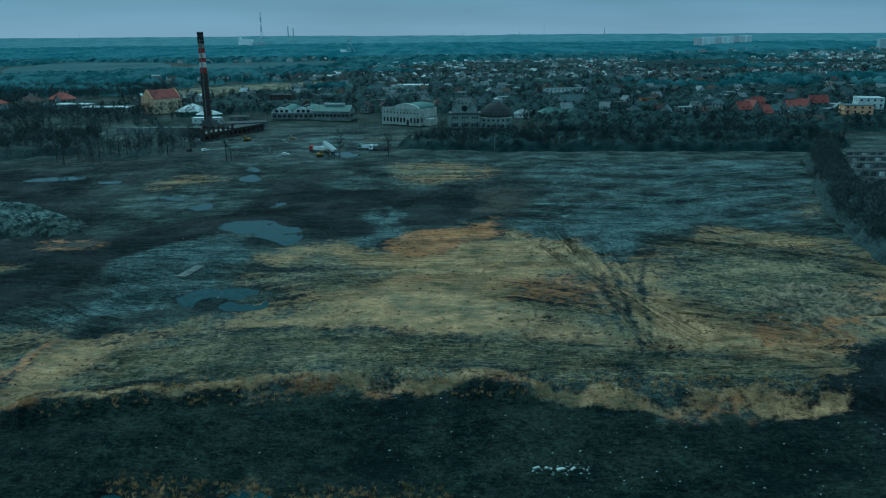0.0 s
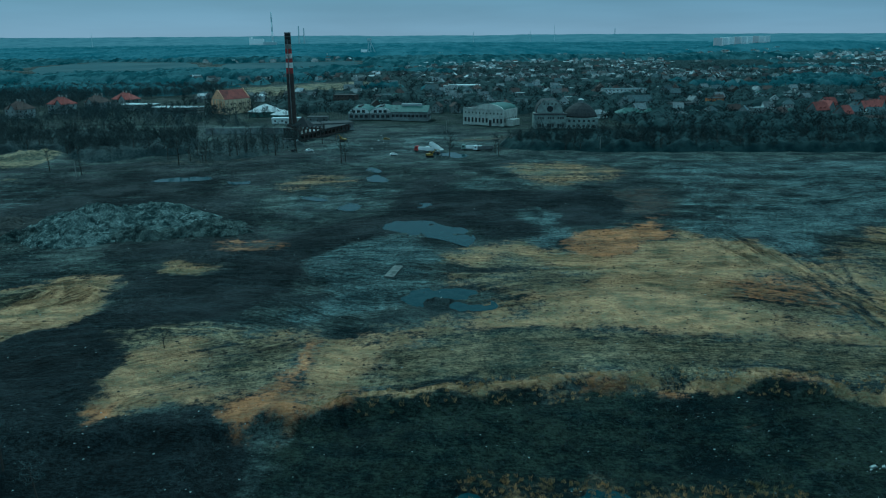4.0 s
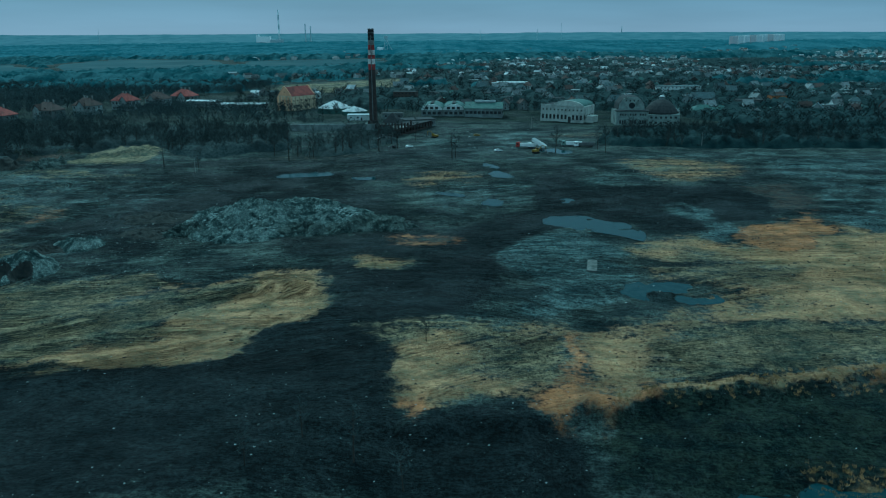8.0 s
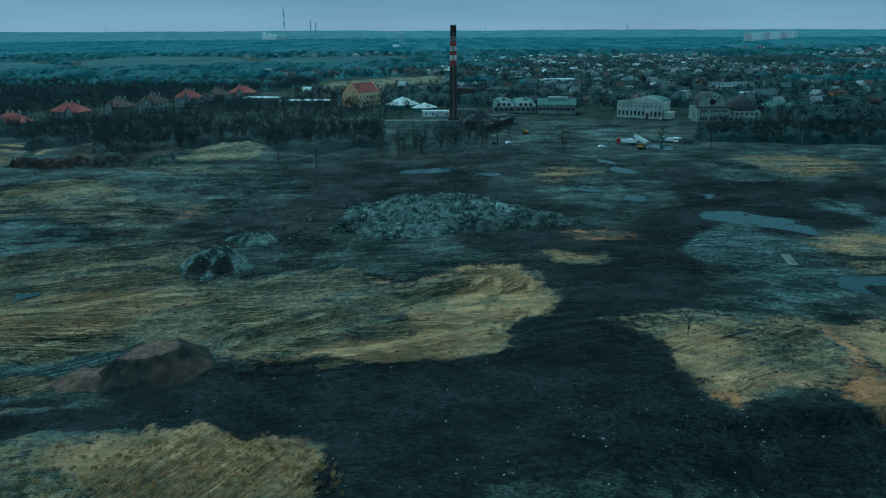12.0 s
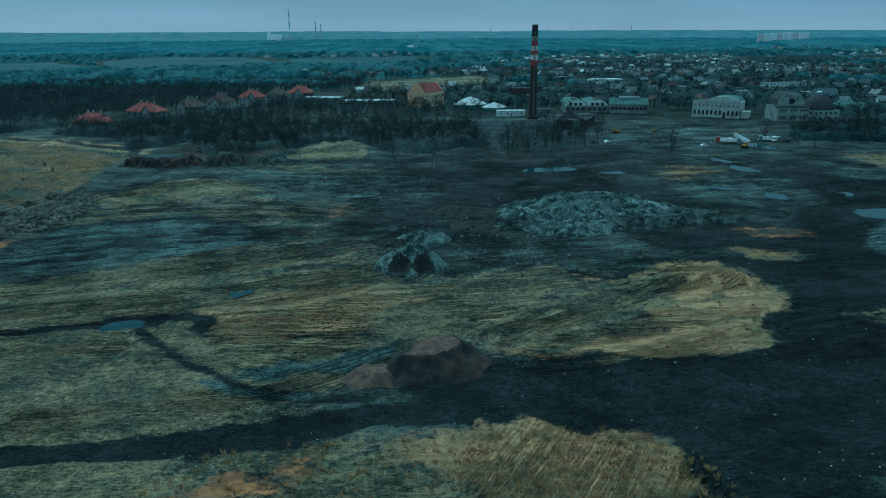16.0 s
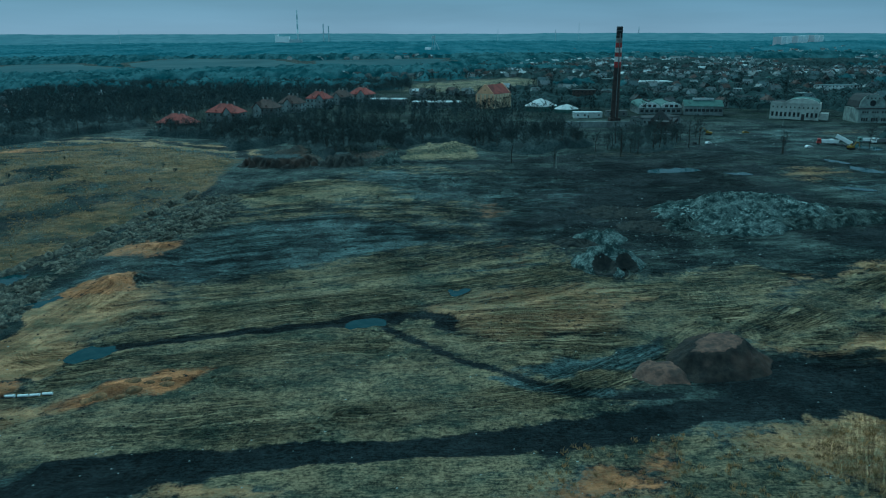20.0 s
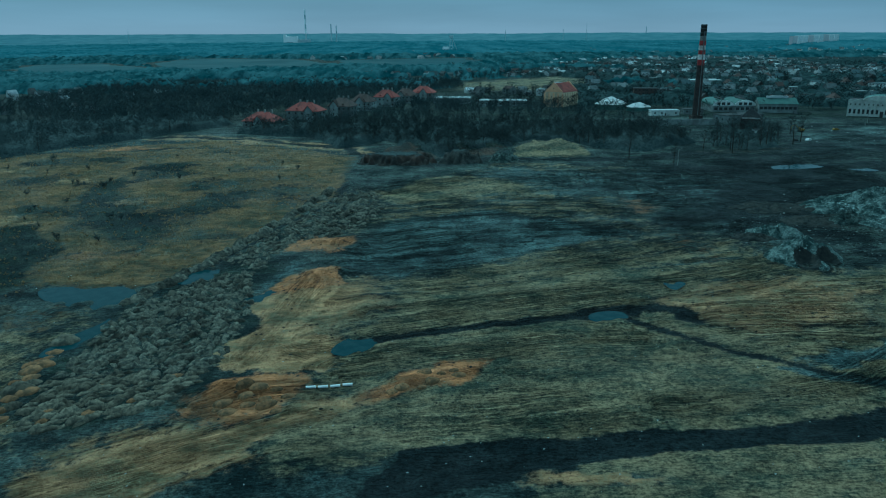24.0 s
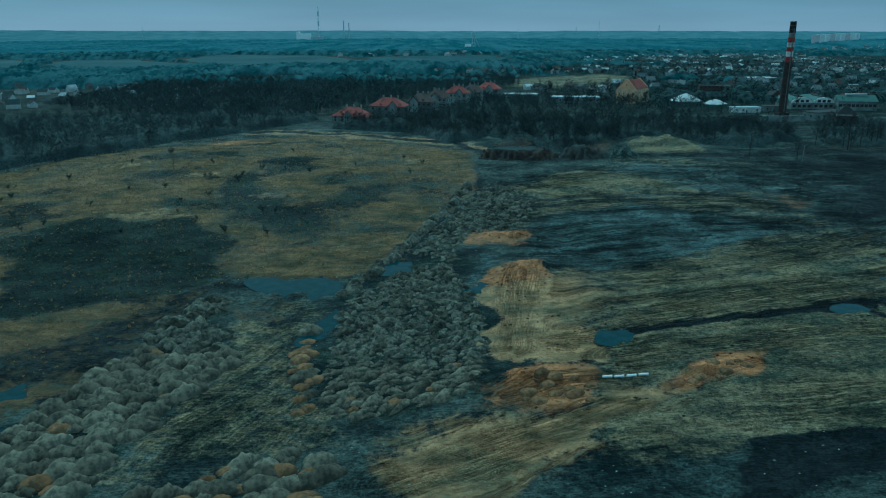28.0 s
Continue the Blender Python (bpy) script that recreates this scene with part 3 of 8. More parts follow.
puddle([(-310, 197), (-305, 200), (-302, 197), (-306, 193)], "rainwater puddle in churned soil")
zone("grass", 0.9, [(-378, 130), (-373, 133), (-363, 130), (-359, 125), (-364, 121), (-373, 121)])

RUTTED = [(-405, 227), (-318, 251), (-277, 239), (-269, 204), (-243, 201), (-223, 221), (-191, 207), (-233, 166), (-261, 162), (-274, 150), (-297, 152), (-310, 165), (-309, 180), (-375, 174)]
ruts(2, 3.2, 0.45, [(-420, 160), (-420, 330), (-300, 400), (0, 400), (200, 400), (120, 150), (0, 140), (-90, 130), (-220, 145), (-300, 120)], 16)
ruts(4, 2.4, 0.9, RUTTED)
ruts(3, 2.6, 0.8, [(-404, 213), (-377, 222), (-281, 240), (-319, 177), (-360, 174), (-391, 167), (-387, 191)])
ruts(6, 3.0, 0.9, [(-409, 232), (-389, 258), (-354, 290), (-290, 330), (-250, 300), (-290, 250), (-355, 233), (-404, 214)], 14)
ruts(2, 2.6, 0.35, [(-100, 150), (-50, 200), (60, 220), (150, 230), (120, 150), (50, 138), (-50, 142)])
ruts(0, 1.7, 0.9, [(-238, 153), (-206, 171), (-160, 180), (-171, 158), (-195, 143), (-221, 145)], 4)
ruts(38, 1.7, 1.0, [(-207, 170), (-193, 196), (-174, 210), (-160, 207), (-158, 186), (-183, 182)], 4)
ruts(96, 2.6, 1.0, [(50, 252), (56, 255), (57, 176), (49, 149), (38, 149), (44, 193)], 10)
ruts(60, 1.3, 0.6, [(-247, 109), (-239, 118), (-232, 121), (-216, 118), (-209, 112), (-204, 107), (-202, 99), (-200, 88), (-244, 90)], 8)
zone("gravel", 0.3, [(-495, 206), (-472, 199), (-465, 186), (-473, 175), (-464, 140), (-459, 122), (-476, 121), (-494, 110), (-498, 113), (-493, 145), (-483, 159)], 4)
ruts(74, 1.5, 0.42, [(-495, 206), (-472, 199), (-465, 186), (-473, 175), (-464, 140), (-459, 122), (-476, 121), (-494, 110), (-498, 113), (-493, 145), (-483, 159)], 12)
ruts(28, 1.6, 0.9, [(-453, 123), (-440, 128), (-423, 133), (-408, 128), (-407, 114), (-427, 101), (-445, 92), (-443, 108)], 10)
ruts(3, 2.2, 0.5, [(-400, 132), (-340, 142), (-300, 150), (-290, 126), (-356, 117), (-406, 112)], 8)
ruts(35, 1.5, 0.8, [(-142, 157), (-122, 163), (-99, 168), (-101, 136), (-124, 130)], 6)
ruts(120, 2.0, 0.8, [(-421, 205), (-397, 212), (-385, 191), (-395, 175), (-409, 170)], 8)
zone("straw", 0.6, [(-612, 540), (-553, 498), (-495, 482), (-415, 436), (-398, 398), (-408, 392), (-425, 416), (-500, 462), (-556, 478), (-612, 520)], 4)
zone("coal", 0.8, [(-610, 533), (-553, 492), (-495, 477), (-418, 430), (-404, 396), (-340, 392), (-268, 388), (-195, 410), (-118, 426), (-118, 420), (-195, 402), (-268, 380), (-345, 384), (-411, 390), (-424, 424), (-497, 469), (-556, 485), (-612, 526)], 2)
zone("rust", 0.8, [(-400, 404), (-368, 396), (-335, 404), (-328, 424), (-365, 414), (-396, 424)], 3)
zone("grass", 0.9, [(-330, 394), (-318, 432), (-300, 447), (-282, 418), (-288, 394)], 4)
zone("grass", 0.6, [(-225, 395), (-190, 398), (-130, 402), (-125, 412), (-190, 415), (-225, 408)], 4)
for x, y, rx, ry, h in ((-385, 416, 16, 6, 4.0), (-360, 409, 18, 6, 4.6), (-338, 418, 12, 7, 3.8), (-303, 428, 22, 22, 3.6), (-408, 217, 12, 5, 2.6), (-420, 141, 9, 5, 1.8), (-379, 143, 8, 5, 1.6),
                        (-168, 196, 16, 8, 2.4), (-410, 254, 12, 8, 1.6), (-94, 128, 6, 3, 1.6), (-82, 131, 4, 3, 1.4), (-392, 186, 8, 14, 1.2)):
    bulge(x, y, rx, ry, h, rough=0.9)

zone("grass", 0.55, [(-235, 156), (-215, 178), (-190, 198), (-178, 206), (-170, 200), (-195, 184), (-222, 158)], 3)
zone("gravel", 0.5, [(-175, 400), (-120, 400), (-60, 440), (-20, 470), (-60, 520), (-130, 470)])
zone("straw", 0.4, [(-60, 470), (-25, 478), (10, 500), (-20, 505), (-60, 490)], 10)
puddle([(-66, 430), (-57, 434), (-48, 424), (-54, 413), (-63, 416)], "rainwater puddle beside the trucks")
WOODS = {
    "west": [(-425, 430), (-400, 462), (-380, 415), (-366, 398), (-330, 420), (-318, 445), (-298, 452), (-280, 425), (-255, 408), (-235, 425), (-215, 440), (-225, 490), (-290, 508), (-350, 520), (-420, 525), (-475, 510), (-500, 500), (-448, 478)],
    "east": [(-28, 452), (-9, 438), (38, 430), (137, 428), (215, 424), (240, 440), (235, 480), (120, 490), (30, 498), (-5, 485)],
    "yard": [(-212, 420), (-192, 406), (-172, 420), (-160, 440), (-150, 464), (-160, 480), (-176, 482), (-198, 452)],
    "belt": [(196, 395), (172, 332), (153, 282), (143, 240), (138, 205), (165, 215), (185, 300), (184, 330), (215, 400)],
    "far_west": [(-830, 300), (-690, 340), (-653, 370), (-633, 388), (-612, 410), (-585, 450), (-545, 506), (-520, 550), (-545, 600), (-620, 570), (-720, 520), (-900, 470)],
}
# near-black ground colour under every wood
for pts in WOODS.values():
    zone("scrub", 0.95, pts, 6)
patch = random.Random(5)
for k in range(55):
    x, y, w = patch.uniform(-640, -435), patch.uniform(215, 440), patch.uniform(5, 15)
    if distance_in([(-650, 365), (-573, 455), (-512, 475), (-430, 405), (-425, 340), (-445, 260), (-500, 230), (-620, 240)], np.array([x]), np.array([y]))[0] > 8:
        zone(patch.choice(("scrub", "scrub", "scrub", "clay")), patch.uniform(0.4, 0.75), [(x - w * 1.6, y - w * 0.4), (x, y - w * 0.8), (x + w * 1.5, y), (x + w * 0.3, y + w * 0.8), (x - w, y + w * 0.5)], 4)
zone("grass", 0.85, [(-73, 137), (-80, 156), (-35, 166), (16, 158), (38, 156), (75, 150), (72, 138), (25, 141), (-11, 147), (-45, 143)], 10)
zone("coal", 0.4, [(-60, 168), (-20, 172), (15, 164), (10, 160), (-30, 166), (-62, 162)])
zone("grass", 0.4, [(60, 180), (80, 215), (130, 240), (150, 225), (120, 200), (85, 165)], 12)
zone("coal", 0.95, [(78, 128), (92, 142), (108, 152), (125, 150), (125, 100), (75, 100)], 3)
zone("clay", 0.5, [(70, 165), (85, 180), (100, 172), (95, 155), (80, 150)], 5)
zone("clay", 0.4, [(95, 165), (125, 185), (120, 200), (100, 180)])
zone("grass", 0.5, [(-285, 112), (-262, 116), (-250, 108), (-270, 98), (-290, 104)])
zone("clay", 0.6, [(-284, 101), (-279, 110), (-268, 112), (-262, 108), (-276, 100)])

EDGE = [(-92, 128), (-87, 129), (-54, 137), (-33, 143), (-11, 144), (9, 141), (25, 137), (39, 135), (60, 135), (81, 135)]
zone("scrub", 0.9, [(x, y - 5) for x, y in EDGE] + [(x, y - 22) for x, y in EDGE[::-1]], 4)
zone("straw", 0.8, [(x, y + 1.0) for x, y in EDGE] + [(x, y - 2.5) for x, y in EDGE[::-1]], 2)
for x0, y0, w in ((-101, 124, 5), (-94, 126, 5), (-81, 129, 3), (-30, 140, 5), (-14, 141, 4), (12, 138, 4), (46, 132, 8), (58, 132, 5), (-3, 129, 3)):
    zone("clay", 0.5, [(x0 - w, y0 - 2.5), (x0 + w, y0 - 2.5), (x0 + w, y0 + 2.5), (x0 - w, y0 + 2.5)], 3)
puddle([(-90, 104), (-74, 108), (-58, 110), (-46, 111), (-29, 109), (-35, 95), (-88, 96)], "still pond below the slope")

FIELDS = [
    [(-340, 868), (-329, 987), (-181, 1107), (-150, 1039), (-193, 892), (-280, 838)],
    [(-533, 1462), (-582, 1829), (-275, 1935), (-231, 1542), (-385, 1351)],
    [(-1071, 1231), (-1252, 1690), (-1109, 1735), (-888, 1465), (-890, 1184)],
    [(-1127, 1237), (-1321, 1729), (-1439, 1808), (-1426, 1652)],
    [(-543, 1501), (-535, 1765), (-292, 1843), (-310, 1475)],
    [(-677, 925), (-688, 1032), (-646, 1091), (-625, 941)],
    [(-985, 1681), (-988, 1996), (-689, 1910), (-516, 1519), (-628, 1323), (-742, 1262)],
]
VILLAGE = [(-330, 600), (-330, 800), (-150, 830), (0, 1000), (0, 1500), (900, 1900), (1300, 1700), (700, 500), (200, 480), (-100, 560)]
# the same near-black ground colour from the town to the horizon
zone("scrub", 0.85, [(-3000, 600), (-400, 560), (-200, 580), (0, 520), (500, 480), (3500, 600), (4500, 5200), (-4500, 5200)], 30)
# darker ground tone in the gaps between the tipped loads
zone("scrub", 0.6, [(-429, 137), (-446, 130), (-459, 127), (-464, 141), (-464, 163), (-463, 200), (-447, 240), (-432, 279), (-417, 333), (-394, 326), (-391, 300), (-405, 263), (-426, 250), (-424, 187), (-424, 152)], 2)
zone("scrub", 0.6, [(-509, 198), (-496, 206), (-493, 180), (-484, 159), (-492, 142), (-498, 124), (-499, 104), (-520, 104), (-523, 122), (-519, 141), (-512, 167)], 2)
for k, f in enumerate(FIELDS):
    if k == 0:
        zone("grass", 0.6, f, 25)

# tracks, furrows and patches of the worked fields
zone("grass", 0.7, [(-238, 158), (-228, 172), (-205, 172), (-190, 192), (-178, 204), (-172, 196), (-186, 180), (-200, 160), (-222, 152)], 6)
zone("grass", 0.6, [(-125, 140), (-112, 152), (-98, 150), (-92, 138), (-100, 132), (-115, 138)], 6)
zone("grass", 0.5, [(-64, 225), (-40, 235), (-12, 215), (-25, 190), (-50, 200)], 10)
zone("grass", 0.5, [(10, 185), (30, 215), (48, 210), (42, 170), (20, 165)], 10)
zone("grass", 0.5, [(62, 190), (80, 250), (105, 250), (120, 220), (95, 180)], 12)
zone("grass", 0.3, [(-250, 96), (-236, 112), (-222, 112), (-226, 94)], 4)
zone("grass", 0.5, [(-85, 140), (-70, 165), (-45, 172), (-50, 145)], 8)
furrows([(-72, 150), (-30, 158), (15, 153), (60, 148), (85, 150)], 1.1, 0.4, 10)
furrows([(-60, 190), (-20, 205), (20, 200), (60, 175), (85, 165)], 1.2, 0.4, 12)
furrows([(40, 262), (44, 225), (47, 190), (50, 158)], 1.4, 1.0, 5)
furrows([(28, 255), (40, 215), (52, 180), (60, 160)], 1.4, 0.9, 3)
furrows([(70, 250), (100, 236), (130, 215), (150, 205)], 1.6, 0.8, 10)
zone("grass", 0.6, [(-95, 92), (-40, 96), (20, 94), (80, 92), (80, 100), (20, 103), (-40, 104), (-95, 100)], 4)
zone("coal", 0.6, [(-406, 235), (-396, 213), (-377, 217), (-337, 234), (-303, 250), (-279, 260), (-307, 276), (-339, 281), (-374, 270), (-400, 255)], 4)
zone("gravel", 0.6, [(-394, 280), (-300, 275), (-250, 290), (-230, 340), (-330, 372), (-400, 340)], 10)
zone("gravel", 0.5, [(-400, 215), (-380, 270), (-320, 285), (-255, 275), (-235, 235), (-262, 215), (-330, 225)], 10)
zone("grass", 0.55, [(-395, 192), (-340, 200), (-262, 215), (-262, 250), (-300, 245), (-340, 225), (-390, 210)], 8)
zone("grass", 0.7, [(-405, 325), (-372, 352), (-335, 345), (-330, 325), (-380, 310)], 5)
zone("gravel", 0.9, [(-298, 145), (-288, 146), (-278, 149), (-266, 157), (-258, 162), (-259, 150), (-270, 141), (-290, 140)], 3)
zone("straw", 0.65, [(-318, 190), (-300, 204), (-270, 205), (-248, 190), (-262, 168), (-285, 156), (-300, 160)], 7)
track("coal", 1.0, [(-404, 157), (-388, 166), (-365, 172), (-344, 175), (-329, 178), (-316, 178), (-308, 172)], 4.5, 1.3, 0.4)
track("coal", 1.0, [(-334, 178), (-322, 180), (-310, 177)], 9, 1.6, 0.5)
track("grass", 0.9, [(-318, 177), (-314, 176)], 5, 1.2)
track("coal", 0.9, [(-324, 172), (-313, 159), (-302, 148), (-291, 139), (-280, 134), (-262, 132)], 3.5, 1.5, 0.3)
track("gravel", 0.8, [(-300, 141), (-288, 136), (-276, 135)], 3, 1.5)
zone("grass", 0.9, [(-358, 105), (-341, 108), (-303, 110), (-284, 113), (-264, 113), (-244, 102), (-240, 84), (-362, 84)], 4)
zone("straw", 0.75, [(-356, 103), (-345, 106), (-338, 103), (-346, 98), (-356, 97)], 3)
zone("straw", 0.7, [(-300, 103), (-286, 108), (-270, 108), (-276, 98), (-296, 96)], 5)
zone("clay", 0.6, [(-292, 102), (-284, 106), (-277, 105), (-281, 99), (-290, 98)], 3)
track("coal", 1.0, [(-372, 109), (-360, 112), (-327, 116), (-297, 117), (-280, 120), (-250, 128)], 8.5, 1.3, 0.4)
zone("gravel", 0.35, [(-425, 96), (-410, 107), (-395, 113), (-378, 113), (-368, 106), (-372, 100), (-400, 90)], 3)
track("coal", 1.0, [(-400, 93), (-380, 101), (-355, 109), (-330, 113)], 4.5, 1.3)
track("coal", 0.5, [(-407, 222), (-380, 227), (-353, 237), (-325, 249), (-294, 261), (-270, 268)], 4.0, 1.6)
track("coal", 0.4, [(-394, 284), (-349, 287), (-293, 277), (-265, 272)], 4.0, 1.6)
track("coal", 0.35, [(-392, 205), (-350, 214), (-310, 224), (-275, 240)], 2.5, 1.4)
track("gravel", 0.6, [(-398, 196), (-350, 205), (-310, 214), (-270, 222)], 2.0, 1.2)
furrows([(-404, 168), (-367, 182), (-323, 192), (-285, 202), (-262, 212)], 1.6, 0.72, 13)
furrows([(-402, 207), (-362, 214), (-320, 228), (-285, 245), (-262, 256)], 1.5, 0.72, 16)
furrows([(-398, 250), (-360, 262), (-320, 266), (-280, 264)], 1.6, 0.72, 14)
furrows([(-402, 290), (-360, 302), (-310, 300), (-270, 285)], 1.9, 0.72, 18)
furrows([(-404, 330), (-360, 345), (-310, 340)], 2.2, 0.72, 14)
furrows([(-396, 150), (-360, 158), (-325, 160)], 1.4, 0.7, 9)
furrows([(-330, 128), (-290, 132), (-262, 150), (-245, 166)], 1.3, 0.7, 7)
zone("grass", 0.95, [(-377, 130), (-368, 134), (-358, 132), (-359, 125), (-369, 122), (-377, 124)], 3)
zone("clay", 0.62, [(-389, 137), (-379, 147), (-366, 149), (-363, 146), (-376, 138)], 5)
zone("clay", 0.55, [(-434, 140), (-423, 145), (-409, 148), (-404, 143), (-407, 130), (-420, 133)], 8)
zone("straw", 0.7, [(-425, 156), (-424, 184), (-417, 214), (-405, 220), (-401, 208), (-398, 181), (-404, 166), (-399, 149), (-417, 148)], 4)
zone("straw", 0.8, [(-450, 115), (-436, 122), (-422, 127), (-403, 133), (-384, 137), (-380, 134), (-391, 128), (-406, 120), (-419, 110), (-427, 101), (-444, 103)], 4)
furrows([(-448, 106), (-430, 114), (-405, 126), (-380, 136)], 1.0, 0.7, 7)
furrows([(-420, 158), (-416, 185), (-411, 212)], 1.1, 0.5, 7)
zone("scrub", 0.75, [(-538, 336), (-528, 360), (-498, 317), (-483, 277), (-499, 271), (-520, 287)], 7)
zone("scrub", 0.85, [(-576, 223), (-585, 268), (-564, 280), (-537, 284), (-513, 257), (-506, 219), (-524, 204), (-543, 192), (-559, 193)], 7)
for x, y, w in ((-470, 300, 14), (-500, 390, 16), (-560, 330, 18), (-600, 320, 15), (-530, 420, 15), (-460, 350, 12), (-610, 370, 14), (-480, 255, 9), (-575, 390, 14)):
    zone("straw", 0.14, [(x - w * 1.6, y - w * 0.5), (x, y - w * 0.7), (x + w * 1.6, y - w * 0.1), (x + w * 0.6, y + w * 0.7), (x - w, y + w * 0.5)], 6)


# finer patches of clay, straw, gravel and moss
zone("coal", 0.4, [(11, 365), (122, 377), (56, 261), (38, 275), (0, 264), (-15, 282)], 8)
zone("coal", 0.55, [(-253, 362), (-192, 385), (-137, 293), (-129, 250), (-135, 218), (-130, 180), (-148, 180)], 8)
zone("grass", 0.5, [(-142, 169), (-114, 169), (-94, 165), (-92, 149), (-108, 141), (-132, 152)], 8)
zone("straw", 0.5, [(-231, 111), (-222, 119), (-214, 120), (-208, 114), (-206, 104), (-207, 97), (-233, 98)], 4)
zone("clay", 0.45, [(-216, 119), (-211, 118), (-207, 108), (-209, 102), (-213, 108)], 3.5)
zone("coal", 0.35, [(-306, 352), (-241, 359), (-195, 356), (-287, 203), (-312, 211), (-331, 231)], 10)
zone("grass", 0.25, [(-433, 279), (-414, 339), (-358, 346), (-295, 311), (-290, 255), (-309, 224), (-364, 224), (-398, 215)], 8)
zone("coal", 0.33, [(-304, 373), (-217, 411), (-83, 460), (-170, 317), (-239, 203), (-256, 200), (-272, 212), (-270, 245), (-282, 263), (-279, 308)], 6.0)
zone("clay", 0.62, [(-20, 260), (-6, 265), (9, 257), (18, 273), (23, 282), (19, 261), (10, 246), (2, 236), (-9, 230), (-19, 240)], 4.0)
zone("gravel", 0.47, [(54, 268), (70, 271), (70, 243), (62, 223), (53, 227), (49, 237)], 4.0)
zone("rust", 0.5, [(14, 331), (40, 336), (39, 306), (25, 281), (14, 286)], 6.0)
zone("grass", 0.47, [(-64, 166), (-38, 171), (-12, 165), (15, 158), (14, 149), (-24, 150), (-56, 144), (-70, 142), (-70, 157)], 6.0)
zone("clay", 0.47, [(16, 208), (37, 213), (50, 202), (43, 179), (29, 184), (18, 193)], 8.0)
zone("straw", 0.47, [(72, 167), (88, 175), (92, 161), (78, 148), (66, 146), (65, 154)], 6.0)
zone("clay", 0.47, [(76, 167), (86, 171), (86, 161), (76, 157)], 4.0)
zone("coal", 0.70, [(93, 153), (104, 161), (89, 134), (82, 135)], 3.5)
zone("gravel", 0.62, [(-104, 216), (-90, 256), (-77, 260), (-70, 241), (-72, 216), (-81, 190), (-91, 186), (-98, 200)], 5.0)
zone("clay", 0.55, [(-100, 163), (-96, 165), (-95, 147), (-95, 131), (-99, 125), (-102, 127), (-100, 142)], 3.5)
zone("clay", 0.58, [(-96, 129), (-91, 131), (-87, 127), (-91, 124), (-95, 125)], 3.5)
zone("straw", 0.62, [(-136, 156), (-127, 163), (-122, 160), (-122, 144), (-130, 142), (-135, 147)], 3.5)
zone("clay", 0.47, [(-132, 134), (-125, 135), (-125, 127), (-129, 120), (-131, 121)], 3.5)
zone("straw", 0.70, [(-174, 203), (-162, 210), (-157, 192), (-156, 175), (-168, 168), (-178, 168), (-176, 184)], 4.0)
zone("straw", 0.62, [(-151, 222), (-146, 226), (-138, 221), (-140, 212), (-149, 212)], 3.5)
zone("clay", 0.31, [(-143, 253), (-129, 258), (-115, 244), (-121, 235), (-138, 235)], 4.0)
zone("straw", 0.39, [(-146, 355), (-118, 368), (-108, 355), (-130, 333), (-145, 335)], 3.5)
zone("clay", 0.39, [(-300, 302), (-285, 310), (-281, 288), (-293, 280)], 4.0)
zone("clay", 0.27, [(-296, 248), (-285, 251), (-279, 220), (-286, 210)], 4.0)
zone("straw", 0.47, [(-229, 182), (-213, 198), (-199, 208), (-189, 208), (-205, 188), (-219, 173)], 4.0)
zone("straw", 0.70, [(-194, 197), (-175, 208), (-164, 199), (-163, 180), (-180, 169), (-194, 174), (-207, 172), (-199, 187)], 4.0)
zone("clay", 0.47, [(-284, 102), (-284, 106), (-276, 111), (-270, 113), (-267, 110), (-273, 105), (-279, 100)], 3.5)
zone("straw", 0.62, [(-219, 120), (-212, 115), (-206, 107), (-207, 96), (-218, 97), (-220, 108)], 3.5)
zone("clay", 0.66, [(-390, 135), (-384, 140), (-379, 147), (-372, 148), (-366, 147), (-368, 143), (-375, 138), (-381, 134), (-388, 132)], 3.5)
zone("clay", 0.66, [(-424, 136), (-422, 143), (-415, 146), (-403, 144), (-402, 137), (-409, 128), (-414, 131), (-418, 130)], 3.5)
zone("clay", 0.66, [(-423, 206), (-418, 217), (-410, 222), (-403, 220), (-401, 210), (-410, 208), (-415, 201)], 3.5)
zone("clay", 0.43, [(-429, 258), (-418, 264), (-404, 258), (-407, 243), (-422, 242)], 3.5)
zone("straw", 0.47, [(-424, 172), (-415, 180), (-404, 167), (-402, 151), (-413, 148), (-423, 153), (-427, 160)], 3.5)
zone("straw", 0.43, [(-403, 129), (-392, 132), (-381, 133), (-390, 128), (-398, 124), (-402, 121)], 3.5)
zone("clay", 0.27, [(-352, 128), (-342, 131), (-332, 125), (-344, 124)], 4.0)
zone("coal", 1.0, [(-391, 101), (-383, 113), (-367, 115), (-352, 117), (-330, 120), (-307, 122), (-288, 124), (-293, 116), (-311, 114), (-332, 112), (-348, 110), (-359, 104), (-365, 100)], 1.2)
zone("straw", 0.55, [(-361, 101), (-356, 106), (-344, 110), (-348, 105), (-355, 99), (-361, 100)], 3.5)
zone("gravel", 0.35, [(-407, 243), (-393, 280), (-352, 292), (-314, 271), (-303, 256), (-326, 245), (-349, 232), (-376, 217), (-397, 215), (-405, 227)], 4.0)
zone("gravel", 0.55, [(-429, 219), (-423, 236), (-419, 232), (-422, 210), (-426, 204)], 3.5)
zone("scrub", 0.55, [(-552, 296), (-536, 291), (-526, 276), (-540, 274)], 4.0)
zone("scrub", 0.47, [(-512, 313), (-503, 320), (-481, 265), (-496, 267)], 4.0)
zone("scrub", 0.43, [(-447, 328), (-427, 331), (-424, 309), (-440, 304)], 4.0)
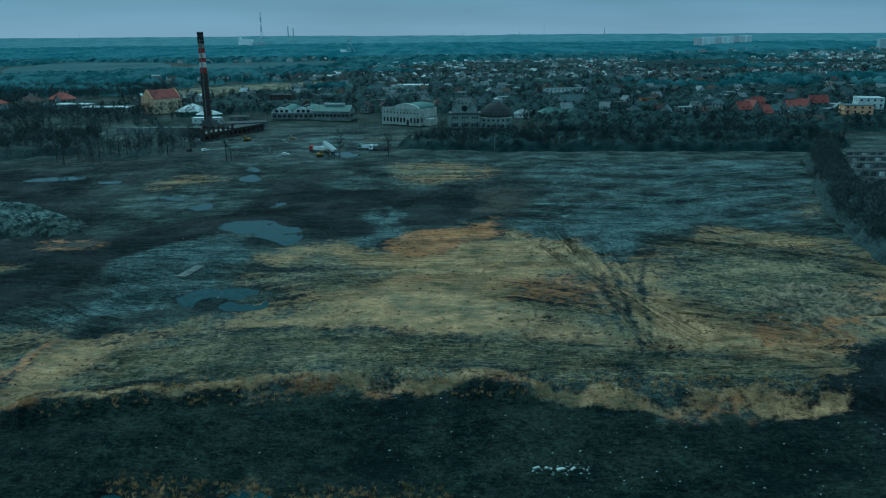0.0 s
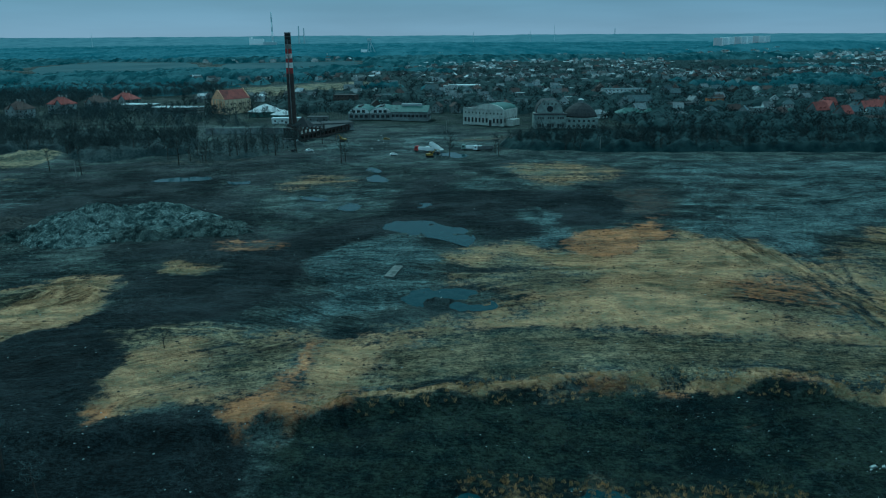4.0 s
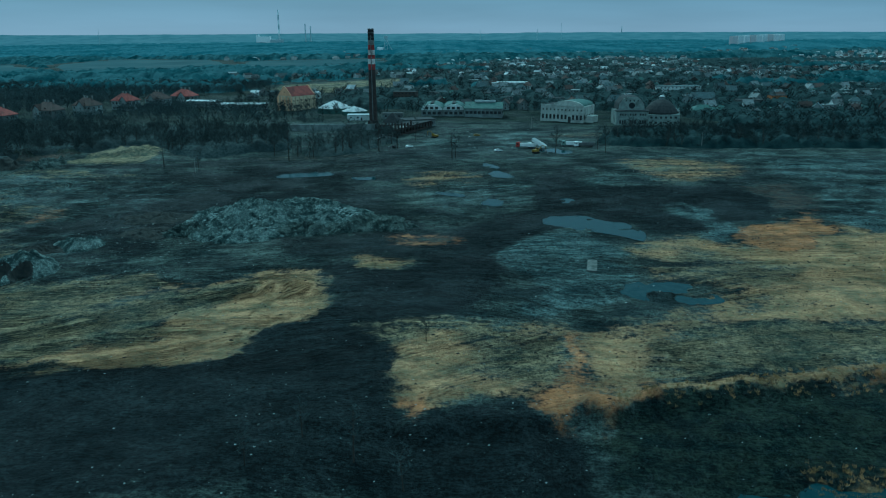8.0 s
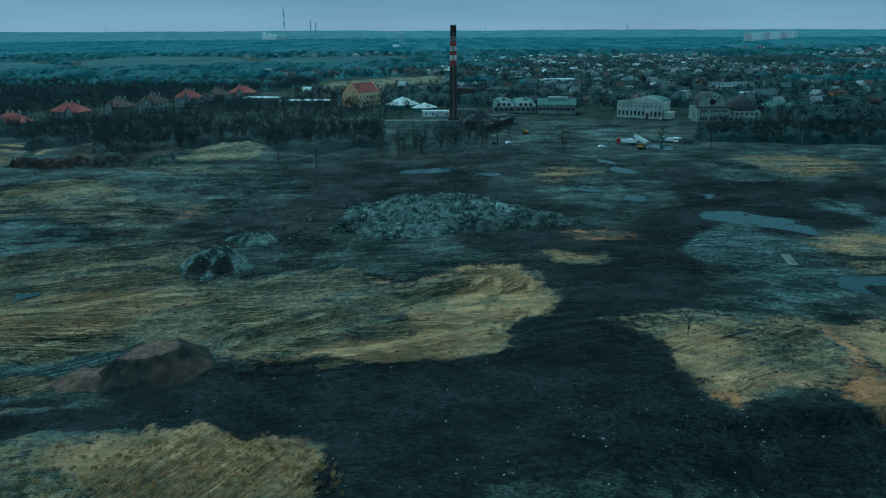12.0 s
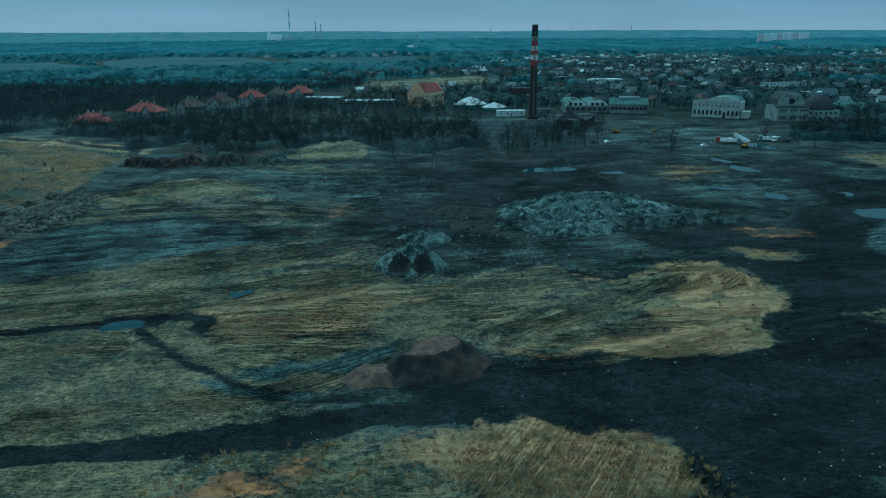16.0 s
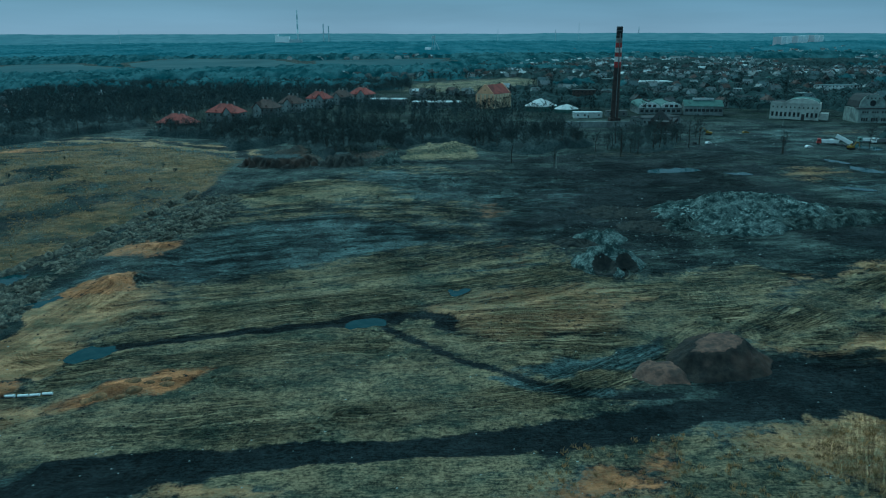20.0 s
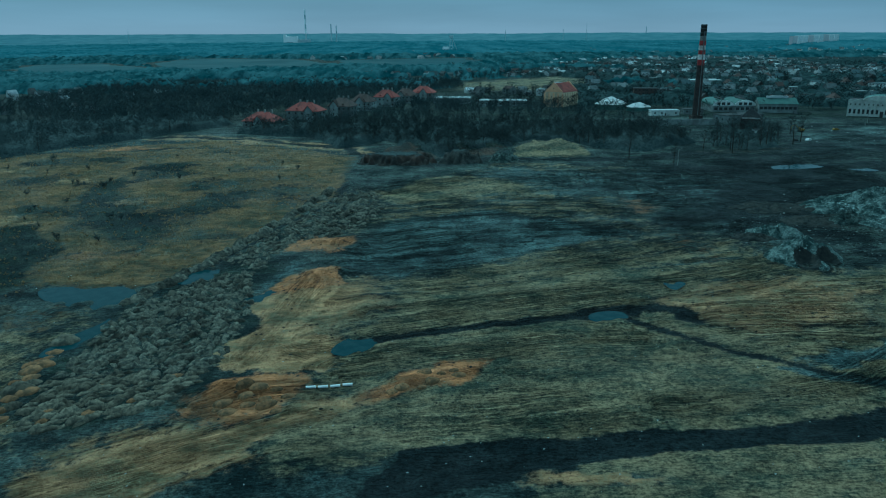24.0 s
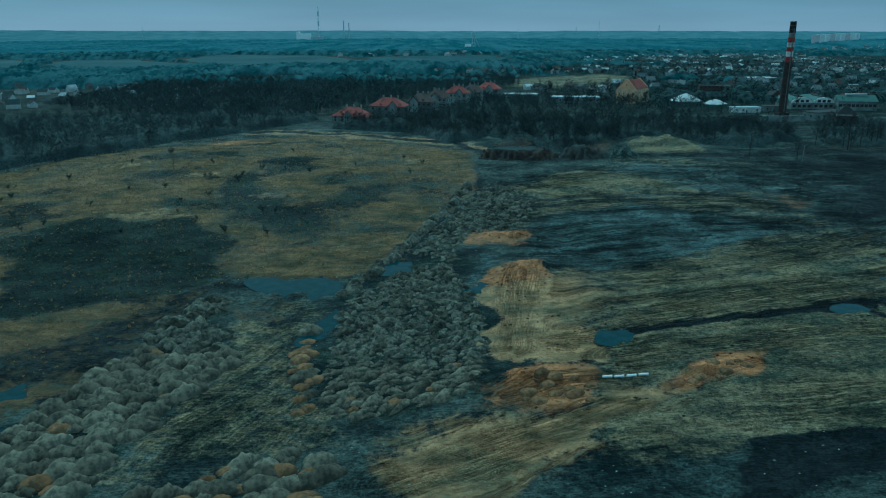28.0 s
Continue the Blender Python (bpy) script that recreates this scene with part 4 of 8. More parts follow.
zone("scrub", 0.39, [(-522, 375), (-499, 376), (-493, 354), (-514, 352)], 4.0)
track("gravel", 0.8, [(52, 341), (70, 329), (87, 314), (94, 295), (87, 279)], 4.0, 1.4)
track("coal", 0.6, [(51, 243), (51, 212), (48, 183), (44, 155)], 1.3, 0.8)
track("coal", 0.6, [(56, 243), (56, 212), (53, 183), (48, 161)], 1.3, 0.8)
track("coal", 0.5, [(46, 207), (44, 179), (42, 161)], 1.3, 0.8)
track("coal", 0.5, [(70, 236), (56, 201), (46, 175)], 1.3, 0.8)
track("coal", 0.45, [(88, 275), (106, 243), (120, 217), (127, 201)], 2.0, 1)
track("coal", 0.4, [(94, 279), (116, 258), (135, 236)], 2.0, 1)
track("coal", 0.7, [(-410, 270), (-389, 281), (-352, 290), (-322, 275)], 1.6, 1)
track("coal", 0.5, [(-397, 220), (-372, 224), (-349, 234), (-325, 248)], 1.6, 1)
track("straw", 0.5, [(-391, 199), (-369, 207), (-342, 215), (-314, 223)], 1.2, 0.8)
track("straw", 0.4, [(-388, 186), (-366, 191), (-344, 194), (-316, 201)], 1.2, 0.8)
# dark line painted for the shaded side of the ditch along the meadow
track("coal", 0.9, [(-414, 339), (-422, 300), (-433, 281), (-444, 250), (-452, 231), (-462, 216)], 2.2, 1)
track("straw", 0.5, [(-377, 340), (-367, 317), (-354, 328)], 2, 1)
zone("grass", 0.6, [(-230, 152), (-234, 168), (-219, 180), (-200, 193), (-178, 202), (-174, 189), (-193, 174), (-209, 159), (-221, 148)], 4)
zone("grass", 0.5, [(-253, 207), (-218, 215), (-205, 204), (-214, 186), (-237, 168)], 5)
zone("coal", 0.35, [(-243, 226), (-215, 230), (-194, 220), (-208, 214), (-235, 214)], 4)
furrows([(-232, 161), (-217, 172), (-198, 184), (-178, 194)], 1.15, 0.9, 8)
furrows([(-225, 146), (-205, 147), (-189, 152), (-174, 160)], 1.1, 0.6, 6)
track("grass", 0.9, [(-383, 116), (-367, 118), (-351, 120), (-329, 122), (-306, 125), (-286, 127)], 4.0, 1.0)
track("grass", 0.9, [(-349, 107), (-333, 109), (-312, 111), (-295, 112)], 4.5, 1.0)
track("coal", 1.0, [(-382, 107), (-368, 110), (-347, 113), (-331, 115), (-309, 118), (-290, 120)], 5.5, 0.8)
track("coal", 1.0, [(-327, 115), (-307, 115), (-288, 119), (-272, 121)], 6.0, 0.9)
track("grass", 0.8, [(-331, 121), (-310, 121), (-292, 125)], 4.0, 1.0)
zone("gravel", 0.5, [(-407, 243), (-393, 280), (-352, 292), (-314, 271), (-303, 256), (-326, 245), (-349, 232), (-376, 217), (-397, 215), (-405, 227)], 4)
zone("coal", 0.35, [(-407, 243), (-393, 280), (-352, 292), (-314, 271), (-303, 256), (-326, 245), (-349, 232), (-376, 217), (-397, 215), (-405, 227)], 5)
zone("coal", 0.35, [(-232, 452), (-179, 549), (-61, 581), (55, 535), (-56, 352), (-139, 332), (-186, 357), (-240, 375)], 8)
furrows([(-424, 134), (-415, 138), (-405, 140), (-393, 136)], 1.0, 0.8, 5)
furrows([(-390, 134), (-381, 138), (-371, 144), (-365, 146)], 1.0, 0.8, 4)
for k in range(70):
    x, y, w = patch.uniform(-640, -430), patch.uniform(225, 450), patch.uniform(3, 9)
    if distance_in([(-650, 365), (-573, 455), (-512, 475), (-430, 405), (-425, 340), (-445, 260), (-500, 230), (-620, 240)], np.array([x]), np.array([y]))[0] > 4:
        zone(patch.choice(("scrub", "scrub", "scrub", "straw")), patch.uniform(0.3, 0.65), [(x - w * 2.2, y - w * 0.5), (x, y - w), (x + w * 2.0, y), (x + w * 0.3, y + w), (x - w, y + w * 0.6)], 3)

# ruts fade out where two sets of them meet
meet = np.zeros(GX.shape, bool)
for axis in (0, 1):
    for k, most in ((0, 2.6), (1, 14.0)):
        jump = np.abs(np.diff(RUT[..., k], axis=axis)) > most
        if axis == 0:
            meet[:-1] |= jump
            meet[1:] |= jump
        else:
            meet[:, :-1] |= jump
            meet[:, 1:] |= jump
RUT[..., 2] = np.where(meet, 0.0, RUT[..., 2])


def sheet(name, X, Y, Z, material_, attributes=()):
    r, c = X.shape
    me = bpy.data.meshes.new(name)
    v = np.stack([X, Y, Z], -1).reshape(-1, 3)
    i = np.arange(r * c).reshape(r, c)
    f = np.stack([i[:-1, :-1], i[:-1, 1:], i[1:, 1:], i[1:, :-1]], -1).reshape(-1, 4)
    me.vertices.add(len(v))
    me.vertices.foreach_set("co", v.ravel().astype(np.float32))
    me.loops.add(f.size)
    me.loops.foreach_set("vertex_index", f.ravel().astype(np.int32))
    me.polygons.add(len(f))
    me.polygons.foreach_set("loop_start", np.arange(0, f.size, 4, dtype=np.int32))
    me.polygons.foreach_set("use_smooth", np.ones(len(f), bool))
    me.update(calc_edges=True)
    for key, data in attributes:
        at = me.attributes.new(key, "FLOAT_COLOR", "POINT")
        at.data.foreach_set("color", data.reshape(-1, 4).astype(np.float32).ravel())
    me.materials.append(material_)
    return new(name, me)


ground = sheet("ground", GX, GY, GH, M_GROUND, (
    ("kinds_a", KIND[..., :4]), ("kinds_b", KIND[..., 4:]),
    ("rut", RUT)))
tagged(ground, "churned waste ground of coal soil, clay and dry grass", "ground", kind="structure")


def height_at(x, y):
    """The ground's height at a place."""
    i = min(max(int(np.searchsorted(ys, y)), 1), len(ys) - 1)
    j = min(max(int(np.searchsorted(xs, x)), 1), len(xs) - 1)
    fy, fx = (y - ys[i - 1]) / (ys[i] - ys[i - 1]), (x - xs[j - 1]) / (xs[j] - xs[j - 1])
    a = GH[i - 1, j - 1] * (1 - fx) + GH[i - 1, j] * fx
    b = GH[i, j - 1] * (1 - fx) + GH[i, j] * fx
    return float(a * (1 - fy) + b * fy)


# ---- helpers for things ----
def mesh_of(name, bm, material_, smooth=False):
    me = bpy.data.meshes.new(name)
    bm.to_mesh(me)
    bm.free()
    me.materials.append(material_)
    if smooth:
        me.polygons.foreach_set("use_smooth", [True] * len(me.polygons))
    return me


def part(name, bm, material_, parent, label="", smooth=False):
    ob = new(name, bm if isinstance(bm, bpy.types.Mesh) else mesh_of(name, bm, material_, smooth))
    ob.parent = parent
    return tagged(ob, label)


def empty(name, x, y, z, turn, label, category, group=""):
    ob = new(name)
    ob.matrix_basis = pose(x, y, z, 0, 0, turn)
    return tagged(ob, label, category, group)


def box(bm, x0, x1, y0, y1, z0, z1):
    v = [bm.verts.new(p) for p in ((x0, y0, z0), (x1, y0, z0), (x1, y1, z0), (x0, y1, z0), (x0, y0, z1), (x1, y0, z1), (x1, y1, z1), (x0, y1, z1))]
    for f in ((3, 2, 1, 0), (4, 5, 6, 7), (0, 1, 5, 4), (1, 2, 6, 5), (2, 3, 7, 6), (3, 0, 4, 7)):
        bm.faces.new([v[i] for i in f])
    return bm


def boxes(*specs):
    bm = bmesh.new()
    for s in specs:
        box(bm, *s)
    return bm


def solid(points, faces):
    bm = bmesh.new()
    v = [bm.verts.new(p) for p in points]
    for f in faces:
        bm.faces.new([v[i] for i in f])
    bmesh.ops.recalc_face_normals(bm, faces=bm.faces)
    return bm


def prism(outline, y0, y1):
    """An outline in x and z, drawn out along y."""
    n = len(outline)
    return solid([(x, y0, z) for x, z in outline] + [(x, y1, z) for x, z in outline],
                 [tuple(range(n)), tuple(range(2 * n - 1, n - 1, -1))] + [(i, (i + 1) % n, n + (i + 1) % n, n + i) for i in range(n)])


def tube(bm, a, b, ra, rb, sides=6, cap=True):
    a, b = Vector(a), Vector(b)
    q = (b - a).to_track_quat("Z", "Y")
    rings = []
    for c, r in ((a, ra), (b, rb)):
        rings.append([bm.verts.new(c + q @ Vector((r * math.cos(k * 2 * math.pi / sides), r * math.sin(k * 2 * math.pi / sides), 0))) for k in range(sides)])
    for k in range(sides):
        bm.faces.new((rings[0][k], rings[0][(k + 1) % sides], rings[1][(k + 1) % sides], rings[1][k]))
    if cap:
        bm.faces.new(rings[1])
        bm.faces.new(rings[0][::-1])
    return bm


def tubes(*specs, sides=8):
    bm = bmesh.new()
    for s in specs:
        tube(bm, *s, sides=sides)
    return bm


# ---- standing water ----
for pts, level, label in WATERS:
    cx, cy = sum(p[0] for p in pts) / len(pts), sum(p[1] for p in pts) / len(pts)
    out = smooth_outline([(cx + (px - cx) * 1.0 + 2.2 * math.copysign(1, px - cx), cy + (py - cy) * 1.0 + 2.2 * math.copysign(1, py - cy)) for px, py in pts])
    bm = bmesh.new()
    bm.faces.new([bm.verts.new((px - cx, py - cy, 0)) for px, py in out])
    bmesh.ops.recalc_face_normals(bm, faces=bm.faces)
    if bm.faces[:][0].normal.z < 0:
        bmesh.ops.reverse_faces(bm, faces=bm.faces[:])
    bmesh.ops.triangulate(bm, faces=bm.faces[:])
    ob = new("water", mesh_of("water", bm, M_WATER))
    ob.location = (cx, cy, level)
    tagged(ob, label, "puddle", kind="structure")

# ---- far woods and hills ----
rng = np.random.RandomState(11)
fy = 860 * np.exp(np.linspace(0, math.log(4700 / 860), 330))
fu = np.linspace(-1.15, 1.15, 560)
FU, FY = np.meshgrid(fu, fy)
FX = -220 + FU * (FY + 260)
town = step(-200, 120, FX) * (1 - step(1500, 2300, FY))
cover = fbm(FX * 0.5, FY, 190, 6) + 0.22 * fbm(FX, FY, 24, 3) + 0.36 - 0.40 * town + 0.35 * step(1700, 2600, FY)
for f in FIELDS:
    cover = np.minimum(cover, 0.35 - 0.8 * step(-60, 40, distance_in(f, FX, FY) + 50 * fbm(FX, FY, 70, 4)))
cover = cover - 2.0 * step(-30, 30, distance_in(VILLAGE, FX, FY)) * (fbm(FX, FY, 60, 3) < 0.15)
lift = step(860, 885, FY) * step(0.0, 0.22, cover) * (6.5 + 2.2 * fbm(FX, FY, 60, 3) + 1.5 * fbm(FX, FY, 9, 2) + 7.5 * rng.rand(*FX.shape) ** 1.5)
FZ = lie(FX, FY) - 1.5 + lift
# woods split by distance; the far half is coloured with more haze
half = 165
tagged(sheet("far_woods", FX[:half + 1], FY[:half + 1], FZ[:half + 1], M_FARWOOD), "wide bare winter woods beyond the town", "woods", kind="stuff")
tagged(sheet("farther_woods", FX[half:], FY[half:], FZ[half:], M_FARTHERWOOD), "winter woods reaching to the horizon, paled by painted haze", "woods", kind="stuff")
# sheets on the far fields, tinted teal in place of haze
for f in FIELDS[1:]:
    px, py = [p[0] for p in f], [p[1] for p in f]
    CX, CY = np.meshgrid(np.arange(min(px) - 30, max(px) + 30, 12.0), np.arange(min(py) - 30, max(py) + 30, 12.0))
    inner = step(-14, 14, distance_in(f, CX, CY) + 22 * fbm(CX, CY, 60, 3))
    tagged(sheet("field", CX, CY, lie(CX, CY) - 2.5 + 3.1 * inner, M_FARFIELD), "wide far field between woods, haze put into its colour", "field", kind="structure")
# dark shrubs and hedges that fill the gardens of the town
SX, SY = np.meshgrid(np.arange(-240, 1120, 3.7), np.arange(505, 1700, 3.7))
cover = fbm(SX, SY, 22, 4) + 0.30 + 0.3 * step(600, 540, SY) * step(60, 120, SX)
yard = step(-40, 40, distance_in([(-260, 480), (-260, 590), (-200, 640), (-60, 640), (60, 610), (70, 480)], SX, SY))
cover = cover - 1.5 * yard
for f in FIELDS[:1]:
    cover = cover - 2 * step(-15, 5, distance_in(f, SX, SY))
border = np.minimum(step(505, 520, SY), step(1700, 1680, SY)) * np.minimum(step(-240, -225, SX), step(1120, 1100, SX))
lift = border * step(0.0, 0.25, cover) * (4.4 + 3.4 * fbm(SX, SY, 9, 3) + 3.0 * np.random.RandomState(3).rand(*SX.shape))
tagged(sheet("garden_shrubs", SX, SY, lie(SX, SY) - 0.9 + lift, M_SHRUB), "dark leafless hedges and shrubs filling the gardens", "shrubs", kind="stuff")
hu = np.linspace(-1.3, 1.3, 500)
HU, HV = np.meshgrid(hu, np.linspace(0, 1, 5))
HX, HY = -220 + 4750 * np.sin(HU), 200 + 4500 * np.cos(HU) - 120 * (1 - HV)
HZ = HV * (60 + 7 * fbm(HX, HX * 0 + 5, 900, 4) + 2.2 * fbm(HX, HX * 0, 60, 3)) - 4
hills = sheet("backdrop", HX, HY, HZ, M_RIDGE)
tagged(hills, "low wooded hills on the horizon, haze painted blue", "hills", kind="structure")


# ---- heaps ----
def heap_mesh(name, rx, ry, height, material_, seed, rings=22, segs=72, rough=0.35, flat=0.0, grit=0.3, dents=(), wild=0.22, crag=0.0, inner=None):
    bm = bmesh.new()
    scooped = set()
    rows = []
    for i in range(rings + 1):
        r = i / rings
        a = np.arange(segs) * 2 * math.pi / segs
        out = 1 + wild * fbm(np.cos(a) * 3 + seed * 7, np.sin(a) * 3, 1.6, 3)
        x, y = np.cos(a) * rx * r * out, np.sin(a) * ry * r * out
        top = np.clip((1 - r) / (1 - flat), 0, 1)
        z = height * (1 - (1 - top) ** 1.7) * (1 + rough * fbm(x + seed * 31, y, max(rx, ry) * 0.3, 4)) + grit * fbm(x + seed * 13, y + 5, 2.2, 3) * min(1, (1 - r) * 4)
        if crag:
            z = z + crag * (0.45 - 1.6 * np.abs(fbm(x + seed * 17, y * 1.3, 3.6, 4)) - 0.5 * np.abs(fbm(x, y + seed, 1.5, 2))) * min(1, (1 - r) * 5)
        for dx, dy, dr, dd in dents:
            cut = np.exp(-((((x - dx) ** 2 + ((y - dy) * 0.8) ** 2) / dr ** 2) ** 2))
            z = z - np.minimum(dd, np.maximum(z + 0.2, 0)) * cut
            scooped |= {(i, k) for k in np.nonzero(cut > 0.12)[0].tolist()}
        z = z - 0.7 * step(0.9, 1.0, r)
        rows.append([bm.verts.new(p) for p in zip(x, y, z)] if i else [bm.verts.new((0, 0, float(z[0])))])
    for k in range(segs):
        bm.faces.new((rows[0][0], rows[1][k], rows[1][(k + 1) % segs]))
        for i in range(1, rings):
            f = bm.faces.new((rows[i][k], rows[i + 1][k], rows[i + 1][(k + 1) % segs], rows[i][(k + 1) % segs]))
            f.material_index = int((i, k) in scooped)
    me = mesh_of(name, bm, material_, material_ is not M_SLAG)
    if inner:
        me.materials.append(inner)
    return me


def heap(name, x, y, me, label, category, turn=0.0, group="", scale=1.0, sink=0.1):
    ob = new(name, me)
    ob.matrix_basis = pose(x, y, height_at(x, y) - sink, 0, 0, turn) @ Matrix.Diagonal((scale, scale, scale, 1))
    return tagged(ob, label, category, group)


def boulders(name, count, rx, ry, size, material_, seed, parent, lift):
    """Loose lumps strewn over a heap, in one mesh."""
    r = random.Random(seed)
    pts, faces = [], []
    for _ in range(count):
        a, d = r.uniform(0, 2 * math.pi), math.sqrt(r.random()) * 0.95
        cx, cy, s = math.cos(a) * rx * d, math.sin(a) * ry * d, size * r.uniform(0.4, 1.3)
        z, k = lift(cx, cy, d), len(pts)
        for px, py, pz in ((1, 0, 0.1), (0.2, 0.9, 0), (-0.9, 0.3, 0.15), (-0.3, -0.8, 0), (0.1, 0.1, 0.8), (0.5, -0.3, 0.6)):
            pts.append((cx + px * s * r.uniform(0.7, 1.2), cy + py * s * r.uniform(0.7, 1.2), z - 0.2 * s + pz * s * r.uniform(0.6, 1.1)))
        faces += [(k, k + 1, k + 4), (k + 1, k + 2, k + 4), (k + 2, k + 3, k + 4), (k + 3, k + 5, k + 4), (k + 3, k, k + 5), (k, k + 4, k + 5)]
    me = bpy.data.meshes.new(name)
    me.from_pydata(pts, [], faces)
    me.materials.append(material_)
    ob = new(name, me)
    ob.parent = parent
    return tagged(ob, kind="stuff")


slag_me = heap_mesh("slag_heap", 38, 25, 4.8, M_SLAG, 3, rings=80, segs=300, rough=1.0, flat=0.35, grit=0.7, wild=0.4, crag=1.15)
slag = heap("slag_heap", -186, 279, slag_me, "broad rough heap of pale grey slag rubble", "slag heap")
boulders("slag_lump", 1500, 35, 23, 0.5, M_PALELUMP, 5, slag, lambda x, y, d: 4.6 * (1 - max(0, (d - 0.35) / 0.65) ** 1.7))
front_me = heap_mesh("slag_heap", 17, 11, 3.4, M_SLAG, 5, rings=40, segs=150, rough=0.8, grit=0.5, wild=0.3, crag=1.0)
front = heap("slag_heap", -198, 256, front_me, "rounded slag heap before the broad one", "slag heap")
boulders("slag_lump", 300, 15, 10, 0.45, M_PALELUMP, 15, front, lambda x, y, d: 2.9 * (1 - d ** 1.6))
for k, (x, y, rx, ry, h) in enumerate(((-172, 259, 13, 7, 3.0), (-157, 261, 12, 7, 2.6), (-143, 262, 10, 6, 2.0), (-218, 262, 9, 7, 2.2), (-150, 274, 12, 7, 2.0))):
    heap("slag_heap", x, y, heap_mesh("slag_heap", rx, ry, h, M_DARKSLAG, 40 + k, rings=28, segs=110, rough=1.3, grit=0.8, wild=0.5, crag=1.0), "low dark heap of weathered slag", "slag heap")
# faces inside the two hollows take a darker colour than the slag
slag2_me = heap_mesh("slag_heap", 11.5, 12, 5.6, M_SLAG, 8, rings=44, segs=110, rough=0.5, grit=0.5, crag=0.7, dents=((-3.5, -7.6, 3.1, 5.4), (3.4, -7.4, 2.8, 5.2)), inner=M_DARKHEAP)
slag2 = heap("slag_heap", -256, 219, slag2_me, "steep slag heap with two dark scooped hollows", "slag heap")
boulders("slag_lump", 420, 10, 11, 0.45, M_PALELUMP, 6, slag2, lambda x, y, d: -0.6 if y < -3.5 else 4.9 * (1 - d ** 1.7))
slag3_me = heap_mesh("slag_heap", 9, 8, 2.6, M_SLAG, 9, rings=26, segs=100, rough=0.8, grit=0.5, wild=0.4, crag=0.9)
heap("slag_heap", -252, 248, slag3_me, "small slag heap with brown spoil behind it", "slag heap")
for k, (x, y, rx, ry, h, label) in enumerate(((-230, 262, 14, 9, 1.6, "low dark spoil heap between the slag heaps"), (-215, 285, 12, 10, 1.8, "low dark spoil heap overgrown with scrub"),
                                              (-238, 285, 15, 9, 1.4, "low dark spoil heap on black soil"), (-262, 243, 8, 6, 1.2, "low brown spoil heap beside slag"))):
    heap("spoil_heap", x, y, heap_mesh("spoil_heap", rx, ry, h, M_DARKHEAP, 20 + k, rings=28, segs=110, rough=1.0, grit=0.7, wild=0.5, crag=1.0), label, "spoil heap")


def mesa(name, pts, slope, top, material_, seed, cell=0.45, rough=0.5):
    """A heap tipped from a ramp: straight slopes up from its outline, cut off by a tilted top (height, rise along x, rise along y)."""
    cx, cy = sum(p[0] for p in pts) / len(pts), sum(p[1] for p in pts) / len(pts)
    X, Y = np.meshgrid(np.arange(min(p[0] for p in pts) - 2, max(p[0] for p in pts) + 2, cell), np.arange(min(p[1] for p in pts) - 2, max(p[1] for p in pts) + 2, cell))
    d = distance_in(pts, X + 1.3 * fbm(X + seed * 50, Y, 5, 4), Y + 1.3 * fbm(X, Y + seed * 50, 5, 4))
    flank = slope * d + rough * fbm(X * 1.4, Y * 0.6 + seed * 20, 2.4, 3) * np.clip(d, 0, 1.5)
    plane = top[0] + top[1] * (X - cx) + top[2] * (Y - cy) + 0.35 * fbm(X + seed * 9, Y, 3.5, 4)
    Z = np.where(d > -0.6, np.minimum(flank, plane), -0.8)
    ob = sheet(name, X - cx, Y - cy, Z - 0.15, material_)
    ob.location = (cx, cy, height_at(cx, cy))
    lid = np.where((flank > plane + 0.05) & (d > 1.0), plane - 0.10, Z - 0.6)
    return ob, (X - cx, Y - cy, lid)


RED_OUTLINE = [(-263, 142), (-257, 137.5), (-246, 137), (-239, 139.5), (-235.5, 147), (-240, 158), (-252, 160), (-259, 152)]
red, lid = mesa("soil_heap", RED_OUTLINE, 0.74, (5.0, 0.06, 0.10), M_BROWNHEAP, 3)
tagged(red, "flat-topped heap of dark soil with a red-brown crown", "soil heap")
crown = sheet("crown", *lid, M_REDSOIL)
crown.parent = red
tagged(crown, "red-brown soil on the flat top")
lobe = mesa("spoil_heap", [(-270, 141), (-265, 137), (-258, 137), (-256, 142), (-259, 148), (-266, 148)], 0.6, (1.9, 0.05, 0.0), M_REDSOIL, 5)[0]
tagged(lobe, "low brown spoil heap at the foot of the soil heap", "spoil heap")
BANKS = (([(-412, 380), (-398, 375), (-380, 374), (-370, 379), (-372, 394), (-392, 398), (-410, 394)], 4.2, "eroded bank of dark brown soil below the wood"),
         ([(-370, 379), (-358, 374), (-347, 378), (-344, 390), (-356, 398), (-368, 396)], 5.4, "dark crumbling earth bank below the wood"),
         ([(-343, 381), (-334, 378), (-326, 386), (-326, 400), (-338, 402)], 4.2, "pale rubble bank below the wood"))
for k, (pts, high, label) in enumerate(BANKS):
    bank, lid = mesa("earth_bank", pts, 0.62, (high, 0.0, 0.05), (M_BROWNHEAP, M_DARKHEAP, M_DARKSLAG)[k], 11 + k, 0.7, 2.6)
    tagged(bank, label, "earth bank")
    turf = sheet("turf", *lid, M_BRUSH)
    turf.parent = bank
    tagged(turf, "dark brush on the crest")
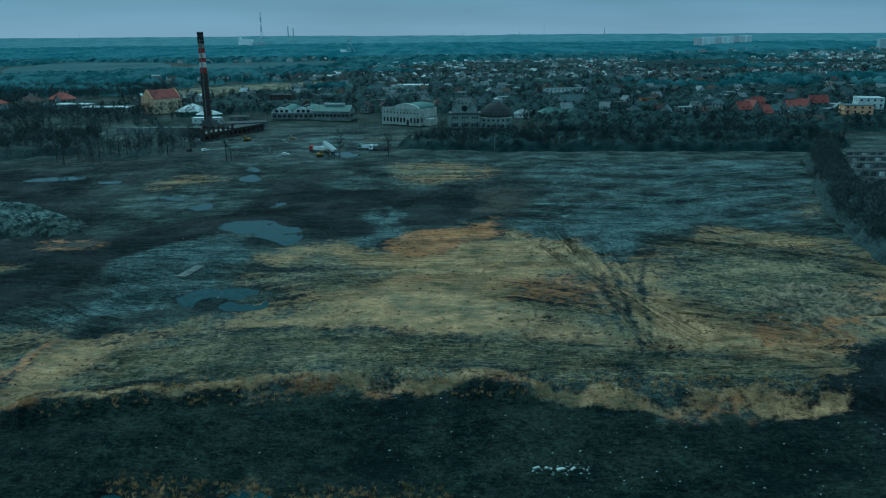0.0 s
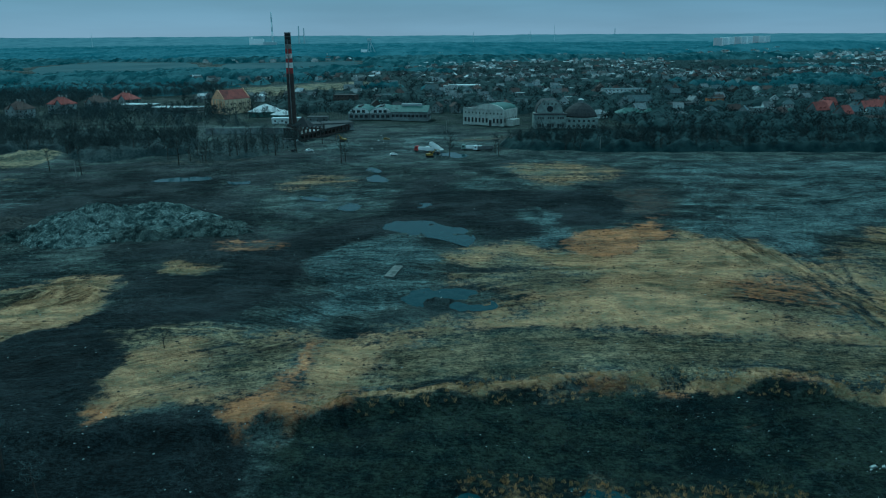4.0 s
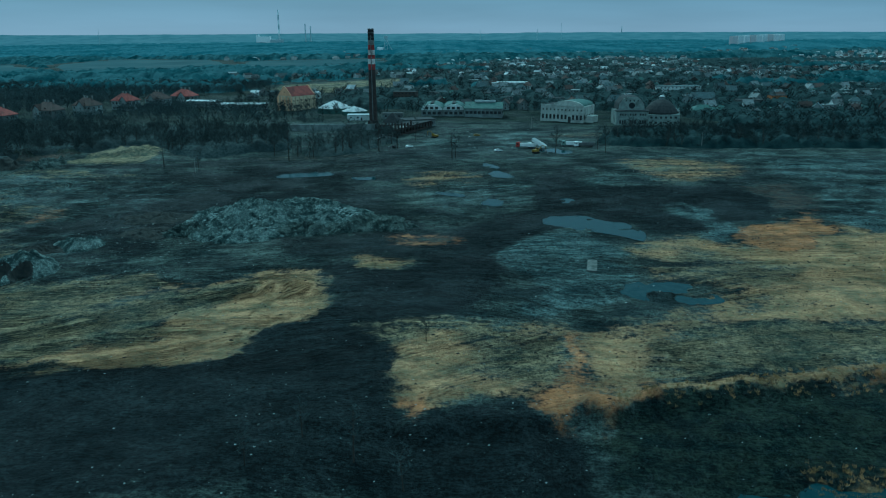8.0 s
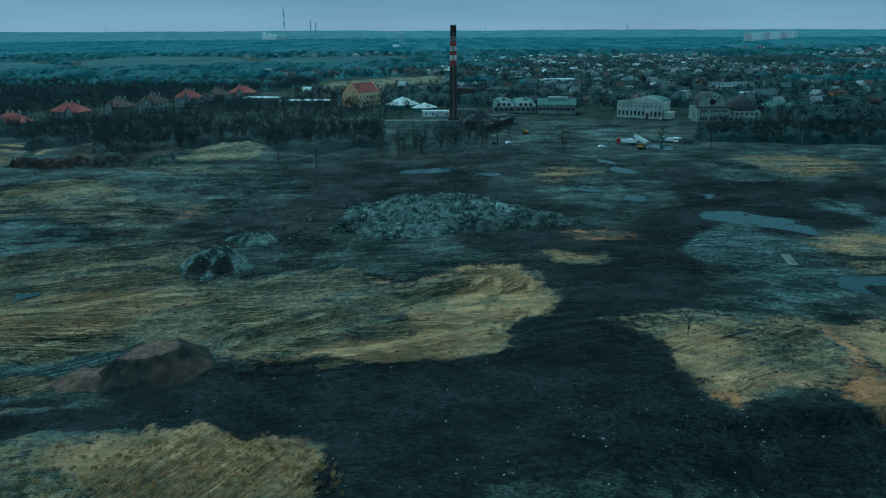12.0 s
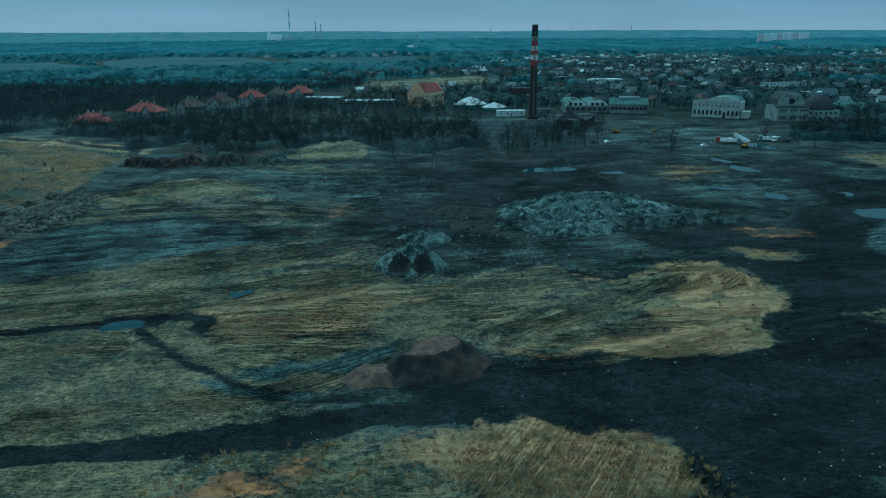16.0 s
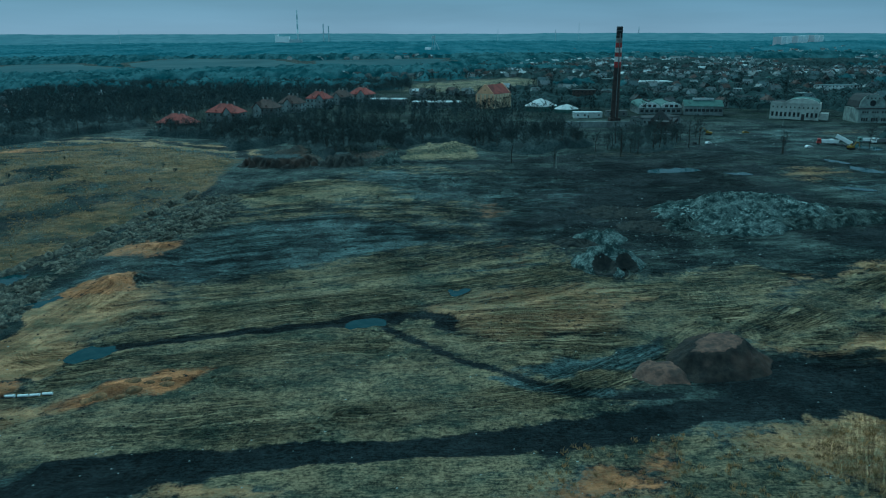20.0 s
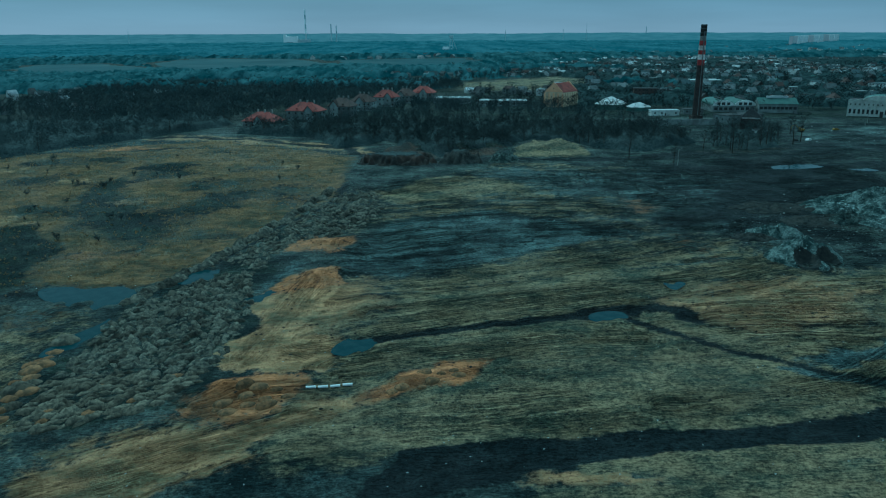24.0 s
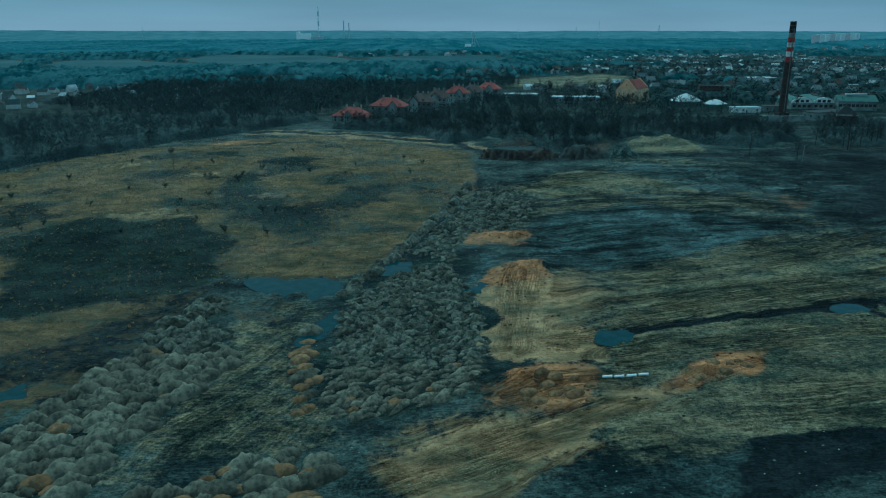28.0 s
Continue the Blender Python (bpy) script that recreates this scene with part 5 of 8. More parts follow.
for k, (x, y, rx, ry, h) in enumerate(((88, 186, 8, 5, 1.8), (98, 193, 9, 6, 2.4), (108, 187, 8, 6, 2.2), (117, 180, 9, 6, 2.0), (100, 178, 8, 5, 1.6), (112, 170, 7, 5, 1.5), (90, 172, 6, 4, 1.2))):
    heap("mud_heap", x, y, heap_mesh("mud_heap", rx, ry, h * 0.6, M_PALESOIL, 40 + k, rings=30, segs=90, rough=1.6, grit=0.9, wild=0.5), "rough pale heap of dumped mud and rubble", "mud heap", group="dumped mud heaps")

# rows of small tipped loads of soil
LOAD_MESHES = [heap_mesh("tipped_load", 2.9 + 0.3 * (k % 3), 2.3 + 0.25 * (k % 2), 1.4 + 0.2 * (k % 4), M_GREYSOIL, 60 + k, rings=7, segs=18, rough=0.5, grit=0.28, wild=0.35) for k in range(8)]
FINE_MESHES = [heap_mesh("tipped_load", 3.3 + 0.4 * (k % 3), 1.5 + 0.2 * (k % 2), 0.95 + 0.15 * (k % 4), M_GREYSOIL, 160 + k, rings=6, segs=18, rough=0.9, grit=0.5, wild=0.5) for k in range(8)]
CLAY_MESHES = [heap_mesh("tipped_load", 2.8, 2.1, 0.95 + 0.12 * k, M_CLAYSOIL, 80 + k, rings=6, segs=18, rough=0.5, grit=0.25) for k in range(4)]
loads = random.Random(17)
LOADS, REST = [], []


def tip(pts, gap, clay=0.0, most=400, size=1.0, fine=False, label="small tipped load of grey-brown soil among others"):
    px, py = [p[0] for p in pts], [p[1] for p in pts]
    y = min(py)
    row = 0
    while y < max(py):
        x = min(px) + (row % 2) * gap / 2
        while x < max(px):
            qx, qy = x + loads.uniform(-0.32, 0.32) * gap, y + loads.uniform(-0.32, 0.32) * gap
            if distance_in(pts, np.array([qx]), np.array([qy]))[0] > 0 and most <= 0:
                REST.append((qx, qy, size * loads.uniform(0.6, 1.3), loads.uniform(0, 6.28)))
            elif most > 0 and distance_in(pts, np.array([qx]), np.array([qy]))[0] > 0:
                clayey = loads.random() < clay
                me = loads.choice(CLAY_MESHES if clayey else FINE_MESHES if fine else LOAD_MESHES)
                ob = heap("tipped_load", qx, qy, me, "small tipped load of orange clay" if clayey else label, "soil heap", loads.gauss(25, 18) + 180 * (loads.random() < 0.5), "rows of tipped soil loads", size * loads.uniform(0.6, 1.3))
                LOADS.append(ob)
                most -= 1
            x += gap
        y += gap * 0.88
        row += 1


tip([(-509, 198), (-499, 205), (-495, 180), (-484, 159), (-492, 142), (-498, 124), (-499, 104), (-522, 104), (-523, 122), (-519, 141), (-512, 167)], 4.0, 0.04, 115, 1.05)
tip([(-492, 106), (-475, 116), (-463, 119), (-456, 112), (-455, 100), (-492, 100)], 4.0, 0.4, 40, 1.1)
tip([(-430, 137), (-446, 131), (-458, 128), (-463, 141), (-463, 163), (-462, 198), (-448, 222), (-432, 225), (-425, 187), (-425, 152)], 2.5, 0.03, 125, 0.66, True)
tip([(-446, 240), (-432, 279), (-417, 330), (-398, 326), (-393, 300), (-405, 265), (-425, 260), (-430, 228)], 3.2, 0.05, 0, 0.68)
tip([(-468, 160), (-461, 132), (-466, 132), (-474, 165), (-470, 178)], 3.6, 0.75, 24, 1.0)

tip([(-423, 135), (-420, 140), (-412, 142), (-404, 140), (-407, 129), (-414, 129)], 4.2, 1.0, 14, 0.75)
tip([(-385, 136), (-379, 145), (-371, 147), (-368, 144), (-376, 138)], 4.0, 1.0, 8, 0.7)


def joined_heaps(name, meshes, places, material_, label):
    chunks, tris, k = [], [], 0
    data = []
    for me in meshes:
        v = np.zeros(len(me.vertices) * 3)
        me.vertices.foreach_get("co", v)
        me.calc_loop_triangles()
        t = np.zeros(len(me.loop_triangles) * 3, int)
        me.loop_triangles.foreach_get("vertices", t)
        data.append((v.reshape(-1, 3), t.reshape(-1, 3)))
    for n, (x, y, s, turn) in enumerate(places):
        v, t = data[n % len(data)]
        c, w = math.cos(turn) * s, math.sin(turn) * s
        chunks.append(np.stack([v[:, 0] * c - v[:, 1] * w + x, v[:, 0] * w + v[:, 1] * c + y, v[:, 2] * s + height_at(x, y) - 0.1], -1))
        tris.append(t + k)
        k += len(v)
    me = bpy.data.meshes.new(name)
    me.from_pydata(np.concatenate(chunks).tolist(), [], np.concatenate(tris).tolist())
    me.polygons.foreach_set("use_smooth", [True] * len(me.polygons))
    me.materials.append(material_)
    return tagged(new(name, me), label, "soil heaps", kind="stuff")


joined_heaps("tipped_soil", FINE_MESHES, REST, M_LOOSESOIL, "close rows of small tipped soil loads")

# a low wall of pushed-up soil beside the meadow's ditch
RIDGE = [(-464.5 + 45 * k / 49 + 1.2 * math.sin(k), 203 + 130 * (k / 49) ** 1.1, 1.05, 1.0) for k in range(50)]
joined_heaps("soil_ridge", LOAD_MESHES, RIDGE, M_LOOSESOIL, "low pushed-up ridge of grey soil along the ditch")


# ---- bare trees ----
def limb_points(r, a, b, bend):
    mid = (a + b) / 2 + Vector((r.uniform(-bend, bend), r.uniform(-bend, bend), r.uniform(0, bend)))
    return a, mid, b


def blade(bm, a, b, width, r):
    side = (b - a).cross(Vector((r.uniform(-1, 1), r.uniform(-1, 1), r.uniform(-0.4, 0.4))))
    if side.length < 1e-4:
        return
    side = side.normalized() * width / 2
    bm.faces.new([bm.verts.new(a - side), bm.verts.new(a + side), bm.verts.new(b)])


def tree_parts(seed, height, spread, limbs=9, twigs=7, width=0.2, slim=False):
    r = random.Random(seed)
    trunk, crown = bmesh.new(), bmesh.new()
    lean = Vector((r.uniform(-0.06, 0.06), r.uniform(-0.06, 0.06), 1)) * height
    base = 0.016 * height + 0.05
    tube(trunk, Vector((0, 0, -0.3)), lean * 0.45, base, base * 0.65, 6)
    tube(trunk, lean * 0.45, lean * 0.92, base * 0.65, 0.03, 5)
    for k in range(limbs):
        f = 0.28 + 0.62 * (k + r.random() * 0.8) / limbs
        a, ang = lean * f, k * 2.4 + r.uniform(-0.5, 0.5)
        reach = spread * (1.15 - abs(f - 0.5)) * r.uniform(0.7, 1.1)
        b = a + Vector((math.cos(ang) * reach, math.sin(ang) * reach, reach * r.uniform(0.5, 1.1) * (1.7 if slim else 1.0)))
        a, mid, b = limb_points(r, a, b, reach * 0.12)
        tube(trunk, a, mid, base * 0.35, base * 0.2, 4, False)
        tube(trunk, mid, b, base * 0.2, 0.02, 3, False)
        for j in range(twigs):
            g = r.uniform(0.25, 1.0)
            s = a.lerp(mid, g * 2) if g < 0.5 else mid.lerp(b, g * 2 - 1)
            e = s + Vector((r.uniform(-1, 1), r.uniform(-1, 1), r.uniform(0.0, 1.2))) * spread * 0.42
            blade(crown, s, e, width, r)
            for q in range(3):
                s2 = s.lerp(e, r.uniform(0.25, 0.95))
                blade(crown, s2, s2 + Vector((r.uniform(-1, 1), r.uniform(-1, 1), r.uniform(-0.1, 1.1))) * spread * 0.28, width * 0.8, r)
    return trunk, crown


def light_tree(seed, height, spread, limbs=8, twigs=6, width=0.2):
    """A tree of few faces for the depth of a wood."""
    r = random.Random(seed)
    bm = bmesh.new()
    lean = Vector((r.uniform(-0.06, 0.06), r.uniform(-0.06, 0.06), 1)) * height
    tube(bm, Vector((0, 0, -0.3)), lean * 0.92, 0.009 * height, 0.03, 3, False)
    for k in range(limbs):
        f = 0.28 + 0.62 * (k + r.random() * 0.8) / limbs
        a, ang = lean * f, k * 2.4 + r.uniform(-0.5, 0.5)
        reach = spread * (1.15 - abs(f - 0.5)) * r.uniform(0.7, 1.1)
        b = a + Vector((math.cos(ang) * reach, math.sin(ang) * reach, reach * r.uniform(0.5, 1.1)))
        blade(bm, a, b, width * 1.3, r)
        for j in range(twigs):
            s = a.lerp(b, r.uniform(0.25, 1.0))
            e = s + Vector((r.uniform(-1, 1), r.uniform(-1, 1), r.uniform(0.0, 1.2))) * spread * 0.45
            blade(bm, s, e, width, r)
            s = s.lerp(e, r.uniform(0.3, 0.9))
            blade(bm, s, s + Vector((r.uniform(-1, 1), r.uniform(-1, 1), r.uniform(-0.1, 1.1))) * spread * 0.32, width, r)
    return bm


def bush_parts(seed, height):
    r = random.Random(seed)
    stems, crown = bmesh.new(), bmesh.new()
    for k in range(8):
        a, ang = Vector((r.uniform(-0.3, 0.3), r.uniform(-0.3, 0.3), -0.1)), r.uniform(0, 6.28)
        b = a + Vector((math.cos(ang) * 0.5, math.sin(ang) * 0.5, r.uniform(0.6, 1.0))) * height
        tube(stems, a, b, 0.05, 0.012, 3, False)
        for j in range(12):
            s = a.lerp(b, r.uniform(0.3, 1.0))
            blade(crown, s, s + Vector((r.uniform(-1, 1), r.uniform(-1, 1), r.uniform(0, 1.1))) * height * 0.36, 0.15, r)
    return stems, crown


def tree_proto(name, parts, label, category, group):
    ob = empty(name, 0, -400, -50, 0, label, category, group)
    part("trunk", parts[0], M_BARK, ob)
    part("crown", parts[1], M_TWIG, ob)
    return ob


TREES = [tree_proto("bare_tree", tree_parts(k, 10 + (k % 4) * 1.3, 2.6 + 0.35 * (k % 3), 9 + k % 3), "bare winter tree with fine dark twigs", "tree", "edge of the woods") for k in range(6)]
SLIMS = [tree_proto("birch_tree", tree_parts(30 + k, 12 + k, 1.7, 10, 6, slim=True), "slender bare birch at the edge of the woods", "tree", "edge of the woods") for k in range(3)]
BUSHES = [tree_proto("bare_bush", bush_parts(50 + k, 2.4 + 0.5 * k), "leafless bush in dry grass", "bush", "scattered bushes") for k in range(3)]


def plant(proto, x, y, scale, turn, label="", group=""):
    ob = copy_thing(proto, pose(x, y, height_at(x, y) - 0.05, 0, 0, turn))
    ob.scale = (scale, scale, scale)
    return tagged(ob, label, "", group)


def bundle(parts, coarse=1):
    """The corners of all triangles of some bmeshes, for joining many into one mesh."""
    out = []
    for bm in parts:
        bmesh.ops.triangulate(bm, faces=bm.faces[:])
        for i, f in enumerate(bm.faces):
            if i % coarse == 0:
                out.append([tuple(v.co) for v in f.verts])
        bm.free()
    return np.array(out)


def joined(name, bundles, places, material_, label, category):
    """Many trees as one mesh; a place is x, y, scale, turn."""
    chunks = []
    for k, (x, y, s, turn) in enumerate(places):
        c, w = math.cos(turn) * s, math.sin(turn) * s
        b = bundles[k % len(bundles)]
        chunks.append(np.stack([b[..., 0] * c - b[..., 1] * w + x, b[..., 0] * w + b[..., 1] * c + y, b[..., 2] * s + height_at(x, y)], -1))
    v = np.concatenate(chunks).reshape(-1, 3)
    me = bpy.data.meshes.new(name)
    me.vertices.add(len(v))
    me.vertices.foreach_set("co", v.ravel().astype(np.float32))
    me.loops.add(len(v))
    me.loops.foreach_set("vertex_index", np.arange(len(v), dtype=np.int32))
    me.polygons.add(len(v) // 3)
    me.polygons.foreach_set("loop_start", np.arange(0, len(v), 3, dtype=np.int32))
    me.update(calc_edges=True)
    me.materials.append(material_)
    return tagged(new(name, me), label, category, kind="stuff")


def scatter(pts, gap, seed):
    r = random.Random(seed)
    px, py = [p[0] for p in pts], [p[1] for p in pts]
    out = []
    n = int((max(px) - min(px)) * (max(py) - min(py)) / gap ** 2)
    X = np.array([r.uniform(min(px), max(px)) for _ in range(n)])
    Y = np.array([r.uniform(min(py), max(py)) for _ in range(n)])
    D = distance_in(pts, X, Y)
    return [(float(x), float(y), r.uniform(0.55, 1.0) ** 0.8 * r.uniform(0.8, 1.25), r.uniform(0, 6.28)) for x, y, d in zip(X, Y, D) if d > 0]


WOOD_BUNDLES = [bundle([light_tree(100 + k, 9.0 + 0.9 * (k % 4), 3.0, 9, 9, 0.15)]) for k in range(7)]
THICKET = [bundle(bush_parts(130 + k, 3.4)[1:], 2) for k in range(3)]
edge = random.Random(7)
WOOD_TWIGS = {"yard": M_TWIG, "west": M_TWIG, "east": M_GARDENTWIG, "belt": M_TWIG, "far_west": M_WOODTWIG}
for key, gap in (("west", 4.2), ("east", 3.8), ("belt", 3.4), ("far_west", 5.6), ("yard", 6.5)):
    places = [(x, y, s * (0.82 if key == "east" else 1.0), a) for x, y, s, a in scatter(WOODS[key], gap, 3)]
    joined("bare_woods", WOOD_BUNDLES, places, WOOD_TWIGS[key], "dense leafless winter wood of thin grey-brown trees", "woods")
    if key != "far_west":
        joined("undergrowth", THICKET, scatter(WOODS[key], gap * 0.85, 9), WOOD_TWIGS[key], "tangled leafless undergrowth below the trees", "undergrowth")
    px, py = [p[0] for p in WOODS[key]], [p[1] for p in WOODS[key]]
    UX, UY = np.meshgrid(np.arange(min(px) - 8, max(px) + 8, 2.0), np.arange(min(py) - 8, max(py) + 8, 2.0))
    inner = step(-4, 3, distance_in(WOODS[key], UX, UY) + 4 * fbm(UX, UY, 14, 3))
    UZ = lie(UX, UY) - 1.2 + inner * ((1.2 if key == "yard" else 4.8) + 2.6 * fbm(UX, UY, 12, 4) + 2.2 * np.random.RandomState(8).rand(*UX.shape))
    tagged(sheet("brushwood", UX, UY, UZ, M_SHRUB if key == "east" else M_BRUSH), "low dense brushwood on the floor of the winter wood", "undergrowth", kind="stuff")
for key, n in (("west", 90), ("east", 70), ("belt", 30), ("far_west", 50), ("yard", 20)):
    pts = WOODS[key]
    places = scatter(pts, 3.0, 21)
    d = distance_in(pts, np.array([p[0] for p in places]), np.array([p[1] for p in places]))
    front = [p for p, q in zip(places, d) if q < 9]
    edge.shuffle(front)
    for p in front[:n]:
        plant(edge.choice(TREES + SLIMS), p[0], p[1], p[2], math.degrees(p[3]))
for x, y, s in ((-118, 397, 0.85), (-207, 398, 0.95), (-195, 407, 0.85), (-160, 425, 1.0), (-150, 436, 1.1), (-31, 412, 0.8), (-218, 412, 0.9), (-205, 425, 0.8), (-178, 430, 1.0), (-172, 445, 1.1), (-140, 470, 0.8)):
    plant(edge.choice(TREES[:4]), x, y, s * 1.3, edge.uniform(0, 360), "lone bare tree on the black yard", "lone trees")
for x, y, s in ((-162, 441, 0.90), (-116, 400, 1.02), (-204, 408, 1.14), (-248, 372, 0.90), (-269, 381, 1.02), (-59, 415, 1.14), (-32, 429, 0.90)):
    plant(edge.choice(TREES[:4]), x, y, s, edge.uniform(0, 360), "tall bare tree before the works", "lone trees")
for x, y, s in ((-150, 118, 0.7), (-140, 112, 0.8), (-158, 108, 0.6), (-131, 106, 0.6), (-128, 158, 0.45)):
    plant(edge.choice(TREES), x, y, s, edge.uniform(0, 360), "small bare tree on the dark slope", "lone trees")
for k in range(60):
    x, y = edge.uniform(-680, -440), edge.uniform(255, 410)
    if distance_in([(-670, 350), (-573, 460), (-512, 480), (-430, 400), (-440, 300), (-520, 250), (-640, 230)], np.array([x]), np.array([y]))[0] > 4:
        plant(edge.choice(BUSHES), x, y, edge.uniform(0.5, 1.2), edge.uniform(0, 360))
# scrub on the slope in front
joined("slope_scrub", THICKET, [(x, y, s * 0.3, a) for x, y, s, a in scatter([(-92, 126), (-54, 137), (-17, 142), (25, 140), (59, 137), (100, 136), (90, 96), (-60, 96), (-120, 96), (-110, 122)], 2.0, 5)], M_TWIG, "low dark thorny scrub on the slope", "scrub")
joined("meadow_scrub", THICKET, [(x, y, s * 0.3, a) for x, y, s, a in scatter([(-599, 266), (-576, 284), (-537, 288), (-509, 259), (-509, 229), (-526, 209), (-543, 192), (-557, 189)], 2.6, 6)], M_TWIG, "dark low scrub in the dry meadow", "scrub")


# ---- building materials ----
M_BRICK = material("sooty_brick", (0.062, 0.050, 0.045), (0.036, 0.032, 0.031), scale=0.5, bump=0.4, stain=(0.024, 0.024, 0.025), stain_scale=0.15)
M_SOOT = material("soot_black", (0.018, 0.018, 0.02), (0.035, 0.033, 0.033), scale=0.6)
M_RED = material("red_band_paint", (0.26, 0.045, 0.045), (0.15, 0.036, 0.036), scale=0.5, stain=(0.08, 0.04, 0.035), stain_scale=0.3)
M_WHITE = material("white_band_paint", (0.62, 0.60, 0.57), (0.42, 0.41, 0.4), scale=0.5, stain=(0.25, 0.22, 0.2), stain_scale=0.3)
M_DIRTY = material("dirty_white_paint", (0.22, 0.21, 0.2), (0.13, 0.125, 0.12), scale=0.6)
M_PLASTER = material("grey_plaster", (0.46, 0.47, 0.43), (0.34, 0.35, 0.32), scale=0.3, stain=(0.20, 0.205, 0.19), stain_scale=0.12)
M_OLDPLASTER = material("old_grey_plaster", (0.25, 0.28, 0.26), (0.17, 0.19, 0.18), scale=0.4, stain=(0.09, 0.10, 0.095), stain_scale=0.15)
M_CREAM = material("cream_plaster", (0.60, 0.49, 0.34), (0.48, 0.39, 0.27), scale=0.3, stain=(0.34, 0.28, 0.2), stain_scale=0.12)
M_PEACH = material("peach_render", (0.62, 0.38, 0.22), (0.52, 0.32, 0.19), scale=0.3, bump=0.05)
M_ORANGE = material("orange_render", (0.42, 0.19, 0.08), (0.34, 0.15, 0.065), scale=0.3, bump=0.05)
M_LIGHTWALL = material("white_render", (0.54, 0.56, 0.55), (0.40, 0.42, 0.41), scale=0.3, stain=(0.34, 0.35, 0.33), stain_scale=0.1, spread=0.25)
M_GREYWALL = material("grey_render", (0.23, 0.25, 0.245), (0.15, 0.165, 0.162), scale=0.3, stain=(0.1, 0.1, 0.1), stain_scale=0.1, spread=0.35)
M_BRICKWALL = material("brown_brick", (0.085, 0.07, 0.062), (0.06, 0.05, 0.045), scale=0.4, spread=0.3)
M_TILE = material("red_roof_tiles", (0.25, 0.082, 0.068), (0.14, 0.055, 0.05), scale=1.2, stain=(0.07, 0.04, 0.036), stain_scale=0.16, spread=0.2)
M_OLDTILE = material("weathered_brown_tiles", (0.090, 0.066, 0.058), (0.055, 0.045, 0.042), scale=1.2, stain=(0.05, 0.045, 0.04), stain_scale=0.2, spread=0.3)
# grey and pale roofs: own cold grey, cooled further in place of town haze
M_GREYROOF = material("grey_sheet_roof", (0.080, 0.102, 0.106), (0.052, 0.066, 0.070), scale=0.5, stain=(0.05, 0.055, 0.055), stain_scale=0.12, rough=0.6, spread=0.35)
M_GREENROOF = material("grey_green_roof", (0.085, 0.13, 0.115), (0.065, 0.10, 0.09), scale=0.4, stain=(0.05, 0.07, 0.065), stain_scale=0.15, rough=0.6)
M_BRIGHTROOF = material("pale_metal_roof", (0.44, 0.46, 0.46), (0.33, 0.35, 0.36), scale=0.2, rough=0.55, stain=(0.22, 0.24, 0.25), stain_scale=0.1)
M_PALEROOF = material("pale_cool_roof", (0.19, 0.205, 0.205), (0.12, 0.13, 0.13), scale=0.5, stain=(0.09, 0.095, 0.095), stain_scale=0.12, rough=0.6, spread=0.35)
M_DARKROOF = material("black_felt_roof", (0.04, 0.042, 0.044), (0.06, 0.06, 0.06), scale=0.5, spread=0.2)
M_GLASS = material("dark_window_glass", (0.02, 0.024, 0.028), (0.03, 0.034, 0.038), rough=0.12, bump=0, spec=0.7)
M_FRAME = material("weathered_window_frame", (0.09, 0.09, 0.085), (0.06, 0.06, 0.058), scale=1.0, bump=0)
M_STEEL = material("grey_steel", (0.16, 0.165, 0.165), (0.11, 0.11, 0.11), rough=0.5, metal=0.3, bump=0.1)
M_WHITEMETAL = material("white_lacquer", (0.72, 0.73, 0.72), (0.6, 0.61, 0.6), rough=0.35, bump=0)
M_REDMETAL = material("red_lacquer", (0.30, 0.05, 0.045), (0.2, 0.04, 0.038), rough=0.4, bump=0)
M_YELLOW = material("yellow_lacquer", (0.22, 0.15, 0.03), (0.14, 0.1, 0.03), rough=0.45, bump=0.05)
M_GREENMETAL = material("grey_green_lacquer", (0.20, 0.26, 0.23), (0.15, 0.20, 0.18), rough=0.4, bump=0)
M_TYRE = material("black_rubber", (0.02, 0.02, 0.02), (0.03, 0.03, 0.03), rough=0.9, bump=0)
M_CONCRETE = material("weathered_concrete", (0.26, 0.26, 0.24), (0.17, 0.17, 0.16), scale=0.6, stain=(0.1, 0.1, 0.095), stain_scale=0.2)


# ---- windows, walls, roofs ----
def window_meshes(w, h):
    t = 0.12
    return (mesh_of("window", boxes((-w / 2, -w / 2 + t, -0.06, 0.1, 0, h), (w / 2 - t, w / 2, -0.06, 0.1, 0, h), (-w / 2 + t, w / 2 - t, -0.06, 0.1, 0, t), (-w / 2 + t, w / 2 - t, -0.06, 0.1, h - t, h), (-0.05, 0.05, -0.05, 0.08, t, h - t)), M_FRAME),
            mesh_of("pane", boxes((-w / 2 + t, w / 2 - t, -0.035, 0.05, t, h - t)), M_GLASS))


WINDOW_SIZES = {k: window_meshes(*k) for k in ((1.1, 1.5), (1.6, 1.5), (1.3, 2.6), (1.6, 3.4), (2.6, 2.2), (0.9, 1.2))}


def window_at(parent, size, x, y, z, turn=0.0, framed=True):
    """A window on a wall whose outer face looks along -y when turn is 0."""
    fm, pm = WINDOW_SIZES[size]
    m = pose(x, y, z, 0, 0, turn)
    if not framed:
        ob = part("window", pm, None, parent)
        ob.matrix_basis = m
        return ob
    ob = part("window", fm, None, parent)
    ob.matrix_basis = m
    part("pane", pm, None, ob, "dark glass")
    return ob


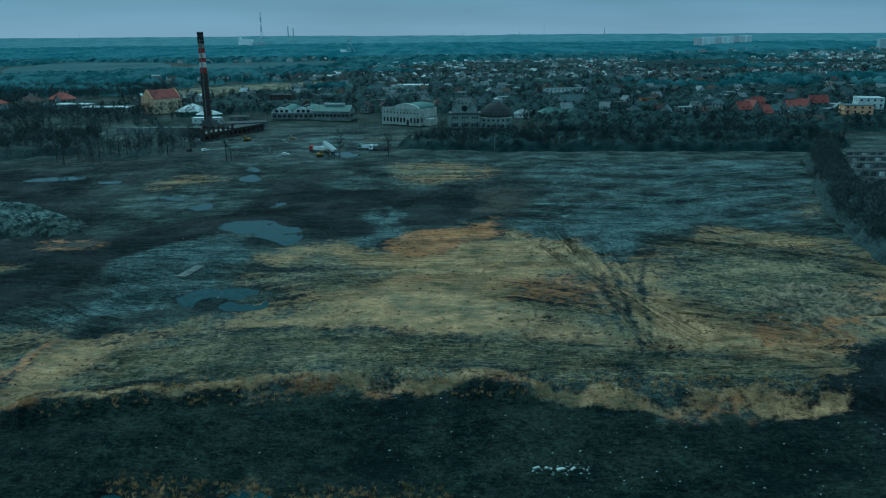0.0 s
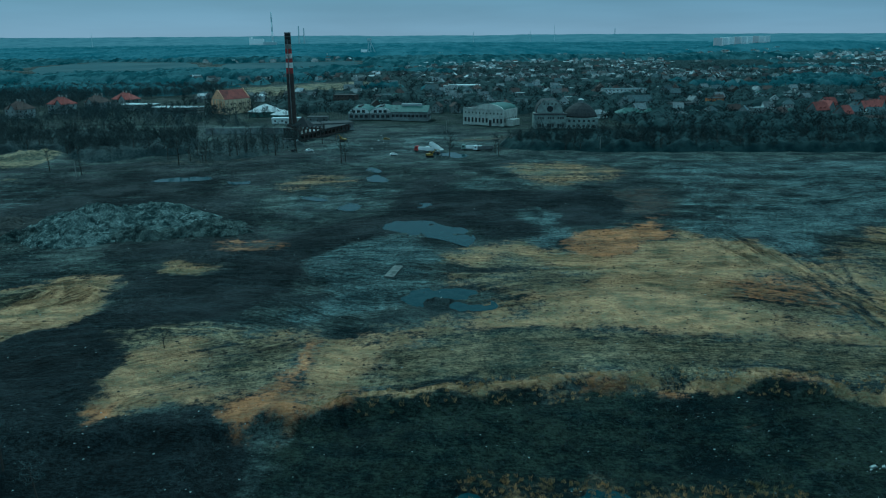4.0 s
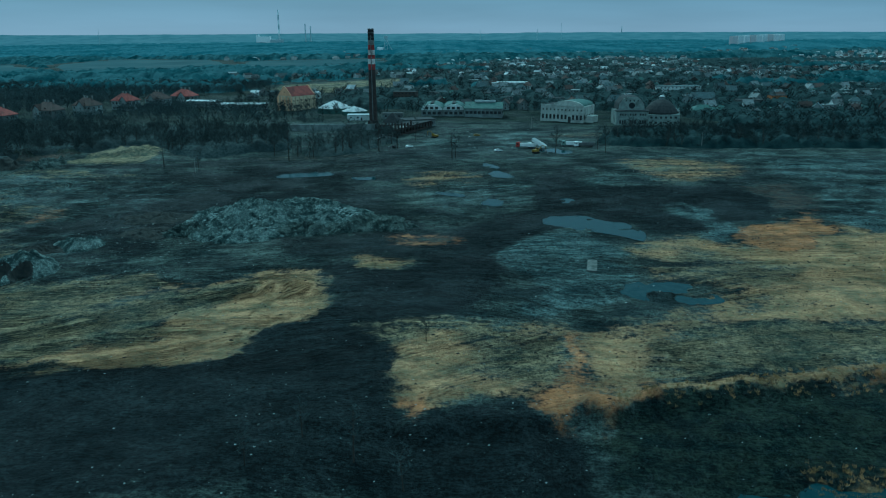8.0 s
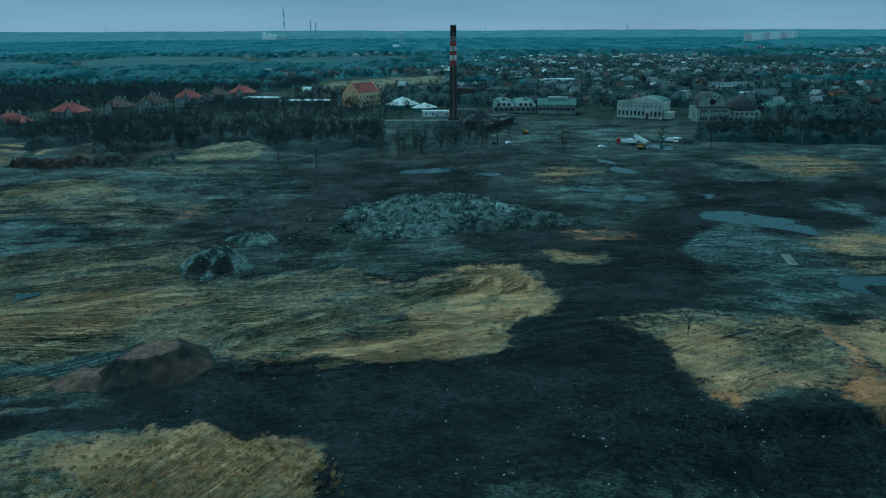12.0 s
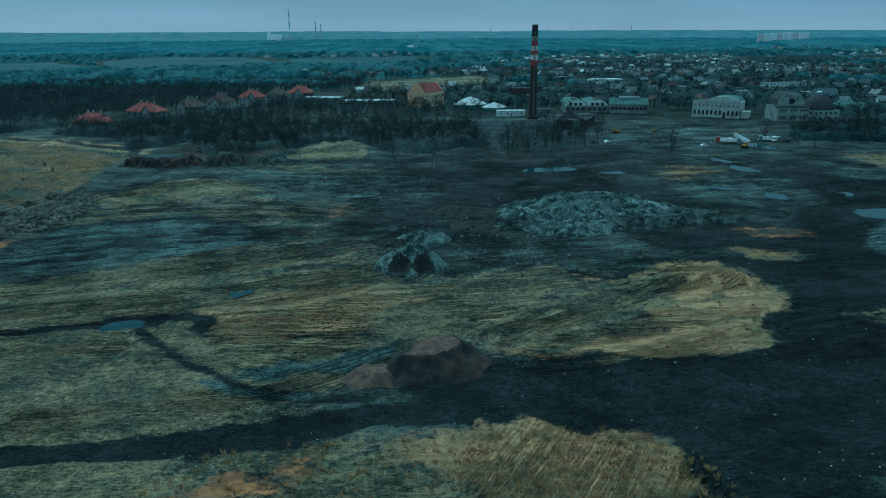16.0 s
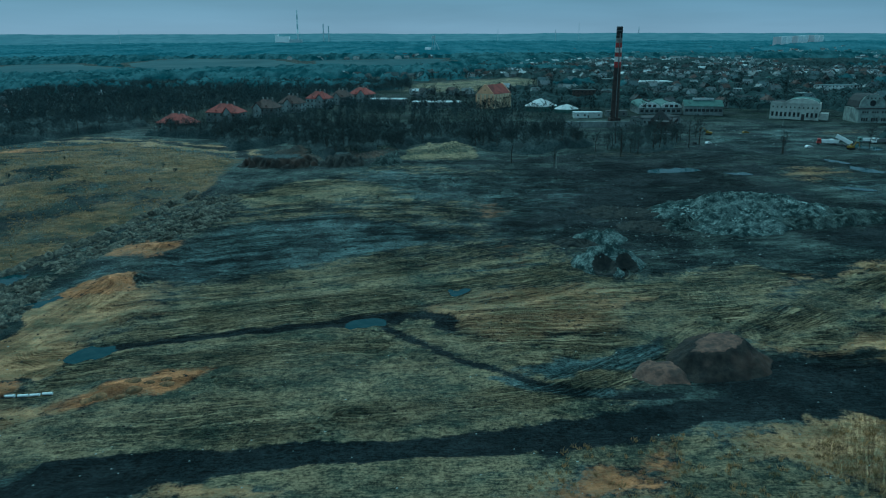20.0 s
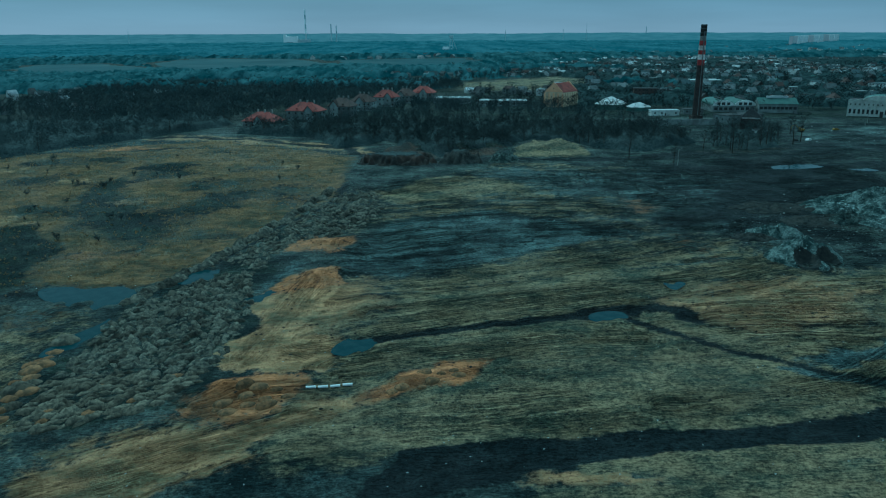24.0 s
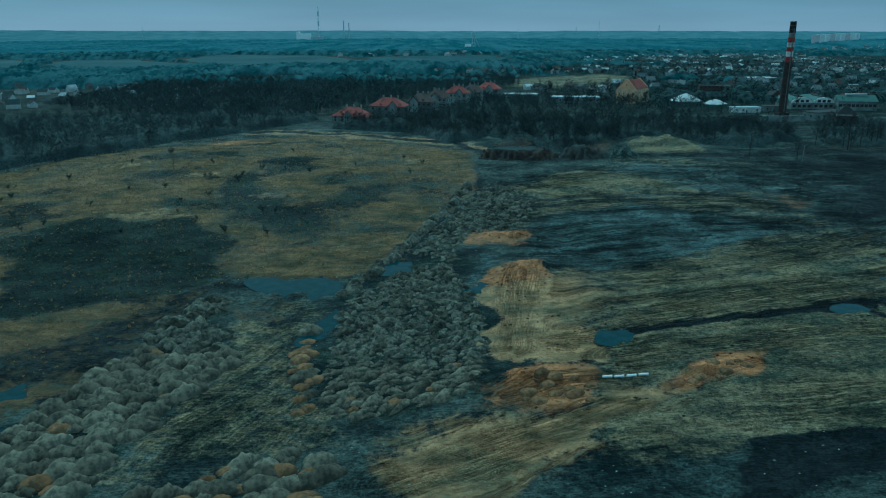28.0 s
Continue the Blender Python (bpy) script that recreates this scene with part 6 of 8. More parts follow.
def gable_walls(w, d, h, rise):
    return solid([(-w / 2, -d / 2, -1), (w / 2, -d / 2, -1), (w / 2, d / 2, -1), (-w / 2, d / 2, -1), (-w / 2, -d / 2, h), (w / 2, -d / 2, h), (w / 2, d / 2, h), (-w / 2, d / 2, h), (-w / 2, 0, h + rise), (w / 2, 0, h + rise)],
                 [(0, 3, 2, 1), (0, 1, 5, 4), (2, 3, 7, 6), (0, 4, 8, 7, 3), (1, 2, 6, 9, 5), (4, 5, 9, 8), (6, 7, 8, 9)])


def gable_roof(w, d, h, rise, over=0.5, thick=0.22):
    k = over * rise / (d / 2)
    o = [(-d / 2 - over, h - k), (0, h + rise), (d / 2 + over, h - k), (d / 2 + over, h - k + thick), (0, h + rise + thick * 1.2), (-d / 2 - over, h - k + thick)]
    bm = prism(o, -w / 2 - over, w / 2 + over)
    bmesh.ops.rotate(bm, verts=bm.verts, matrix=Matrix.Rotation(radians(90), 3, "Z"))
    bmesh.ops.translate(bm, verts=bm.verts, vec=(0, 0, 0.02))
    return bm


def hip_roof(w, d, h, rise, over=0.7, thick=0.2, ridge=0.35):
    a, b, r = w / 2 + over, d / 2 + over, w / 2 * ridge
    z = h + 0.02
    return solid([(-a, -b, z), (a, -b, z), (a, b, z), (-a, b, z), (-a, -b, z + thick), (a, -b, z + thick), (a, b, z + thick), (-a, b, z + thick), (-r, 0, z + rise), (r, 0, z + rise)],
                 [(0, 3, 2, 1), (0, 1, 5, 4), (1, 2, 6, 5), (2, 3, 7, 6), (3, 0, 4, 7), (4, 5, 9, 8), (5, 6, 9), (6, 7, 8, 9), (7, 4, 8)])


def flat_roof(w, d, h, over=0.3, thick=0.35):
    return boxes((-w / 2 - over, w / 2 + over, -d / 2 - over, d / 2 + over, h + 0.02, h + thick))


def house(x, y, w, d, h, rise, roof, wall_m, roof_m, turn, label, name="house", floors=2, cols=3, category="house", group="", framed=False, chimneys=1, dormers=0, z=None):
    ob = empty(name, x, y, height_at(x, y) if z is None else z, turn, label, category, group)
    if roof == "gable":
        part("wall", gable_walls(w, d, h, rise), wall_m, ob)
        part("roof", gable_roof(w, d, h, rise), roof_m, ob)
    else:
        part("wall", boxes((-w / 2, w / 2, -d / 2, d / 2, -1, h)), wall_m, ob)
        part("roof", hip_roof(w, d, h, rise) if roof == "hip" else flat_roof(w, d, h), roof_m, ob)
    size = (1.1, 1.5) if w < 16 else (1.6, 1.5)
    step_z = h / floors
    for fl in range(floors):
        zz = fl * step_z + step_z * 0.35
        for c in range(cols):
            xx = -w / 2 + w * (c + 0.5) / cols
            if not (fl == 0 and c == cols // 2):
                window_at(ob, size, xx, -d / 2, zz, 0, framed)
        for s in (-1, 1):
            window_at(ob, size, s * w / 2, -d * 0.2, zz, 90 * s, framed)
            window_at(ob, size, s * w / 2, d * 0.2, zz, 90 * s, framed)
    part("door", boxes((-0.55, 0.55, -d / 2 - 0.05, -d / 2 + 0.1, 0, 2.1)), M_DARKROOF, ob, "dark wooden door")
    for k in range(chimneys):
        cx = (-0.28 + 0.56 * k) * w * 0.6 if chimneys > 1 else 0.18 * w
        part("chimney", boxes((cx - 0.4, cx + 0.4, 0.3, 1.1, h + rise * 0.45, h + rise + 1.0)), M_BRICKWALL, ob, "brick chimney stack")
    for k in range(dormers):
        dx = (k - (dormers - 1) / 2) * w * 0.34
        part("dormer", prism([(dx - 1.1, h + 0.6), (dx + 1.1, h + 0.6), (dx + 1.1, h + 1.7), (dx, h + 2.5), (dx - 1.1, h + 1.7)], -d / 2 + 0.6, -d / 2 + 3.4), roof_m, ob, "small roof dormer")
    return ob


# ---- the tall works chimney ----
def works_chimney(x, y):
    z0, top = height_at(x, y), 71.6
    ob = empty("works_chimney", x, y, z0, 0, "tall tapering brick works chimney with red and white bands", "chimney")
    H = top - z0
    rad = lambda h: 3.0 - 0.85 * h / H
    levels = [(0, H - 28.6, M_BRICK, "shaft", "sooty brown brick shaft"), (H - 28.6, H - 24.6, M_RED, "band", "red painted band"), (H - 24.6, H - 21, M_WHITE, "band", "white painted band"),
              (H - 21, H - 18, M_RED, "band", "red painted band"), (H - 18, H - 14.7, M_WHITE, "band", "white painted band"), (H - 14.7, H - 11.2, M_RED, "band", "red painted band"),
              (H - 11.2, H - 8, M_DIRTY, "band", "dirty white band"), (H - 8, H, M_SOOT, "crown", "soot-black top")]
    for a, b, m, name, label in levels:
        bm = bmesh.new()
        n = max(1, int((b - a) / 6))
        for k in range(n):
            p, q = a + (b - a) * k / n, a + (b - a) * (k + 1) / n
            tube(bm, (0, 0, p - (1.0 if p == 0 else 0)), (0, 0, q), rad(p), rad(q), 28, cap=(k == n - 1))
        bmesh.ops.remove_doubles(bm, verts=bm.verts[:], dist=0.001)
        part(name, bm, m, ob, label, smooth=False)
    for h in (H - 0.7, H - 3.0, H - 6.0):
        part("iron_ring", tubes((((0, 0, h)), (0, 0, h + 0.35), rad(h) + 0.16, rad(h) + 0.16), sides=28), M_STEEL, ob, "grey iron hoop")
    part("plinth", boxes((-3.8, 3.8, -3.8, 3.8, -1, 3.5)), M_BRICK, ob)
    for h in np.arange(4, H - 7, 6):
        part("ladder", boxes((-0.32, 0.32, -rad(h) - 0.14, -rad(h) - 0.02, h, h + 5.9)), M_STEEL, ob, "climbing irons")
    return ob


works_chimney(-173.7, 548.1)


# ---- the great hall with its curved gable ----
def great_hall():
    turn = math.degrees(math.atan2(552.5 - 570, -17.7 + 46.6))
    L, D, H = 33.8, 24.0, 12.0
    ob = empty("engine_hall", -32.2, 561.3, height_at(-32, 561) - 0.2, turn, "grey plastered engine hall with tall windows and curved gable", "hall")
    part("wall", boxes((-L / 2, L / 2, 0, D, -1, H)), M_PLASTER, ob)
    arc = [(4.5 + 12 * math.cos(a), H + 4.2 * math.sin(a)) for a in np.linspace(0, math.pi, 15)]
    part("gable", prism([(x, z) for x, z in arc], -0.15, 1.2), M_PLASTER, ob, "curved front gable")
    part("cornice", boxes((-L / 2 - 0.4, L / 2 + 0.4, -0.45, 0.2, H - 0.1, H + 0.9)), M_PLASTER, ob)
    vault = [(4.5 + 11.4 * math.cos(a), H + 3.7 * math.sin(a)) for a in np.linspace(0, math.pi, 15)]
    part("vault_roof", prism(vault, 1.2, D + 0.4), M_GREENROOF, ob, "barrel-vaulted grey-green roof")
    part("flat_roof", boxes((-L / 2, -7.6, 0.2, D, H + 0.02, H + 0.25)), M_DARKROOF, ob)
    for k in range(11):
        x = -L / 2 + 1.6 + k * (L - 3.2) / 10
        if k != 7:
            window_at(ob, (1.6, 3.4), x, 0, 2.2)
        window_at(ob, (0.9, 1.2), x, 0, 8.6)
    for k in range(12):
        x = -L / 2 + k * L / 11
        part("pilaster", boxes((x - 0.35, x + 0.35, -0.3, 0.02, -1, H - 0.1)), M_PLASTER, ob)
    part("door", boxes((5.1, 7.7, -0.12, 0.1, 0, 4.4)), M_DARKROOF, ob, "tall dark doorway")
    for k in range(6):
        window_at(ob, (1.6, 3.4), L / 2, 3 + k * 3.6, 2.4, 90)
    part("annex", boxes((L / 2 + 0.5, L / 2 + 6, 4, 16, -1, 5)), M_PLASTER, ob, "low side annex")
    return ob


great_hall()


# ---- the domed building ----
def domed_house():
    ob = empty("domed_building", 3.5, 537.0, height_at(10, 540) - 0.3, -3, "old grey building with arched gable and domed roof", "building")
    part("front_wall", boxes((0, 23, 0, 22, -1, 10.5)), M_OLDPLASTER, ob)
    part("front_roof", boxes((-0.6, 23.6, -0.6, 6, 10.52, 11.2)), M_DARKROOF, ob)
    g = [(2.0, 11.2), (21.0, 11.2), (20.2, 15.5), (17.6, 19.0), (15.5, 20.2), (7.5, 20.2), (5.4, 19.0), (2.8, 15.5)]
    part("arched_gable", prism(g, 4.2, 5.4), M_OLDPLASTER, ob, "tall curved gable with a round window")
    part("gable_roof", prism([(11.5 + (x - 11.5) * 1.04, z + 0.25) for x, z in g], 5.4, 22), M_DARKROOF, ob, "dark roof behind the gable")
    part("round_window", tubes(((11.5, 4.05, 14.3), (11.5, 4.35, 14.3), 2.2, 2.2), sides=20), M_GLASS, ob, "round dark window")
    for k in range(4):
        window_at(ob, (0.9, 1.2), 7.3 + 2.8 * k, 4.2, 17.2)
    for c in range(3):
        for k in range(3):
            window_at(ob, (1.3, 2.6), 3 + c * 7.2 + k * 1.7, 0, 1.6)
            window_at(ob, (1.1, 1.5), 3 + c * 7.2 + k * 1.7, 0, 7.4)
    part("side_wing", boxes((23.2, 46, 1.5, 24, -1, 8)), M_OLDPLASTER, ob, "lower side wing")
    for k in range(6):
        window_at(ob, (1.6, 1.5), 25.5 + k * 3.5, 1.5, 5.2)
        window_at(ob, (1.6, 1.5), 25.5 + k * 3.5, 1.5, 1.4)
    for k in range(6):
        window_at(ob, (1.3, 2.6), 46, 4 + k * 3.5, 4.6, 90)
    bm = bmesh.new()
    ring = []
    for i, (r, z) in enumerate(((12.2, 8.02), (12.4, 9.2), (11.2, 11.5), (9.2, 14), (6.6, 16.2), (3.6, 17.8), (1.6, 18.3))):
        ring.append([bm.verts.new((34.5 + r * 0.98 * math.cos(a), 12.5 + r * 0.9 * math.sin(a), z)) for a in np.arange(24) * math.pi / 12])
        if i:
            for k in range(24):
                bm.faces.new((ring[-2][k], ring[-2][(k + 1) % 24], ring[-1][(k + 1) % 24], ring[-1][k]))
    bm.faces.new(ring[-1])
    part("dome", bm, M_DARKROOF, ob, "broad dark domed roof")
    lan = part("lantern", tubes(((34.5, 12.5, 18.2), (34.5, 12.5, 20.2), 2.0, 1.9), sides=12), M_PALEROOF, ob, "pale roof lantern")
    part("cap", tubes(((34.5, 12.5, 20.2), (34.5, 12.5, 21.2), 2.2, 0.6), sides=12), M_BRIGHTROOF, lan)
    return ob


domed_house()


# ---- vaulted workshops ----
def vaulted_workshop():
    z = height_at(-122, 605) - 0.2
    ob = empty("vaulted_workshop", -139.7, 604, z, -3, "pale workshop under two barrel vaults with glazed gables", "workshop")
    for k in range(2):
        x0 = k * 17.6
        part("wall", boxes((x0, x0 + 17.2, 0, 32, -1, 5.2)), M_GREYWALL, ob)
        arc = [(x0 + 8.6 + 8.6 * math.cos(a), 5.2 + 4.4 * math.sin(a)) for a in np.linspace(0, math.pi, 17)]
        part("gable", prism(arc, -0.1, 0.9), M_LIGHTWALL, ob, "pale arched gable")
        part("vault_roof", prism([(x0 + 8.6 + (x - x0 - 8.6) * 1.03, z2 + 0.15) for x, z2 in arc], 0.9, 33), M_GREENROOF, ob, "curved grey-green roof")
        part("ridge_vent", boxes((x0 + 7.4, x0 + 9.8, 4, 22, 9.6, 10.6)), M_DARKROOF, ob)
        for c in range(4):
            window_at(ob, (2.6, 2.2), x0 + 2.6 + c * 4, 0, 1.6)
        for c in range(3):
            window_at(ob, (2.6, 2.2), x0 + 4.6 + c * 4, -0.1, 5.6)
    hb = empty("green_roofed_shed", -103.5, 592, z + 0.1, -9, "long glazed shed with green roof and white skylight", "shed")
    part("wall", gable_walls(30, 17, 7, 4.2), M_GREYWALL, hb)
    part("roof", gable_roof(30, 17, 7, 4.2), M_GREENROOF, hb)
    part("skylight", boxes((-7.5, 9, -1.2, 1.2, 11.2, 12.8)), M_BRIGHTROOF, hb, "bright ridge skylight")
    for c in range(9):
        window_at(hb, (2.6, 2.2), -13 + c * 3.25, -8.5, 2.6)
    for c in range(4):
        window_at(hb, (2.6, 2.2), 15, -5.5 + c * 3.6, 2.6, 90)
    hb.matrix_basis = pose(-88.5, 603, z + 0.1, 0, 0, -9)


vaulted_workshop()


# ---- the roofless brick works beside the chimney ----
def brick_ruin():
    ob = empty("ruined_works", -156, 480, height_at(-155, 490) - 0.3, 66, "derelict two-storey brick works with empty window openings", "ruin")
    L, D, H = 66, 12, 8.5
    # long wall built of piers, sills and lintels round real openings
    bays = 14
    for side, y0 in (("front_wall", -0.5), ("back_wall", D - 0.5)):
        spec = []
        for k in range(bays + 1):
            x = k * L / bays
            spec.append((x - 0.8, x + 0.8, y0, y0 + 0.5, -1, H - 0.6 * (k % 3) if k < 7 else 4.6))
        for k in range(bays):
            xa, xb = k * L / bays + 0.9, (k + 1) * L / bays - 0.9
            spec += [(xa, xb, y0 + 0.03, y0 + 0.47, -1, 1.2), (xa, xb, y0 + 0.03, y0 + 0.47, 3.6, 4.8 if k < 6 else 4.4)] + ([(xa, xb, y0 + 0.03, y0 + 0.47, 7.4, H - 0.9)] if k < 6 else [])
        part(side, boxes(*spec), M_BRICK, ob)
    part("end_wall", boxes((-0.9, -0.4, 0.05, D - 0.55, -1, H)), M_BRICK, ob)
    part("end_wall", boxes((L + 0.4, L + 0.9, 0.05, D - 0.55, -1, 4.6)), M_BRICK, ob)
    part("upper_floor", boxes((0, 28, 0.05, D - 0.55, 4.2, 4.5)), M_CONCRETE, ob)
    part("roof", prism([(29, 4.65), (L + 0.8, 4.65), (L + 0.8, 4.95), (29, 5.2)], -0.9, D), M_DARKROOF, ob, "sagging dark roof over part of it")
    part("turret_roof", solid([(9, -1, H), (17.5, -1, H), (17.5, D, H), (9, D, H), (13.2, D / 2, H + 6.5)], [(0, 3, 2, 1), (0, 1, 4), (1, 2, 4), (2, 3, 4), (3, 0, 4)]), M_DARKROOF, ob, "steep dark pyramid roof")


brick_ruin()
for x, y, w, d, h, t, m, r, label in ((-200, 520, 60, 1.2, 4.2, 0, M_GREYWALL, None, "long pale boundary wall of the works"),
                                      (-146, 538, 34, 14, 5, 20, M_GREYWALL, M_DARKROOF, "low works shed with dark flat roof"),
                                      (-186, 585, 22, 8, 4, 0, M_LIGHTWALL, M_BRIGHTROOF, "low pale works shed"),
                                      (-162, 590, 16, 8, 4, 0, M_GREYWALL, M_DARKROOF, "low works shed with dark flat roof"),
                                      (-160, 470, 8, 5, 3, 0, M_LIGHTWALL, M_DARKROOF, "small pale hut in the yard")):
    if r is None:
        ob = new("wall", mesh_of("wall", boxes((-w / 2, w / 2, -d / 2, d / 2, -1, h), (-w / 2 - 0.1, w / 2 + 0.1, -d / 2 - 0.15, d / 2 + 0.15, h + 0.004, h + 0.3)), m))
        ob.location = (x, y, height_at(x, y))
        tagged(ob, label, "wall")
    else:
        house(x, y, w, d, h, 0, "flat", m, r, t, label, "shed", 1, max(2, int(w / 5)), "shed", chimneys=0)


# ---- the granary with the red roof, white tents, sheds ----
def granary():
    ob = empty("granary", -253, 671, height_at(-253, 671), 52, "cream granary with buttressed walls and red saddle roof", "granary")
    part("wall", gable_walls(27, 18, 13, 7.2), M_CREAM, ob)
    part("roof", gable_roof(27, 18, 13, 7.2, 0.4), M_TILE, ob, "red tiled saddle roof")
    for x in (-13.6, 13.6):
        part("parapet", prism([(-9.2, 13.0), (9.2, 13.0), (0.7, 21.0), (-0.7, 21.0)], -0.3, 0.3), M_PEACH, ob, "pale gable parapet").matrix_basis = pose(x, 0, 0, 0, 0, 90)
    for k in range(7):
        x = -13.5 + k * 27 / 6
        part("buttress", boxes((x - 0.6, x + 0.6, -9.8, -9.0, -1, 12)), M_CREAM, ob)
    for k in range(5):
        y = -9 + k * 18 / 4
        part("buttress", boxes((-14.3, -13.5, y - 0.6, y + 0.6, -1, 12)), M_PEACH, ob)
    for k in range(6):
        window_at(ob, (1.1, 1.5), -11.2 + k * 4.5, -9, 8)
        window_at(ob, (1.1, 1.5), -11.2 + k * 4.5, -9, 3)
    for y in (-6.7, -2.2, 2.3, 6.8):
        window_at(ob, (0.9, 1.2), -13.5, y, 8, -90)
    window_at(ob, (0.9, 1.2), -13.9, 0, 15.5, -90)

granary()


M_CANVAS = material("weathered_white_canvas", (0.50, 0.51, 0.50), (0.38, 0.39, 0.39), scale=0.25, bump=0.1, stain=(0.26, 0.27, 0.27), stain_scale=0.12)


def tent(x, y, r, wall, rise, label):
    ob = empty("tent_hall", x, y, height_at(x, y), 12, label, "tent hall")
    n = 10
    p = [(r * math.cos(a), r * 0.8 * math.sin(a)) for a in np.arange(n) * 2 * math.pi / n]
    part("wall", solid([(a * 0.97, b * 0.97, -1) for a, b in p] + [(a * 0.97, b * 0.97, wall) for a, b in p], [tuple(range(n))[::-1], tuple(range(n, 2 * n))] + [(i, (i + 1) % n, n + (i + 1) % n, n + i) for i in range(n)]), M_GREENROOF, ob, "grey-green side sheeting")
    part("canopy", solid([(a, b, wall + 0.02) for a, b in p] + [(a * 0.45, b * 0.45, wall + rise * 0.62) for a, b in p] + [(0, 0, wall + rise)],
                         [(i, (i + 1) % n, n + (i + 1) % n, n + i) for i in range(n)] + [(n + i, n + (i + 1) % n, 2 * n) for i in range(n)] + [tuple(range(n))[::-1]]), M_CANVAS, ob, "white pointed canopy")


tent(-215, 640, 15, 4.2, 6.2, "white tent-roofed hall behind the trees")
tent(-196, 622, 11, 3.2, 4.0, "smaller white tent-roofed hall beside the chimney")
house(-350, 706, 34, 14, 5.5, 0, "flat", M_GREYWALL, M_BRIGHTROOF, -12, "low shed with a bright flat roof", "shed", 1, 6, "shed", chimneys=0)
house(-304, 676, 44, 16, 5.0, 0, "flat", M_GREYWALL, M_BRIGHTROOF, -6, "long shed with a pale flat roof", "shed", 1, 8, "shed", chimneys=0)

# ---- the row of villas ----
VILLAS = [(-492.8, 538), (-467.9, 576), (-443, 606), (-429.2, 645), (-410.7, 681), (-394.1, 716), (-377, 741), (-350, 706), (-304, 676), (-253, 671), (-330, 706)]
for k, (x, y, top, w, m) in enumerate(((-492.8, 538, 11.5, 26, M_TILE), (-467.9, 576, 14.9, 27, M_TILE), (-443, 606, 15.4, 20, M_OLDTILE), (-429.2, 645, 15.3, 19, M_OLDTILE),
                                       (-410.7, 681, 16, 20, M_TILE), (-394.1, 716, 14.5, 19, M_OLDTILE), (-377, 741, 15, 22, M_TILE))):
    z = height_at(x, y)
    eave = top - z - 5.6
    villa = house(x, y, w, 14, top - z - 5.6, 6.4, "hip", M_GREYWALL, m, -18, "two-storey villa with %s hipped roof and dormers" % ("bright red" if m is M_TILE else "weathered brown"), "villa", 2, 5, "villa", "row of villas", True, 0, 2)
    gx = w * (0.0, 0.22, -0.2, 0.0, 0.2, -0.1, 0.1)[k]
    part("bay_wall", prism([(gx - 3.4, -1), (gx + 3.4, -1), (gx + 3.4, eave + 0.4), (gx, eave + 4.2), (gx - 3.4, eave + 0.4)], -8.6, -2), M_GREYWALL, villa, "projecting gabled bay")
    part("bay_roof", prism([(gx - 4.2, eave + 0.1), (gx, eave + 4.9), (gx + 4.2, eave + 0.1), (gx + 4.2, eave - 0.3), (gx, eave + 4.4), (gx - 4.2, eave - 0.3)], -9.2, 0.5), m, villa, "tiled gable roof over the bay")
    for fl in range(2):
        window_at(villa, (1.1, 1.5), gx, -8.6, 1.2 + fl * eave * 0.45, 0, True)
    for cx, cy in ((-w * 0.2, 1.5), (w * 0.06, -0.6), (w * 0.24, 1.0)):
        part("chimney", boxes((cx - 0.55, cx + 0.55, cy, cy + 1.2, eave + 3.0, eave + 8.0)), M_CONCRETE, villa, "tall pale chimney stack")

# ---- landmarks of the town ----
house(311, 562, 20, 13, 12.5, 0, "flat", M_PEACH, M_GREYROOF, -12, "peach rendered block of flats with dark stair window", "apartment_block", 4, 4, "apartment block", "", True, 0)
house(340, 598, 19, 14, 15, 0, "flat", M_LIGHTWALL, M_BRIGHTROOF, -12, "white block of flats with a pale flat roof", "apartment_block", 4, 4, "apartment block", "", True, 0)
for x, y, w, t in ((240, 600, 13, 20), (252, 612, 11, -60), (285, 608, 15, 10), (297, 618, 11, -50), (268, 640, 11, 15), (325, 650, 16, 0), (246, 572, 10, 30)):
    house(x, y, w, 10, 6.8, 5.6, "gable", M_GREYWALL, M_TILE, t, "villa with steep bright red tiled gables", "villa", 2, 3, "villa", "red-roofed villas", True, 2, 2)
house(268, 555, 30, 9, 3.5, 2.4, "gable", M_BRICKWALL, M_OLDTILE, -4, "low outbuilding with dark red roof", "outbuilding", 1, 6, "outbuilding", chimneys=0)
house(190, 695, 14, 10, 7.5, 0, "flat", M_ORANGE, M_DARKROOF, 0, "bright orange flat-roofed house", framed=True, chimneys=0)
house(118, 690, 22, 11, 6.5, 5, "gable", M_LIGHTWALL, M_GREYROOF, 8, "white house with a grey saddle roof", framed=True)
house(88, 600, 22, 12, 5, 4, "hip", M_GREYWALL, M_GREENROOF, 5, "low grey house with a hipped roof", framed=True)
house(150, 660, 24, 11, 7, 0, "flat", M_GREYWALL, M_DARKROOF, 0, "dark flat-roofed apartment house", framed=True, chimneys=0)
house(130, 800, 46, 12, 9, 0, "flat", M_LIGHTWALL, M_GREYROOF, 6, "long pale three-storey block", "apartment_block", 3, 11, "apartment block", chimneys=0)
house(-40, 905, 44, 22, 7, 0, "flat", M_LIGHTWALL, M_BRIGHTROOF, 0, "white flat-roofed shop hall", "shop", 1, 8, "shop", chimneys=0)
house(-158, 735, 22, 12, 10, 0, "flat", M_BRICKWALL, M_DARKROOF, -10, "brown brick tenement with dark flat roof", "tenement", 3, 6, "tenement", chimneys=1)

